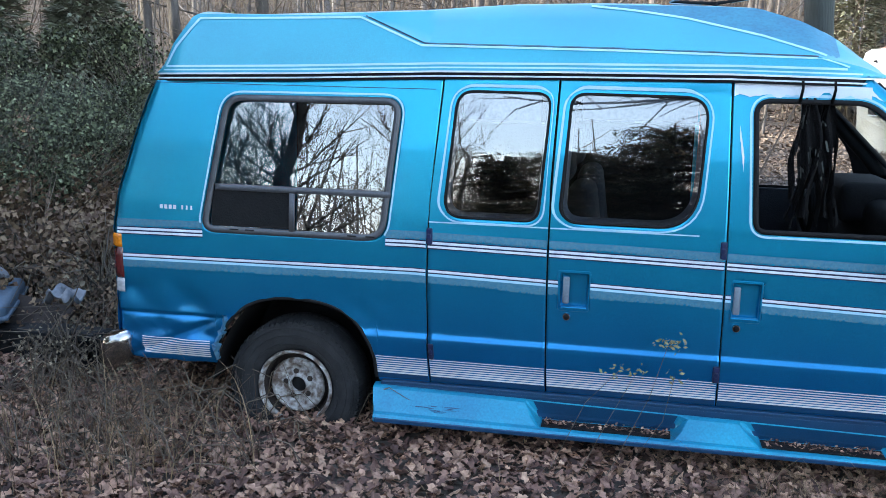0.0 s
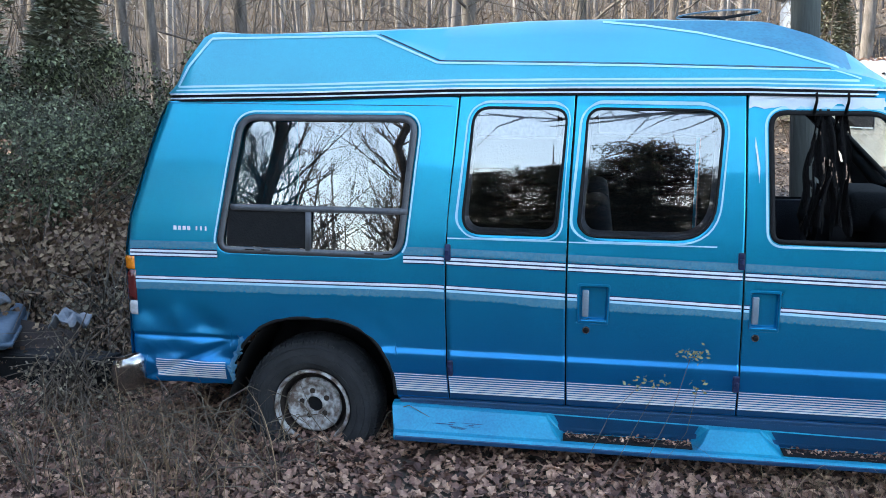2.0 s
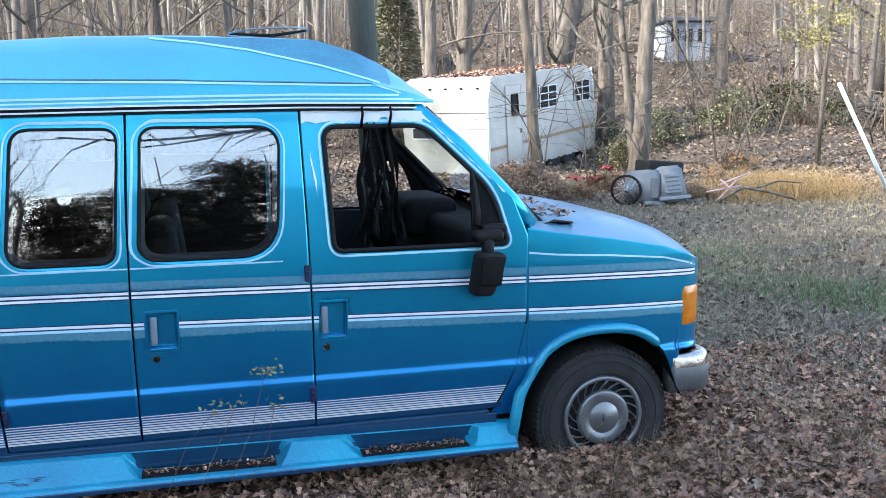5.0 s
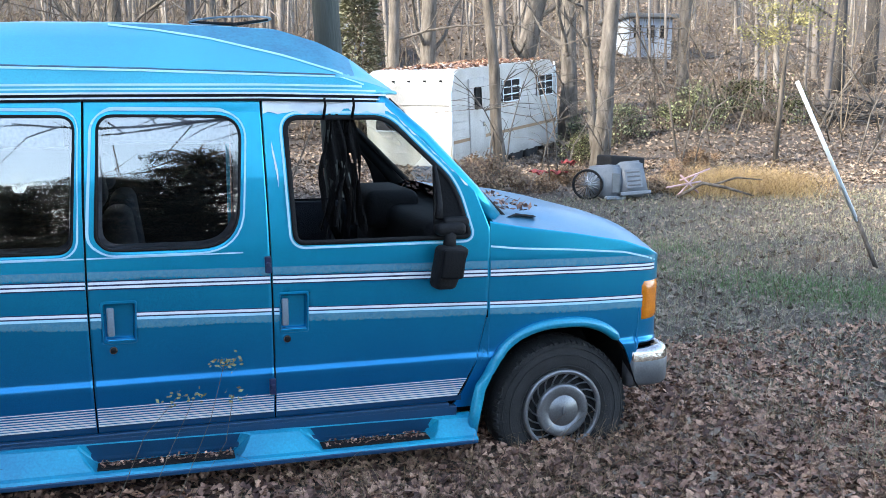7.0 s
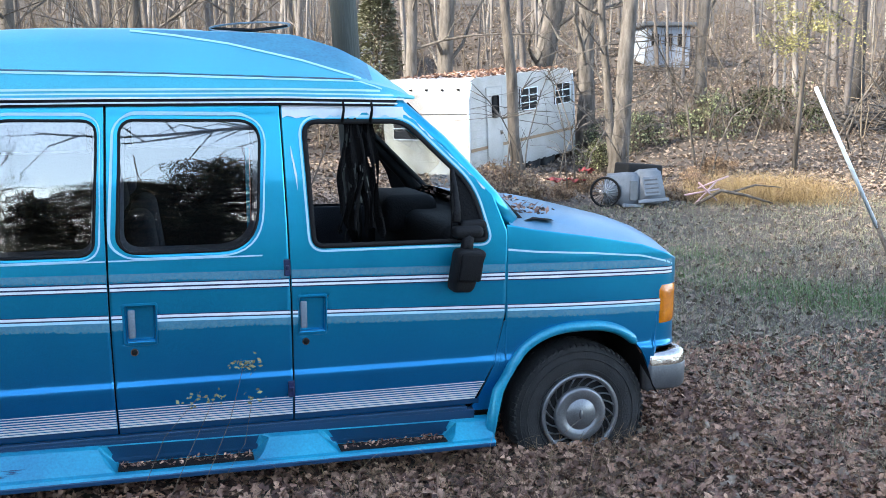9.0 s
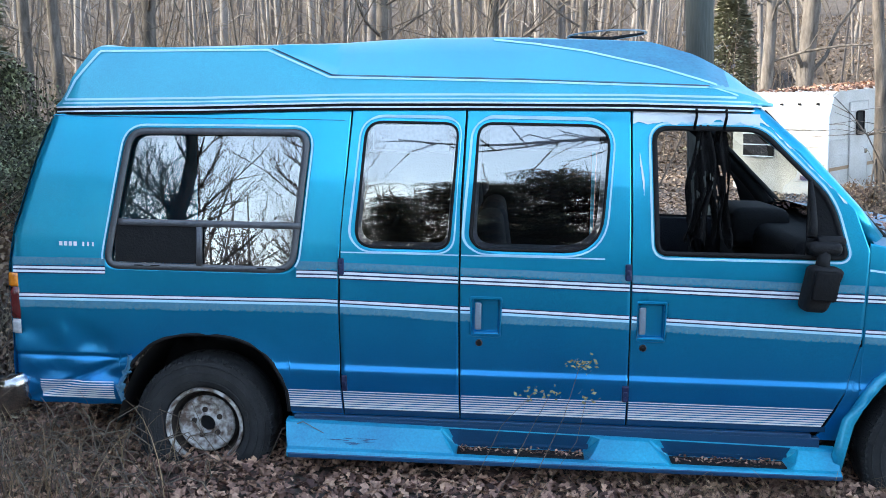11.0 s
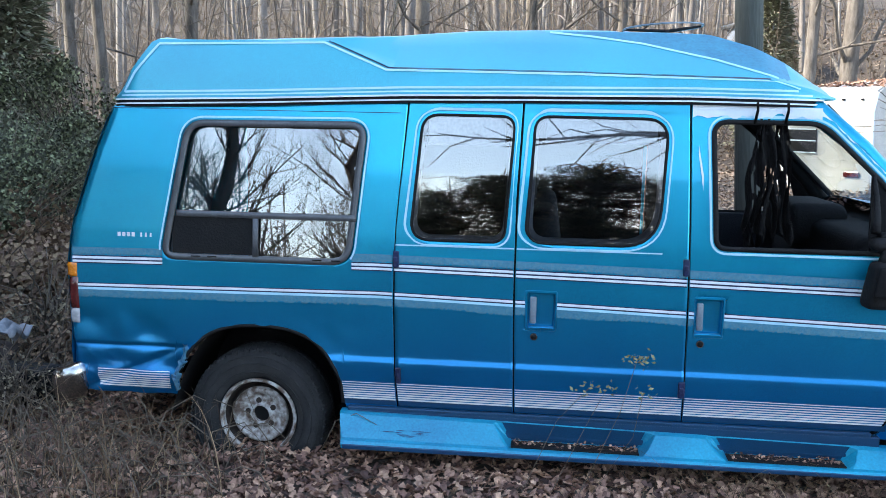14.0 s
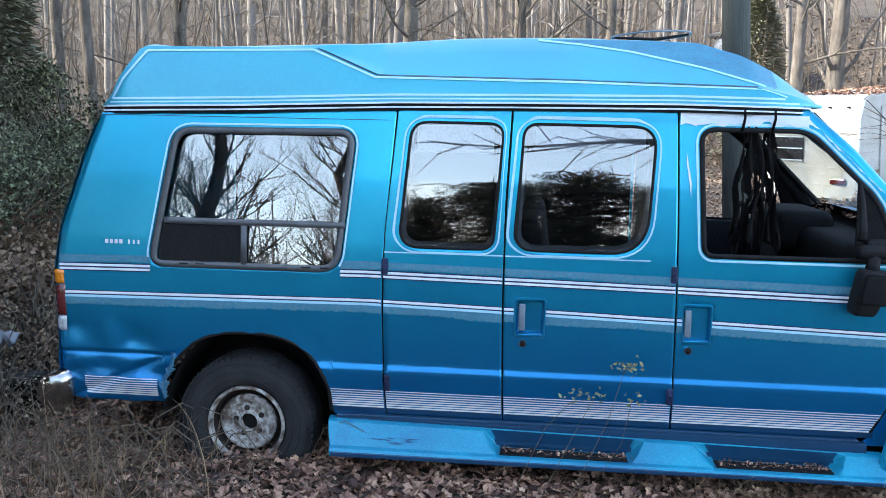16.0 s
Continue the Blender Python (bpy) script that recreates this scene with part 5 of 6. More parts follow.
# ---- leafy thickets ----
def leaf_cloud(seed, count, size, shape, leaf, droop=0.3):
    """Leaves scattered through uneven clumps."""
    rnd = random.Random(seed)
    V, F = [], []
    clumps = []
    for _ in range(26):
        a, h = rnd.uniform(0, 6.28), rnd.random()
        r = math.sqrt(rnd.random()) * (1 - 0.55 * h * h)
        clumps.append((math.cos(a) * r * size[0], math.sin(a) * r * size[1], 0.12 * size[2] + h * size[2] * 0.85, rnd.uniform(.16, .42) * shape))
    for _ in range(count):
        c = rnd.choice(clumps)
        d = Vector((rnd.gauss(0, 1), rnd.gauss(0, 1), rnd.gauss(0, .8))).normalized() * (rnd.random() ** 0.45) * c[3]
        p = Vector(c[:3]) + d
        if p.z < 0.02:
            continue
        e = Vector((rnd.gauss(0, 1), rnd.gauss(0, 1), rnd.gauss(-droop, .6))).normalized()
        u = e.orthogonal().normalized()
        L = leaf * rnd.uniform(.6, 1.3)
        w = L * rnd.uniform(.3, .48)
        b = len(V)
        V += [p, p + e * L * .5 + u * w, p + e * L - Vector((0, 0, .2 * L)), p + e * L * .5 - u * w]
        F += [(b, b + 1, b + 2), (b, b + 2, b + 3)]
    TV, TF = [], []
    for c in clumps:
        for _ in range(3):
            q = Vector((c[0] + rnd.gauss(0, .3), c[1] + rnd.gauss(0, .3), c[2] + rnd.gauss(.1, .25)))
            tube(TV, TF, [(rnd.gauss(0, .2), rnd.gauss(0, .2), 0), tuple(q * .5 + Vector((0, 0, .25))), tuple(q)], [.006, .0045, .002], 4, False)
    return (V, F), (TV, TF)


def bush(name, x, y, data, mat, label, category="bush", group="", s=1.0, turn=0):
    b = thing(name, label, category, group, pose(x, y, ground_z(x, y) - 0.03, 0, 0, turn) @ Matrix.Scale(s, 4))
    tagged(part("foliage", *data[0], mat, b, "", False), kind="stuff")
    tagged(part("stem", *data[1], BRIAR, b), kind="stuff")
    return b


B1 = bush("thicket_bush", -3.3, 3.2, leaf_cloud(1, 17000, (1.7, 1.3, 1.5), 0.95, 0.031), BUSH, "dull green honeysuckle thicket over dead leaves", "bush", "thicket bushes")
for x, y, t, s in ((-4.9, 4.6, 80, 1.15), (-2.9, 5.2, 160, 1.1), (-6.4, 3.4, 230, 1.1), (-5.0, 2.2, 300, 0.8), (-1.9, 6.6, 40, 1.2), (-7.4, 6.2, 120, 1.5), (-4.6, 7.4, 200, 1.5), (-9.6, 5.0, 20, 1.6)):
    place_copy(B1, x, y, t, s)


def cedar_cloud(seed, h, r, count, taper=0.7):
    rnd = random.Random(seed)
    V, F = [], []
    for _ in range(count):
        t = rnd.random() ** 0.8
        a = rnd.uniform(0, 6.28)
        edge = r * (1 - t) ** taper * (0.75 + 0.5 * noise.noise(Vector((math.cos(a) * 1.5, math.sin(a) * 1.5, t * 7 + seed))))
        d = edge * rnd.random() ** 0.35
        p = Vector((math.cos(a) * d, math.sin(a) * d, 0.25 + t * h))
        e = Vector((math.cos(a), math.sin(a), rnd.uniform(-.5, .5))).normalized()
        u = Vector((-e.y, e.x, rnd.uniform(-.6, .6))).normalized()
        L, w = rnd.uniform(.12, .3), rnd.uniform(.015, .035)
        b = len(V)
        V += [p - u * w, p + e * L * .5 - u * w * 1.4, p + e * L, p + e * L * .5 + u * w * 1.4]
        F.append((b, b + 1, b + 2, b + 3))
    TV, TF = [], []
    tube(TV, TF, [(0, 0, -.1), (0.04, 0, h * .5), (0, 0, h)], [.11, .07, .01], 7, False)
    for _ in range(40):
        t = rnd.uniform(.1, .9)
        a = rnd.uniform(0, 6.28)
        L = r * (1 - t) ** taper * .85
        tube(TV, TF, [(0, 0, t * h), (math.cos(a) * L, math.sin(a) * L, t * h + .15)], [.02, .005], 4, False)
    return (V, F), (TV, TF)


C1 = bush("cedar_tree", -9.6, 10.6, cedar_cloud(3, 4.8, 1.6, 9000), CEDAR, "dark dense cedar tree at the wood's edge", "tree", "cedar trees", 1.0)
for x, y, t, s in ((-6.0, 8.2, 20, 0.75), (-8.9, 9.0, 150, 0.8), (-7.4, 10.2, 70, 0.65), (7.6, 25.0, 10, 1.0)):
    place_copy(C1, x, y, t, s)

# ---- behind the film-maker: what the windows mirror ----
def hemlock_cloud(seed, h, r):
    """Level, drooping sprays in tiers."""
    rnd = random.Random(seed)
    V, F, TV, TF = [], [], [], []
    tube(TV, TF, [(0, 0, -.1), (0.05, 0, h * .5), (0, 0, h)], [.12, .08, .01], 7, False)
    for k in range(380):
        t = rnd.random() ** 0.8
        a = rnd.uniform(0, 6.28)
        L = r * (1 - 0.6 * t ** 3) * rnd.uniform(.5, 1.15)
        z0 = 0.15 + t * h
        end = Vector((math.cos(a) * L, math.sin(a) * L, z0 + rnd.uniform(-.35, .15)))
        tube(TV, TF, [(0, 0, z0), tuple(end * .5 + Vector((0, 0, z0 * .5 + .1))), tuple(end)], [.025, .014, .004], 4, False)
        for _ in range(100):
            s = rnd.random() ** 0.7
            p = Vector((0, 0, z0)).lerp(end, s) + Vector((rnd.gauss(0, .16), rnd.gauss(0, .16), rnd.gauss(.03, .05) - .12 * s * s))
            e = Vector((math.cos(a) + rnd.gauss(0, .7), math.sin(a) + rnd.gauss(0, .7), rnd.uniform(-.5, .1))).normalized()
            u = Vector((-e.y, e.x, rnd.uniform(-.3, .3))).normalized()
            q, w = rnd.uniform(.08, .2), rnd.uniform(.012, .03)
            b = len(V)
            V += [p - u * w, p + e * q * .5 - u * w, p + e * q, p + e * q * .5 + u * w]
            F.append((b, b + 1, b + 2, b + 3))
    return (V, F), (TV, TF)


C2 = bush("hemlock_tree", 2.4, -17.0, hemlock_cloud(9, 4.5, 3.0), HEMLOCK, "broad dark hemlock across the clearing", "tree", "hemlock trees")
for x, y, t, s in ((5.6, -18.5, 100, 0.85), (0.5, -16.8, 200, 0.84), (-1.3, -17.5, 20, 0.62), (7.9, -18, 0, 1.0), (11.0, -19, 50, 1.1), (-0.6, -26, 130, 0.55), (2.2, -25.5, 190, 0.7), (5.4, -26, 250, 0.8), (8.6, -25, 310, 0.85)):
    place_copy(C2, x, y, t, s)
back_tree = tree(-4.0, -11.5, bare_tree(31, 7.5, 0.20, (0.10, 0), 56, 8, 0.14, 0.24, 0.17, 1.5), BARK, "crooked bare tree across the clearing", "bare trees across the clearing")
for x, y, t, s in ((-2.6, -13.6, 100, 0.9), (-7.0, -13, 200, 1.0), (-11, -18, 300, 1.4)):
    place_copy(back_tree, x, y, t, s)
bough_tree = thing("tree", "bare tree with long boughs reaching over the clearing", "tree", "bare trees across the clearing", pose(6.2, -10.5, ground_z(6.2, -10.5) - 0.05))
V, F = [], []
tube(V, F, [(0, 0, -0.1), (0.1, 0, 2.2), (0.0, 0.1, 4.6), (0.2, 0, 7.5)], [0.19, 0.15, 0.11, 0.03], 10)
part("trunk", V, F, BARK, bough_tree)
ro = random.Random(23)
for z0, end, drop in ((3.1, -5.6, 0.75), (3.6, -6.6, 0.2), (4.2, -5.0, 0.55), (2.9, -4.4, -0.6)):
    V, F = [], []
    path = [Vector((end * t, 0.3 * math.sin(4 * t + z0), z0 + drop * math.sin(2.4 * t) + 0.10 * math.sin(9 * t + z0))) for t in np.linspace(0, 1, 12)]
    tube(V, F, path, list(np.linspace(0.05, 0.008, 12)), 6, False)
    for _ in range(13):
        i = ro.randint(3, 10)
        e = Vector((-ro.uniform(0.3, 1.0), ro.gauss(0, .3), ro.gauss(0, .35)))
        tube(V, F, [path[i], path[i] + e * .5 + Vector((0, 0, ro.gauss(0, .06))), path[i] + e], [0.014, 0.009, 0.003], 4, False)
    part("bough", V, F, BARK, bough_tree)
# unseen row of tall evergreens, added to keep the sun off the van
for i in range(12):
    place_copy(C1, -11.5 - 1.2 * (i % 3), -13 + 1.9 * i, 47 * i, 2.45 + 0.14 * (i % 4))
V, F = [], []
for _ in range(480):
    x, y = rnd.uniform(-45, 45), rnd.uniform(-60, -26)
    z, r = ground_z(x, y) - 0.1, rnd.uniform(.04, .12)
    h = rnd.uniform(3, 6.5) - z
    p = [Vector((x, y, z)), Vector((x + rnd.gauss(0, .3), y, z + h * .5)), Vector((x + rnd.gauss(0, .7), y, z + h))]
    tube(V, F, p, [r, r * .7, .02], 5, False)
    for _ in range(6):
        b = p[0].lerp(p[2], rnd.uniform(.3, 1))
        e = Vector((rnd.gauss(0, 1), rnd.gauss(0, 1), rnd.uniform(.2, 1.2))) * h * .13
        tube(V, F, [b, b + e], [.03, .006], 3, False)
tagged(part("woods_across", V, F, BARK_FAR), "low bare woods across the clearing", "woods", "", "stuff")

# ---- travel trailer ----
TRAILER_WHITE = material("grimy_white_aluminium", (0.68, 0.68, 0.68), 0.5, 0.1, 1.7, (0.46, 0.44, 0.40), 0.9, 30, 0.1)
TRAILER_TAN = material("tan_trailer_trim", (0.45, 0.30, 0.18), 0.7, 0, 5, None, 1, 40)
tr = thing("travel_trailer", "old grimy white travel trailer with leaves on its roof", "trailer", "", pose(7.82, 15.7, -0.18, 0, -5, 40.9))
L, W, Z0, Z1 = 5.2, 2.3, 0.62, 2.78
bm = bmesh.new()
prof = [(0.0, Z0), (0.0, 1.7), (0.05, 2.45), (0.18, 2.72), (0.35, Z1), (L - 0.3, Z1), (L - 0.05, 2.6), (L, 2.2), (L, Z0)]
a = [bm.verts.new((x, 0, z)) for x, z in prof]
b = [bm.verts.new((x, W, z)) for x, z in prof]
bm.faces.new(a), bm.faces.new(b[::-1])
for i in range(len(prof)):
    j = (i + 1) % len(prof)
    bm.faces.new((a[j], a[i], b[i], b[j]))
bmesh.ops.bevel(bm, geom=[e for e in bm.edges if abs((e.verts[0].co - e.verts[1].co).y) < 0.01], offset=0.03, segments=2, affect="EDGES")
bpart("trailer_body", bm, TRAILER_WHITE, tr)
for k in range(11):
    bpart("siding_rib", rbox(0.05, L - 0.05, -0.012, 0.0, 0.78 + k * 0.17, 0.795 + k * 0.17, 0.004, 1), TRAILER_WHITE, tr)
for k in range(4):
    bpart("front_seam", rbox(-0.010, 0.01, 0.05, W - 0.05, 0.95 + k * 0.36, 0.965 + k * 0.36, 0.003, 1), TRAILER_WHITE, tr)
for x in (0.0, L):
    V, F = [], []
    tube(V, F, [(x, -0.01, Z0), (x, -0.01, 2.3), (x + (0.15 if x == 0 else -0.1), -0.01, 2.7)], [0.025] * 3, 6)
    part("corner_trim", V, F, WHITE, tr)
door = bpart("trailer_door", rbox(0.75, 1.42, -0.035, -0.004, 0.72, 2.55, 0.03), TRAILER_WHITE, tr)
bpart("door_window", rbox(0.96, 1.22, -0.05, -0.03, 1.85, 2.35, 0.05, 3), RUBBER, door, "dark oval-cornered door window")
bpart("door_handle", rbox(1.30, 1.36, -0.07, -0.03, 1.45, 1.55, 0.01), CHROME, door)
for x0, x1 in ((2.3, 3.15), (4.1, 4.95)):
    wn2 = bpart("trailer_window", rbox(x0, x1, -0.03, -0.004, 1.9, 2.42, 0.03), RUBBER, tr, "dark louvred window")
    for z in (1.9, 2.07, 2.24, 2.41):
        bpart("window_bar", rbox(x0, x1, -0.045, -0.028, z - 0.012, z + 0.014, 0), WHITE, wn2)
    for x in (x0, (x0 + x1) / 2, x1):
        bpart("window_bar", rbox(x - 0.012, x + 0.012, -0.045, -0.028, 1.9, 2.42, 0), WHITE, wn2)
wn2 = bpart("front_window", rbox(-0.03, -0.004, 1.25, 2.0, 1.45, 1.95, 0.03), RUBBER, tr)
for z in (1.45, 1.7, 1.94):
    bpart("window_bar", rbox(-0.045, -0.028, 1.25, 2.0, z - 0.012, z + 0.012, 0), WHITE, wn2)
bpart("stripe_band", rbox(0.05, L - 0.05, -0.016, -0.002, 1.18, 1.25, 0), TRAILER_TAN, tr, "faded tan stripe")
bpart("marker_lamp", rbox(-0.05, -0.004, 0.25, 0.6, 0.98, 1.10, 0.02), REDLENS, tr, "dark red marker lamp")
for k in range(5):
    bpart("roof_marker", rbox(0.03, 0.10, 0.25 + 0.42 * k, 0.30 + 0.42 * k, 2.53, 2.57, 0.01), RUBBER, tr)
for x in (3.0, 3.8):
    part("trailer_wheel", *lathe([(0.0, -0.02), (0.18, -0.02), (0.2, -0.05), (0.31, -0.05), (0.33, 0.0), (0.33, 0.15)], 24), TYRE, tr, "", True, pose(x, 0.06, 0.60))
bpart("chassis", rbox(-0.9, L, 0.7, 1.6, 0.52, 0.64, 0.02), RUBBER, tr)
for x in (0.3, L - 0.3):
    for y in (0.3, 2.0):
        bpart("jack_stand", rbox(x - 0.08, x + 0.08, y - 0.08, y + 0.08, 0.25, 0.64, 0.01), FRAME, tr)

# ---- utility pole, leaning white pole ----
pole = thing("utility_pole", "weathered grey wooden utility pole behind the van", "utility pole", "", pose(3.22, 4.5, ground_z(3.22, 4.5) - 0.1, 0, -3.5, 0))
V, F = [], []
tube(V, F, [(0, 0, 0), (0.01, 0, 4), (0, 0, 9)], [0.125, 0.121, 0.10], 18)
part("pole_shaft", V, F, POLE_WOOD, pole)
wp = thing("leaning_pole", "white plastic pipe leaning in the grass", "pole")
V, F = [], []
gx0, gy0 = 8.72, 3.8
tube(V, F, [(gx0, gy0, ground_z(gx0, gy0) - 0.05), (8.40, 3.8, 0.78)], [0.024, 0.024], 12)
part("pole_foot", V, F, BARK_PALE, wp, "dirt-stained lower end")
V, F = [], []
tube(V, F, [(8.41, 3.8, 0.74), (7.59, 3.8, 2.14)], [0.021, 0.020], 12)
part("pipe", V, F, WHITE, wp)

# ---- discarded bins and wheel ----
BIN = material("grey_blue_bin_plastic", (0.20, 0.23, 0.27), 0.55, 0, 6, (0.12, 0.14, 0.165), 1, 60, 0.1)
bx, by = 8.36, 9.8
for i, (dx, w, hgt, rot, tilt) in enumerate(((0.0, 0.36, 0.56, 12, 4), (0.37, 0.48, 0.56, -6, -6))):
    bn = thing("storage_bin", "grey plastic bin lying on its side among leaves", "bin", "discarded bins", pose(bx + dx, by, ground_z(bx, by), tilt - 10, 4 - 8 * i, rot))
    bm = bmesh.new()
    vs = bmesh.ops.create_cube(bm, size=1)["verts"]
    for v in vs:
        k = 0.86 if v.co.z > 0 else 1.0
        v.co = Vector((v.co.x * w * k + w / 2, v.co.y * 0.6, (v.co.z + 0.5) * hgt))
    bmesh.ops.bevel(bm, geom=list(bm.edges), offset=0.05, segments=3, affect="EDGES")
    bpart("bin_shell", bm, BIN, bn, "", True)
    bpart("bin_panel", rbox(0.10, w - 0.10, -0.315, -0.285, 0.10, hgt - 0.14, 0.012), FRAME if i == 0 else BIN, bn)
    for k in range(4 if i else 0):
        bpart("bin_rib", rbox(0.13, w - 0.13, -0.322, -0.31, 0.14 + 0.07 * k, 0.165 + 0.07 * k, 0.005), FRAME, bn)
    bpart("bin_rim", rbox(-0.02, w + 0.02, -0.33, -0.27, -0.01, 0.05, 0.012), BIN, bn)
bl = thing("bin_lid_box", "black plastic crate on top of the bins", "crate", "", pose(bx + 0.3, by + 0.32, ground_z(bx, by) + 0.44, 0, 4, 8))
bpart("crate_shell", rbox(0, 0.70, -0.18, 0.25, -0.45, 0.26, 0.04, 3), RUBBER, bl, "", True)
cw = thing("cart_wheel", "spoked wheel lying against the bins", "wheel", "", pose(bx - 0.16, by - 0.05, ground_z(bx, by) + 0.25, 0, 0, -35))
ring = [(0.23 * math.cos(t), 0, 0.23 * math.sin(t)) for t in np.linspace(0, 2 * math.pi, 32, endpoint=False)]
V, F = [], []
tube(V, F, ring + ring[:1], [0.022] * 33, 6, False)
part("cart_tyre", V, F, RUBBER, cw)
for k in range(10):
    V, F = [], []
    t = math.pi * k / 10
    tube(V, F, [(0.22 * math.cos(t), 0, 0.22 * math.sin(t)), (-0.22 * math.cos(t), 0, -0.22 * math.sin(t))], [0.006, 0.006], 4)
    part("spoke", V, F, CHROME, cw)

GOLD = material("golden_dry_grass", (0.46, 0.32, 0.16), 0.85, 0, 4, (0.26, 0.17, 0.085), 1, 40, 0, 0, 0.3, 4, 0.5)

# ---- leaf litter, grass ----
def leaves(name, count, area, size, seed, label, mat=LEAF, skip=None):
    rnd = random.Random(seed)
    V, F = [], []
    for _ in range(count):
        x, y = area(rnd)
        if skip and skip(x, y, rnd):
            continue
        z = ground_z(x, y) + rnd.uniform(0.0, 0.035)
        a = rnd.uniform(0, 6.28)
        e = Vector((math.cos(a), math.sin(a), rnd.gauss(0, .5))).normalized()
        u = Vector((-math.sin(a), math.cos(a), rnd.gauss(0, .5))).normalized()
        up = e.cross(u)
        L = size * rnd.uniform(.6, 1.4)
        w = L * rnd.uniform(.28, .42)
        c = rnd.uniform(-.25, .35) * L
        p = Vector((x, y, z))
        b = len(V)
        V += [p - e * L * .5, p - e * L * .22 + u * w * .9 + up * c, p - e * L * .02 + u * w * .45 + up * c * .4, p + e * L * .22 + u * w + up * c, p + e * L * .5 + up * c * .5,
              p + e * L * .22 - u * w + up * c, p - e * L * .02 - u * w * .45 + up * c * .4, p - e * L * .22 - u * w * .9 + up * c]
        F += [(b, b + 1, b + 2), (b, b + 2, b + 4), (b + 2, b + 3, b + 4), (b, b + 4, b + 6), (b + 4, b + 5, b + 6), (b, b + 6, b + 7)]
    return tagged(part(name, V, F, mat, None, "", False), label, "leaves", "", "stuff")


leaves("fallen_leaves", 64000, lambda r: (r.uniform(-4.5, 5.5), -2.6 + 4.2 * r.random() ** 0.9), 0.050, 5, "brown fallen oak leaves round the van")
leaves("fallen_leaves", 34000, lambda r: (3.5 + 15 * r.random() ** 1.3, -1.0 + 16 * r.random() ** 1.1), 0.052, 6, "scattered brown leaves over the clearing", LEAF_SUN)
leaves("fallen_leaves", 16000, lambda r: (r.uniform(-7, 9), -9.5 + 7.1 * r.random() ** 0.7), 0.085, 17, "brown leaves over the clearing underfoot")
leaves("fallen_leaves", 14000, lambda r: (2.4 + 5 * r.random() ** 1.2, -2.4 + 4.2 * r.random()), 0.05, 9, "brown fallen leaves by the front wheel")
leaves("fallen_leaves", 26000, lambda r: (r.uniform(-10, 34), 24 + 22 * r.random() ** 1.3), 0.15, 10, "brown leaves on the far wooded slope", LEAF_SUN)
leaves("fallen_leaves", 34000, lambda r: (9.5 + 20 * r.random(), 11 + 18 * r.random() ** 1.2), 0.085, 8, "brown leaves over the rising woodland floor", LEAF_SUN)
leaves("fallen_leaves", 14000, lambda r: (r.uniform(-6, 12), r.uniform(14, 26)), 0.10, 13, "brown leaves on the wood floor behind the van", LEAF_SUN)
leaves("fallen_leaves", 15000, lambda r: (r.uniform(-3, 6.5), r.uniform(1.8, 15)), 0.07, 12, "brown leaves on the ground behind the van", LEAF_SUN)
leaves("fallen_leaves", 9000, lambda r: (r.uniform(-14, 0), r.uniform(1, 16)), 0.11, 7, "brown leaves under the thicket")


def grass(name, count, area, height, seed, mat, label, lay=0.5):
    rnd = random.Random(seed)
    V, F = [], []
    for _ in range(count):
        x, y = area(rnd)
        z = ground_z(x, y)
        a = rnd.uniform(0, 6.28)
        h = height * rnd.uniform(.4, 1.2)
        d = Vector((math.cos(a), math.sin(a), 0)) * h * rnd.uniform(.1, 1) * lay
        u = Vector((-math.sin(a), math.cos(a), 0)) * rnd.uniform(.001, .0024) * (1 + height)
        p = Vector((x, y, z - .01))
        b = len(V)
        top = h * rnd.uniform(.45, 1)
        n = 6 if count < 3000 else 2
        if n > 2:
            u *= 0.7
            d += Vector((rnd.gauss(0, .06), rnd.gauss(0, .06), 0)) * h
        for i in range(n):
            t = i / n
            q = p + d * 1.2 * t ** 1.7 + Vector((0, 0, top * (1.9 * t - 0.9 * t * t)))
            V += [q - u * (1 - .6 * t), q + u * (1 - .6 * t)]
        V.append(p + d * 1.2 + Vector((0, 0, top)))
        F += [(b + 2 * i, b + 2 * i + 1, b + 2 * i + 3, b + 2 * i + 2) for i in range(n - 1)] + [(b + 2 * n - 2, b + 2 * n - 1, b + 2 * n)]
    return tagged(part(name, V, F, mat, None, "", False), label, "grass", "", "stuff")


def tuft(r, cx, cy, s):
    return cx + r.gauss(0, s), cy + r.gauss(0, s)


grass("dry_grass", 620, lambda r: tuft(r, *r.choice([(-0.75, -0.25), (-1.15, -0.5), (-0.55, -0.7), (-1.7, -0.6), (-0.3, -0.45)]), 0.24), 0.42, 21, GRASS, "tall dry grass stems by the rear wheel", 1.1)
grass("dry_grass", 900, lambda r: tuft(r, *r.choice([(3.3, -0.3), (3.9, 0.0), (2.4, -0.35), (4.3, 0.2), (3.0, -0.6), (4.6, -0.5)]), 0.3), 0.20, 22, GRASS, "matted dry grass by the front wheel", 1.6)
grass("clearing_grass", 60000, lambda r: (4.7 + 11.5 * r.random() ** 1.3, -1.4 + 11.4 * r.random()), 0.12, 23, GREENGRASS, "patchy short winter grass in the clearing", 1.2)
grass("dry_grass", 9000, lambda r: tuft(r, *r.choice([(11.5, 10.7), (11.8, 9.9), (12.4, 10.9), (12.0, 11.6), (10.6, 10.4), (12.9, 11.4)]), 0.46), 0.40, 24, GOLD, "golden matted dry grass at the wood's edge", 2.6)
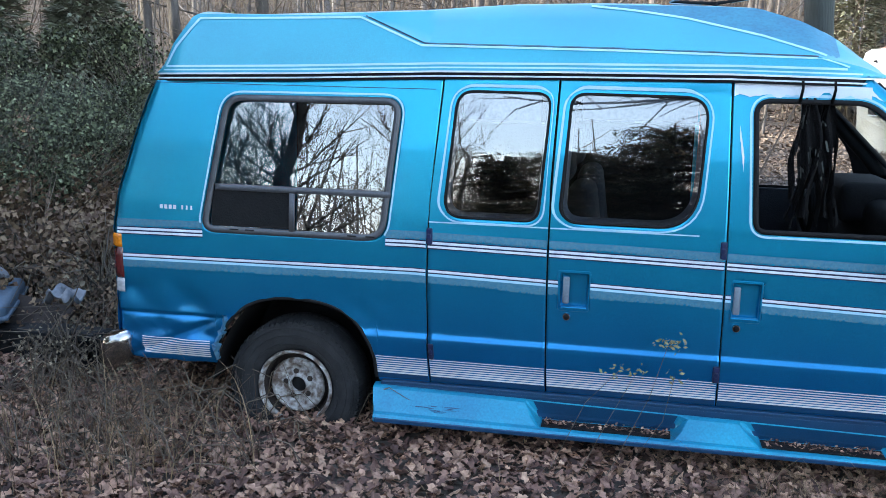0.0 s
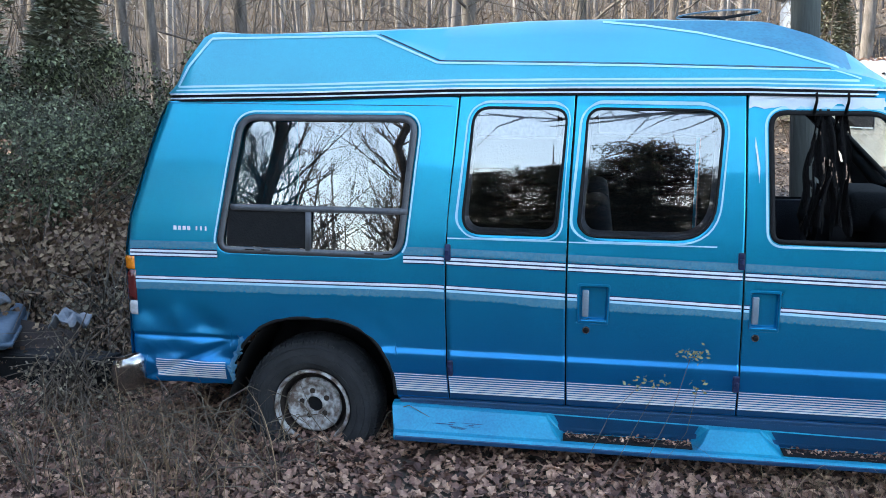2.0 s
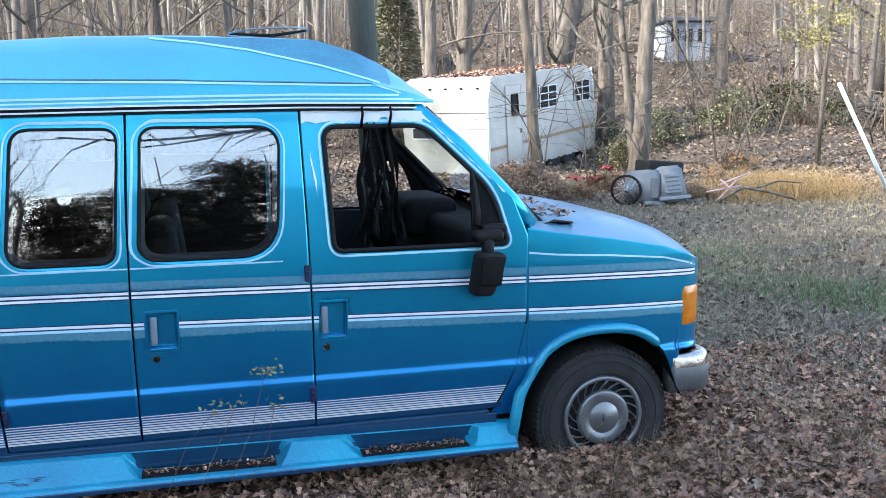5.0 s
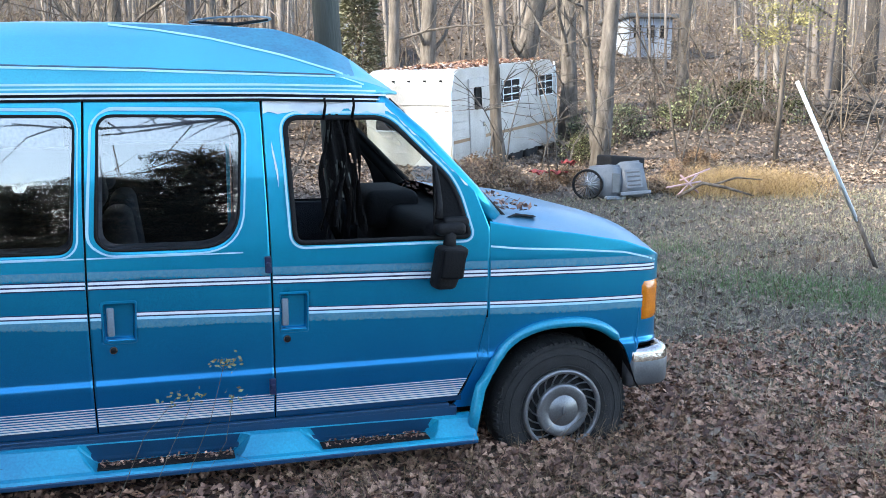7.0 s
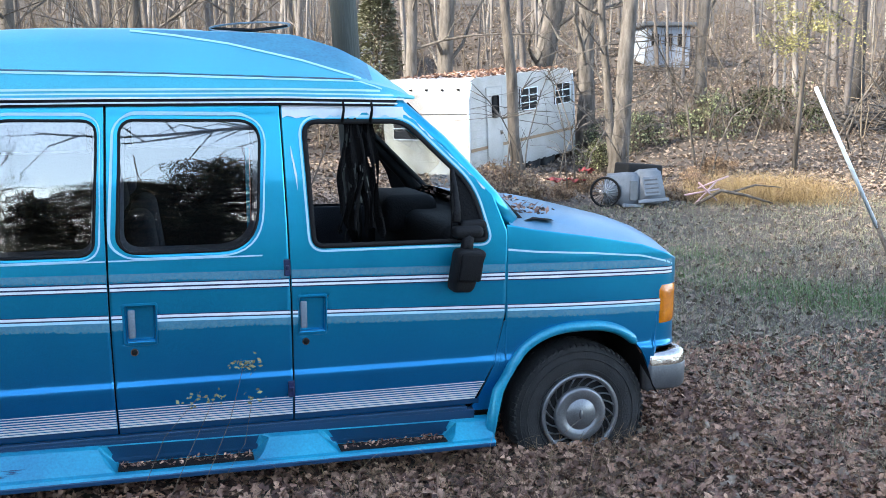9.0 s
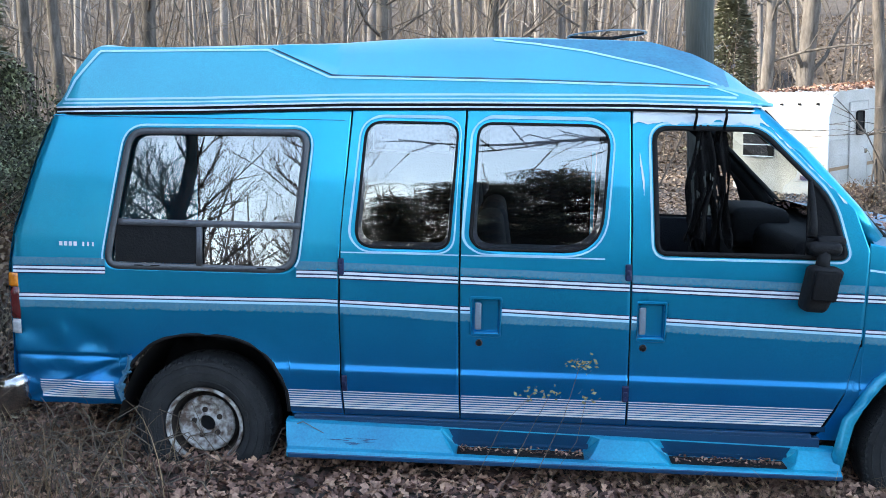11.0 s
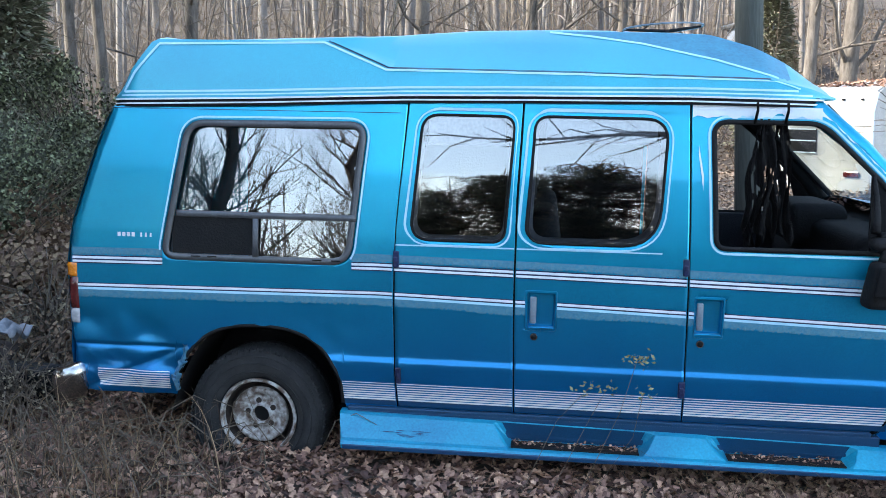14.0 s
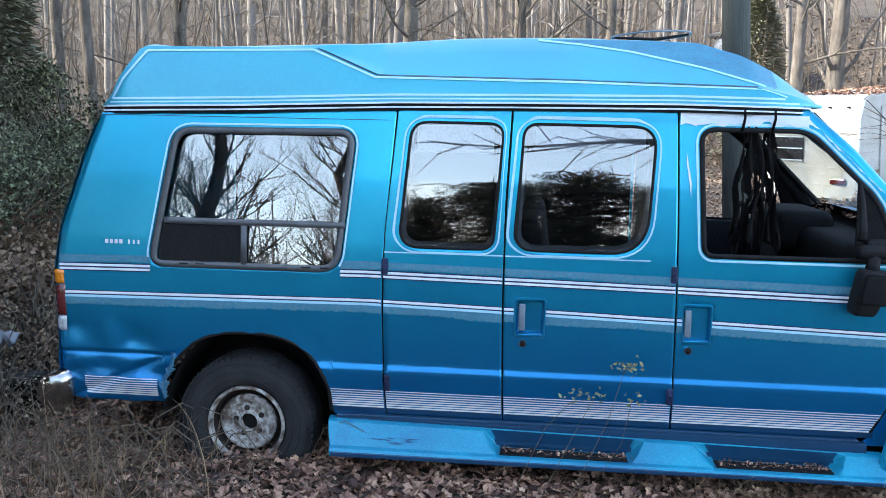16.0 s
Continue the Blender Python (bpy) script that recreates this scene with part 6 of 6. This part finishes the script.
grass("dry_grass", 2600, lambda r: (r.uniform(-4.5, 5.0), r.uniform(-2.6, 0.2)), 0.10, 25, GRASS, "thin dry grass among the leaves", 2.0)
# leaves caught in the step wells
for k, (x0, x1) in enumerate(((1.26, 1.82), (2.24, 2.73))):
    r3 = random.Random(40 + k)
    V, F = [], []
    for _ in range(190):
        p = Vector((r3.uniform(x0, x1), r3.uniform(-0.075, 0.0), 0.364 + r3.uniform(0, .014)))
        p.z -= 0.0045 * (p.x - 0.45)
        a = r3.uniform(0, 6.28)
        e = Vector((math.cos(a), math.sin(a), r3.gauss(0, .4))) * r3.uniform(.004, .013)
        u = Vector((-math.sin(a), math.cos(a), r3.gauss(0, .4))) * r3.uniform(.003, .008)
        b = len(V)
        V += [p - e, p + u, p + e, p - u]
        F.append((b, b + 1, b + 2, b + 3))
    tagged(part("step_litter", V, F, LEAF, None, "", False), "dead leaves caught in the running-board step", "leaves", "", "stuff")


# ---- weeds in front of the doors ----
def weed(stems, label, leaf=0.022, seed=1):
    r = random.Random(seed)
    w = thing("weed", label, "weed", "weeds by the van")
    for pts in stems:
        V, F = [], []
        tube(V, F, pts, [0.002] + [0.0013] * (len(pts) - 1), 5, False)
        part("weed_stem", V, F, BRIAR, w)
        tip = Vector(pts[-1])
        V, F = [], []
        for _ in range(44 if pts is stems[2] else 16):
            p = tip + Vector((r.gauss(0, .028), r.gauss(0, .02), r.gauss(0, .016)))
            e = Vector((r.gauss(0, 1), r.gauss(0, 1), r.gauss(0, .6))).normalized() * leaf * r.uniform(.6, 1.3)
            u = e.orthogonal() * .22
            b = len(V)
            V += [p, p + e * .5 + u, p + e, p + e * .5 - u]
            F.append((b, b + 1, b + 2, b + 3))
        tagged(part("sprig", V, F, SPRIG, w, "", False), kind="stuff")
    return w


SPRIG = material("yellow_green_leaf", (0.22, 0.23, 0.10), 0.6, 0, 30, (0.14, 0.15, 0.07), 1, 90, 0, 0, 0.5, 4, 0.4)
weed([[(1.29, -0.32, 0.2), (1.45, -0.28, 0.56), (1.585, -0.25, 0.705)], [(1.42, -0.3, 0.2), (1.56, -0.26, 0.5), (1.66, -0.24, 0.70)], [(1.55, -0.3, 0.22), (1.72, -0.26, 0.6), (1.785, -0.25, 0.838)], [(1.6, -0.3, 0.22), (1.78, -0.27, 0.5), (1.82, -0.25, 0.70)]], "thin weed with yellow-green leaf sprigs before the doors")

# ---- junk beside the van's tail ----
TARP = material("faded_blue_plastic", (0.10, 0.16, 0.23), 0.5, 0, 4, (0.06, 0.10, 0.15), 1, 50, 0.1)
PAPER = material("dirty_white_plastic", (0.34, 0.36, 0.40), 0.6, 0, 8, (0.2, 0.2, 0.21), 1, 60, 0.2)
junk = thing("plastic_slab", "faded blue plastic slab resting on dark beams", "junk", "", pose(-2.60, 0.62, 0.47, 4, 3, 24))
bpart("slab_top", rbox(-0.75, 0.55, -0.30, 0.32, 0.0, 0.13, 0.05, 4), TARP, junk, "", True)
bpart("slab_rim", rbox(-0.77, 0.565, -0.315, 0.335, 0.035, 0.06, 0.01), TARP, junk)
# support under the slab, coloured black so its shade is painted in
beam = thing("rotten_beam", "timber under the plastic slab, shade painted into its black", "timber", "", pose(-2.75, 0.62, 0.18, 0, 2, 20))
bpart("timber", rbox(-0.8, 0.5, -0.2, 0.15, 0.0, 0.29, 0.03), RUBBER, beam)

# extra black timber added where shade darkens the ground
beam = thing("rotten_beam", "added black timber standing in for shade by the van's tail", "timber", "", pose(-1.95, 0.72, 0.2, 0, -3, -14))
bpart("timber", rbox(-0.5, 0.62, -0.12, 0.12, 0.0, 0.2, 0.03), RUBBER, beam)
sheet = thing("weathered_board", "grey weathered board propped on the dark timber", "board", "", pose(-1.98, 0.78, 0.40, 38, 6, -8))
bpart("board_face", rbox(-0.30, 0.26, -0.12, 0.16, 0.0, 0.02, 0.006), RUSTDARK, sheet)


def crumple(name, x, y, z, w, d, mat, label, seed, lift=0.08):
    V, F = [], []
    n = 10
    for j in range(n + 1):
        for i in range(n + 1):
            u, v = i / n - .5, j / n - .5
            V.append((x + u * w + 0.02 * noise.noise(Vector((u * 6, v * 6, seed))), y + v * d, z + lift * noise.noise(Vector((u * 2.4, v * 2.4, seed + 3))) + 0.02 * noise.noise(Vector((u * 6, v * 6, seed)))))
    for j in range(n):
        for i in range(n):
            a = j * (n + 1) + i
            F.append((a, a + 1, a + n + 2, a + n + 1))
    ob = part(name, V, F, mat, None, "", True)
    ob.modifiers.new("thick", "SOLIDIFY").thickness = 0.006
    return tagged(ob, label, "litter")


crumple("plastic_sheet", -2.28, 0.80, 0.66, 0.22, 0.2, PAPER, "crumpled dirty white plastic sheet on the junk", 1)
crumple("plastic_sheet", -2.02, 0.06, 0.32, 0.34, 0.2, PAPER, "dirty white cloth lying under the blue slab", 4)
crumple("plastic_bag", -1.62, 0.62, 0.62, 0.16, 0.2, PAPER, "pale grey torn plastic bag in the brush", 7, 0.14)

# ---- low growth by the tail ----
BRIARLEAF = material("withered_briar_leaf", (0.23, 0.185, 0.13), 0.8, 0, 9, (0.09, 0.07, 0.05), 1, 60, 0, 0, 0.2, 4, 0.95)
B2 = bush("low_briar", -2.0, -0.6, leaf_cloud(5, 1500, (0.8, 0.6, 0.45), 0.6, 0.032), BRIARLEAF, "low sparse briar over dead leaves", "bush", "low briars", 0.8)
for x, y, t, s in ((-1.45, 0.3, 60, 0.9), (-1.7, 1.2, 120, 1.3), (-2.5, -1.1, 200, 0.7), (-3.2, -0.4, 20, 0.9), (-1.25, 1.9, 20, 1.4)):
    place_copy(B2, x, y, t, s)
BROWN = material("dead_brown_bramble_leaf", (0.33, 0.215, 0.14), 0.8, 0, 9, (0.17, 0.11, 0.07), 1, 60, 0, 0, 0.3, 4, 0.5)
B3 = bush("brown_bramble", 7.0, 11.0, leaf_cloud(8, 2600, (1.3, 1.0, 0.9), 0.8, 0.07), BROWN, "dead brown bramble heap before the trailer", "bush", "dead brambles", 0.72)
for x, y, t, s in ((8.0, 11.0, 70, 0.5), (8.9, 12.2, 160, 0.6), (6.0, 10.4, 250, 0.75), (11.2, 12.0, 30, 0.6), (12.6, 13.6, 100, 0.7), (7.6, 13.8, 300, 0.7), (9.9, 10.6, 10, 0.5)):
    place_copy(B3, x, y, t, s)
B4 = bush("green_bramble", 12.6, 17.6, leaf_cloud(12, 2600, (1.5, 1.1, 1.0), 0.9, 0.06), BUSH, "dull green bramble bank by the wood", "bush", "green brambles")
for x, y, t, s in ((15.2, 18.0, 60, 1.1), (17.8, 19.0, 140, 1.2), (10.8, 15.8, 240, 0.7)):
    place_copy(B4, x, y, t, s)

# arching saplings in the clearing's edge
def sapling(pts, r, label):
    t = thing("sapling", label, "sapling", "arching saplings")
    V, F = [], []
    tube(V, F, pts, [r * (1 - 0.7 * i / (len(pts) - 1)) for i in range(len(pts))], 6)
    part("sapling_stem", V, F, BARK_PALE, t)
    rr = random.Random(len(label) + int(pts[0][0] * 10))
    for _ in range(11):
        i = rr.randint(1, len(pts) - 2)
        p = Vector(pts[i])
        e = Vector((rr.gauss(0, .6), rr.gauss(0, .4), rr.uniform(-.1, .7)))
        V, F = [], []
        tube(V, F, [p, p + e * .5 + Vector((0, 0, .08)), p + e], [r * .4, r * .25, .003], 4)
        part("twig", V, F, BARK_PALE, t)


rs = random.Random(77)
for k in range(34):
    x, y = rs.uniform(9.6, 19.5), rs.uniform(12.5, 20.5)
    z = ground_z(x, y)
    h, sx = rs.uniform(1.2, 3.4), rs.choice((-1, -1, 1)) * rs.uniform(.9, 3.0)
    sapling([(x, y, z), (x + sx * .15, y, z + h * .45), (x + sx * .5, y + .1, z + h * .85), (x + sx, y + .2, z + h * rs.uniform(.8, 1.05)), (x + sx * 1.5, y + .2, z + h * rs.uniform(.6, 1.0))], rs.uniform(.014, .032), "bare arching sapling at the clearing's edge")

for k in range(9):
    x, y = rs.uniform(7.4, 10.4), rs.uniform(11.6, 13.2)
    z = ground_z(x, y)
    h, sx = rs.uniform(1.2, 2.6), rs.choice((-1, 1)) * rs.uniform(.3, 1.2)
    sapling([(x, y, z), (x + sx * .15, y, z + h * .45), (x + sx * .5, y + .1, z + h * .8), (x + sx * .8, y + .2, z + h), (x + sx * 1.2, y + .2, z + h * 1.1)], rs.uniform(.012, .024), "thin bare sapling before the trailer")

# leaves on hood edge, cowl and trailer roof
for nm, box, zf, cnt, sz, lb in (
    ("cowl_litter", (3.06, 3.36, 0.1, 1.7), lambda x, y: 1.385 + 0.02, 420, 0.02, "dead leaves gathered at the windscreen foot"),
):
    r4 = random.Random(8)
    V, F = [], []
    for _ in range(cnt):
        x, y = r4.uniform(box[0], box[1]), r4.uniform(box[2], box[3])
        p = Vector((x, y, zf(x, y) + r4.uniform(0, .03)))
        a = r4.uniform(0, 6.28)
        e, u = Vector((math.cos(a), math.sin(a), r4.gauss(0, .4))) * sz, Vector((-math.sin(a), math.cos(a), r4.gauss(0, .4))) * sz * .5
        b = len(V)
        V += [p - e, p + u, p + e, p - u]
        F.append((b, b + 1, b + 2, b + 3))
    tagged(part(nm, V, F, LEAF, None, "", False), lb, "leaves", "", "stuff")
r4 = random.Random(9)
V, F = [], []
for _ in range(700):
    p = tr.matrix_basis @ Vector((r4.uniform(0.4, 4.9), r4.uniform(0.02, 2.2), 2.785 + r4.uniform(0, .03)))
    a = r4.uniform(0, 6.28)
    e, u = Vector((math.cos(a), math.sin(a), r4.gauss(0, .4))) * .07, Vector((-math.sin(a), math.cos(a), r4.gauss(0, .4))) * .04
    b = len(V)
    V += [p - e, p + u, p + e, p - u]
    F.append((b, b + 1, b + 2, b + 3))
tagged(part("roof_litter", V, F, LEAF, None, "", False), "dead leaves on the trailer roof", "leaves", "", "stuff")

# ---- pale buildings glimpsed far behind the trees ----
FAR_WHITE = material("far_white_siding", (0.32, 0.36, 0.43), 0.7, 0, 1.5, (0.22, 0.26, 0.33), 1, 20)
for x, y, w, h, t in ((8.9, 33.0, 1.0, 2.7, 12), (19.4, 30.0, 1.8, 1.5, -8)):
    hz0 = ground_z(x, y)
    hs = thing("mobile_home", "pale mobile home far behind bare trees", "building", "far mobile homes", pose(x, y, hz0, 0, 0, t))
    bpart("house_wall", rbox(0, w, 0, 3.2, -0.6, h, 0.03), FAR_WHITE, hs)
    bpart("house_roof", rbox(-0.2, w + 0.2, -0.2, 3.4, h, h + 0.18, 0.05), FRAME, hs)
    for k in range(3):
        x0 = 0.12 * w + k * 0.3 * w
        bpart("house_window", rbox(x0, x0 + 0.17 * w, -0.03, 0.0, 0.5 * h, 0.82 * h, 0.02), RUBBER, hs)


# ---- matted and green grass in the clearing ----
MAT = material("grey_matted_grass", (0.46, 0.40, 0.30), 0.9, 0, 3, (0.28, 0.24, 0.18), 1, 40, 0, 0, 0.3, 4, 0.5)
LUSH = material("green_grass_patch", (0.15, 0.25, 0.085), 0.8, 0, 3, (0.09, 0.16, 0.055), 1, 40, 0, 0, 0.3, 4, 0.4)
grass("matted_grass", 22000, lambda r: (4.6 + 8 * r.random() ** 1.2, -1.4 + 8 * r.random()), 0.085, 51, MAT, "flattened grey dead grass in the clearing", 3.0)
grass("green_grass", 7000, lambda r: tuft(r, *r.choice([(7.36, 2.5), (7.5, 2.7), (7.2, 3.1), (6.95, 3.5), (7.2, 5.3), (8.1, 2.6), (6.3, 4.4)]), 0.42), 0.11, 52, LUSH, "patches of green grass in the clearing", 1.2)
grass("matted_grass", 900, lambda r: tuft(r, *r.choice([(3.35, -0.35), (3.75, -0.25), (3.0, -0.5), (2.1, -0.3), (4.2, -0.1)]), 0.22), 0.13, 53, GRASS, "dry grass matted against the front wheel", 2.2)

grass("dry_wisps", 2800, lambda r: (4.5 + 5.5 * r.random() ** 1.2, -1.6 + 6.5 * r.random()), 0.24, 54, GRASS, "thin dry grass stems arching over the clearing", 1.8)
grass("dry_wisps", 2600, lambda r: (r.uniform(2.2, 5.2), r.uniform(-2.4, -0.2)), 0.17, 55, GRASS, "tangled dry grass in front of the van", 2.0)

# ---- heap of cut brush by the track ----
rp = random.Random(5)
pile = thing("brush_pile", "dark heap of cut branches at the wood's edge", "brush pile", "", pose(20.6, 18.6, ground_z(20.6, 18.6)))
for _ in range(90):
    x, y, h = rp.gauss(0, 1.0), rp.gauss(0, .6), rp.uniform(.05, .8)
    e = Vector((rp.gauss(0, 1), rp.gauss(0, .5), rp.gauss(0, .25))).normalized() * rp.uniform(.5, 1.4)
    h *= max(0.15, 1 - abs(x) / 2.2)
    V, F = [], []
    tube(V, F, [Vector((x, y, h)) - e * .5, Vector((x, y, h + .06)), Vector((x, y, h)) + e * .5], [.03, .025, .01], 5)
    part("cut_branch", V, F, DARK_BARK if rp.random() < .7 else BARK_PALE, pile)

# ---- coloured rubbish before the trailer ----
REDCLOTH = material("faded_red_cloth", (0.32, 0.05, 0.05), 0.85, 0, 9, (0.18, 0.03, 0.03), 1, 60, 0.2)
PINK = material("pale_pink_plastic", (0.6, 0.42, 0.45), 0.6, 0, 9, None, 1, 60)
crumple("red_cloth", 8.75, 12.2, ground_z(8.75, 12.2) + 0.26, 0.30, 0.3, REDCLOTH, "faded red cloth heaped on brambles", 11, 0.12)
crumple("red_cloth", 8.1, 11.6, ground_z(8.1, 11.6) + 0.30, 0.22, 0.4, REDCLOTH, "scrap of faded red cloth in the brush", 13, 0.1)
crumple("red_cloth", 9.15, 12.6, ground_z(9.15, 12.6) + 0.38, 0.26, 0.2, REDCLOTH, "scrap of faded red cloth in the brush", 15, 0.12)
fr = thing("toy_frame", "pink plastic frame tangled with wire", "junk", "", pose(9.75, 9.6, ground_z(9.75, 9.6)))
for k, (p0, p1) in enumerate((((0, 0, 0.05), (0.45, 0.1, 0.42)), ((0.05, 0, 0.4), (0.4, 0, 0.1)), ((0.1, 0.1, 0.3), (0.6, 0, 0.5)), ((-0.2, 0, 0.2), (0.5, 0.1, 0.28)))):
    V, F = [], []
    tube(V, F, [p0, p1], [0.018, 0.014], 6)
    part("frame_bar", V, F, PINK, fr)
fl = thing("fallen_branch", "pale curved fallen branch on the leaves", "branch")
V, F = [], []
z0 = ground_z(10.4, 9.4)
tube(V, F, [(9.7, 9.5, z0 + 0.05), (10.1, 9.4, z0 + 0.28), (10.5, 9.3, z0 + 0.2), (11.0, 9.3, z0 + 0.06)], [0.03, 0.028, 0.024, 0.015], 7)
part("branch_stem", V, F, BARK_PALE, fl)
V, F = [], []
tube(V, F, [(10.3, 9.4, z0 + 0.25), (10.8, 9.5, z0 + 0.35), (11.3, 9.5, z0 + 0.3)], [0.02, 0.016, 0.008], 6)
part("branch_fork", V, F, BARK_PALE, fl)

# ---- small tree still in yellow-green leaf ----
lt = thing("leafy_sapling", "slender sapling still in yellow-green leaf", "tree", "", pose(14.5, 13.6, ground_z(14.5, 13.6)))
V, F = [], []
tube(V, F, [(0, 0, 0), (0.1, 0, 2), (0.3, 0, 4.6)], [0.06, 0.045, 0.015], 8)
part("trunk", V, F, BARK, lt)
OLIVE = material("olive_autumn_leaf", (0.27, 0.23, 0.09), 0.7, 0, 20, (0.15, 0.14, 0.06), 1, 60, 0, 0, 0.3, 4, 0.6)
cl = leaf_cloud(61, 3600, (1.1, 1.0, 2.0), 1.0, 0.055)
part_leaf = part("foliage", [Vector(v) + Vector((0.2, 0, 2.3)) for v in cl[0][0]], cl[0][1], OLIVE, lt, "", False)
tagged(part_leaf, kind="stuff")

B5 = bush("dead_thicket", -2.4, 1.5, leaf_cloud(21, 5000, (1.0, 0.8, 0.8), 0.8, 0.04), BROWN, "dark dead bramble thicket beside the van's tail", "bush", "dead thickets")
for x, y, t, s in ((-3.6, 1.4, 90, 1.0), (-1.9, 2.6, 180, 1.1), (-3.0, 2.6, 270, 1.2), (-1.55, 1.1, 30, 0.6), (-4.6, 0.8, 130, 0.9)):
    place_copy(B5, x, y, t, s)

# brown bramble canes arching under the van's tail
rb = random.Random(91)
V, F = [], []
for _ in range(150):
    x, y = rb.gauss(-0.75, 0.45), rb.uniform(-0.75, 0.15)
    z = ground_z(x, y)
    a, L, h = rb.uniform(0, 6.28), rb.uniform(0.2, 0.6), rb.uniform(0.08, 0.34)
    dx, dy = math.cos(a) * L, math.sin(a) * L * 0.5
    tube(V, F, [(x, y, z), (x + dx * .3, y + dy * .3, z + h * .8), (x + dx * .65, y + dy * .65, z + h), (x + dx, y + dy, z + h * rb.uniform(.2, .9))], [.0035, .003, .0024, .0012], 4, False)
tagged(part("bramble_canes", V, F, BRIAR), "dry brown bramble canes tangled under the van's tail", "brambles", "", "stuff")
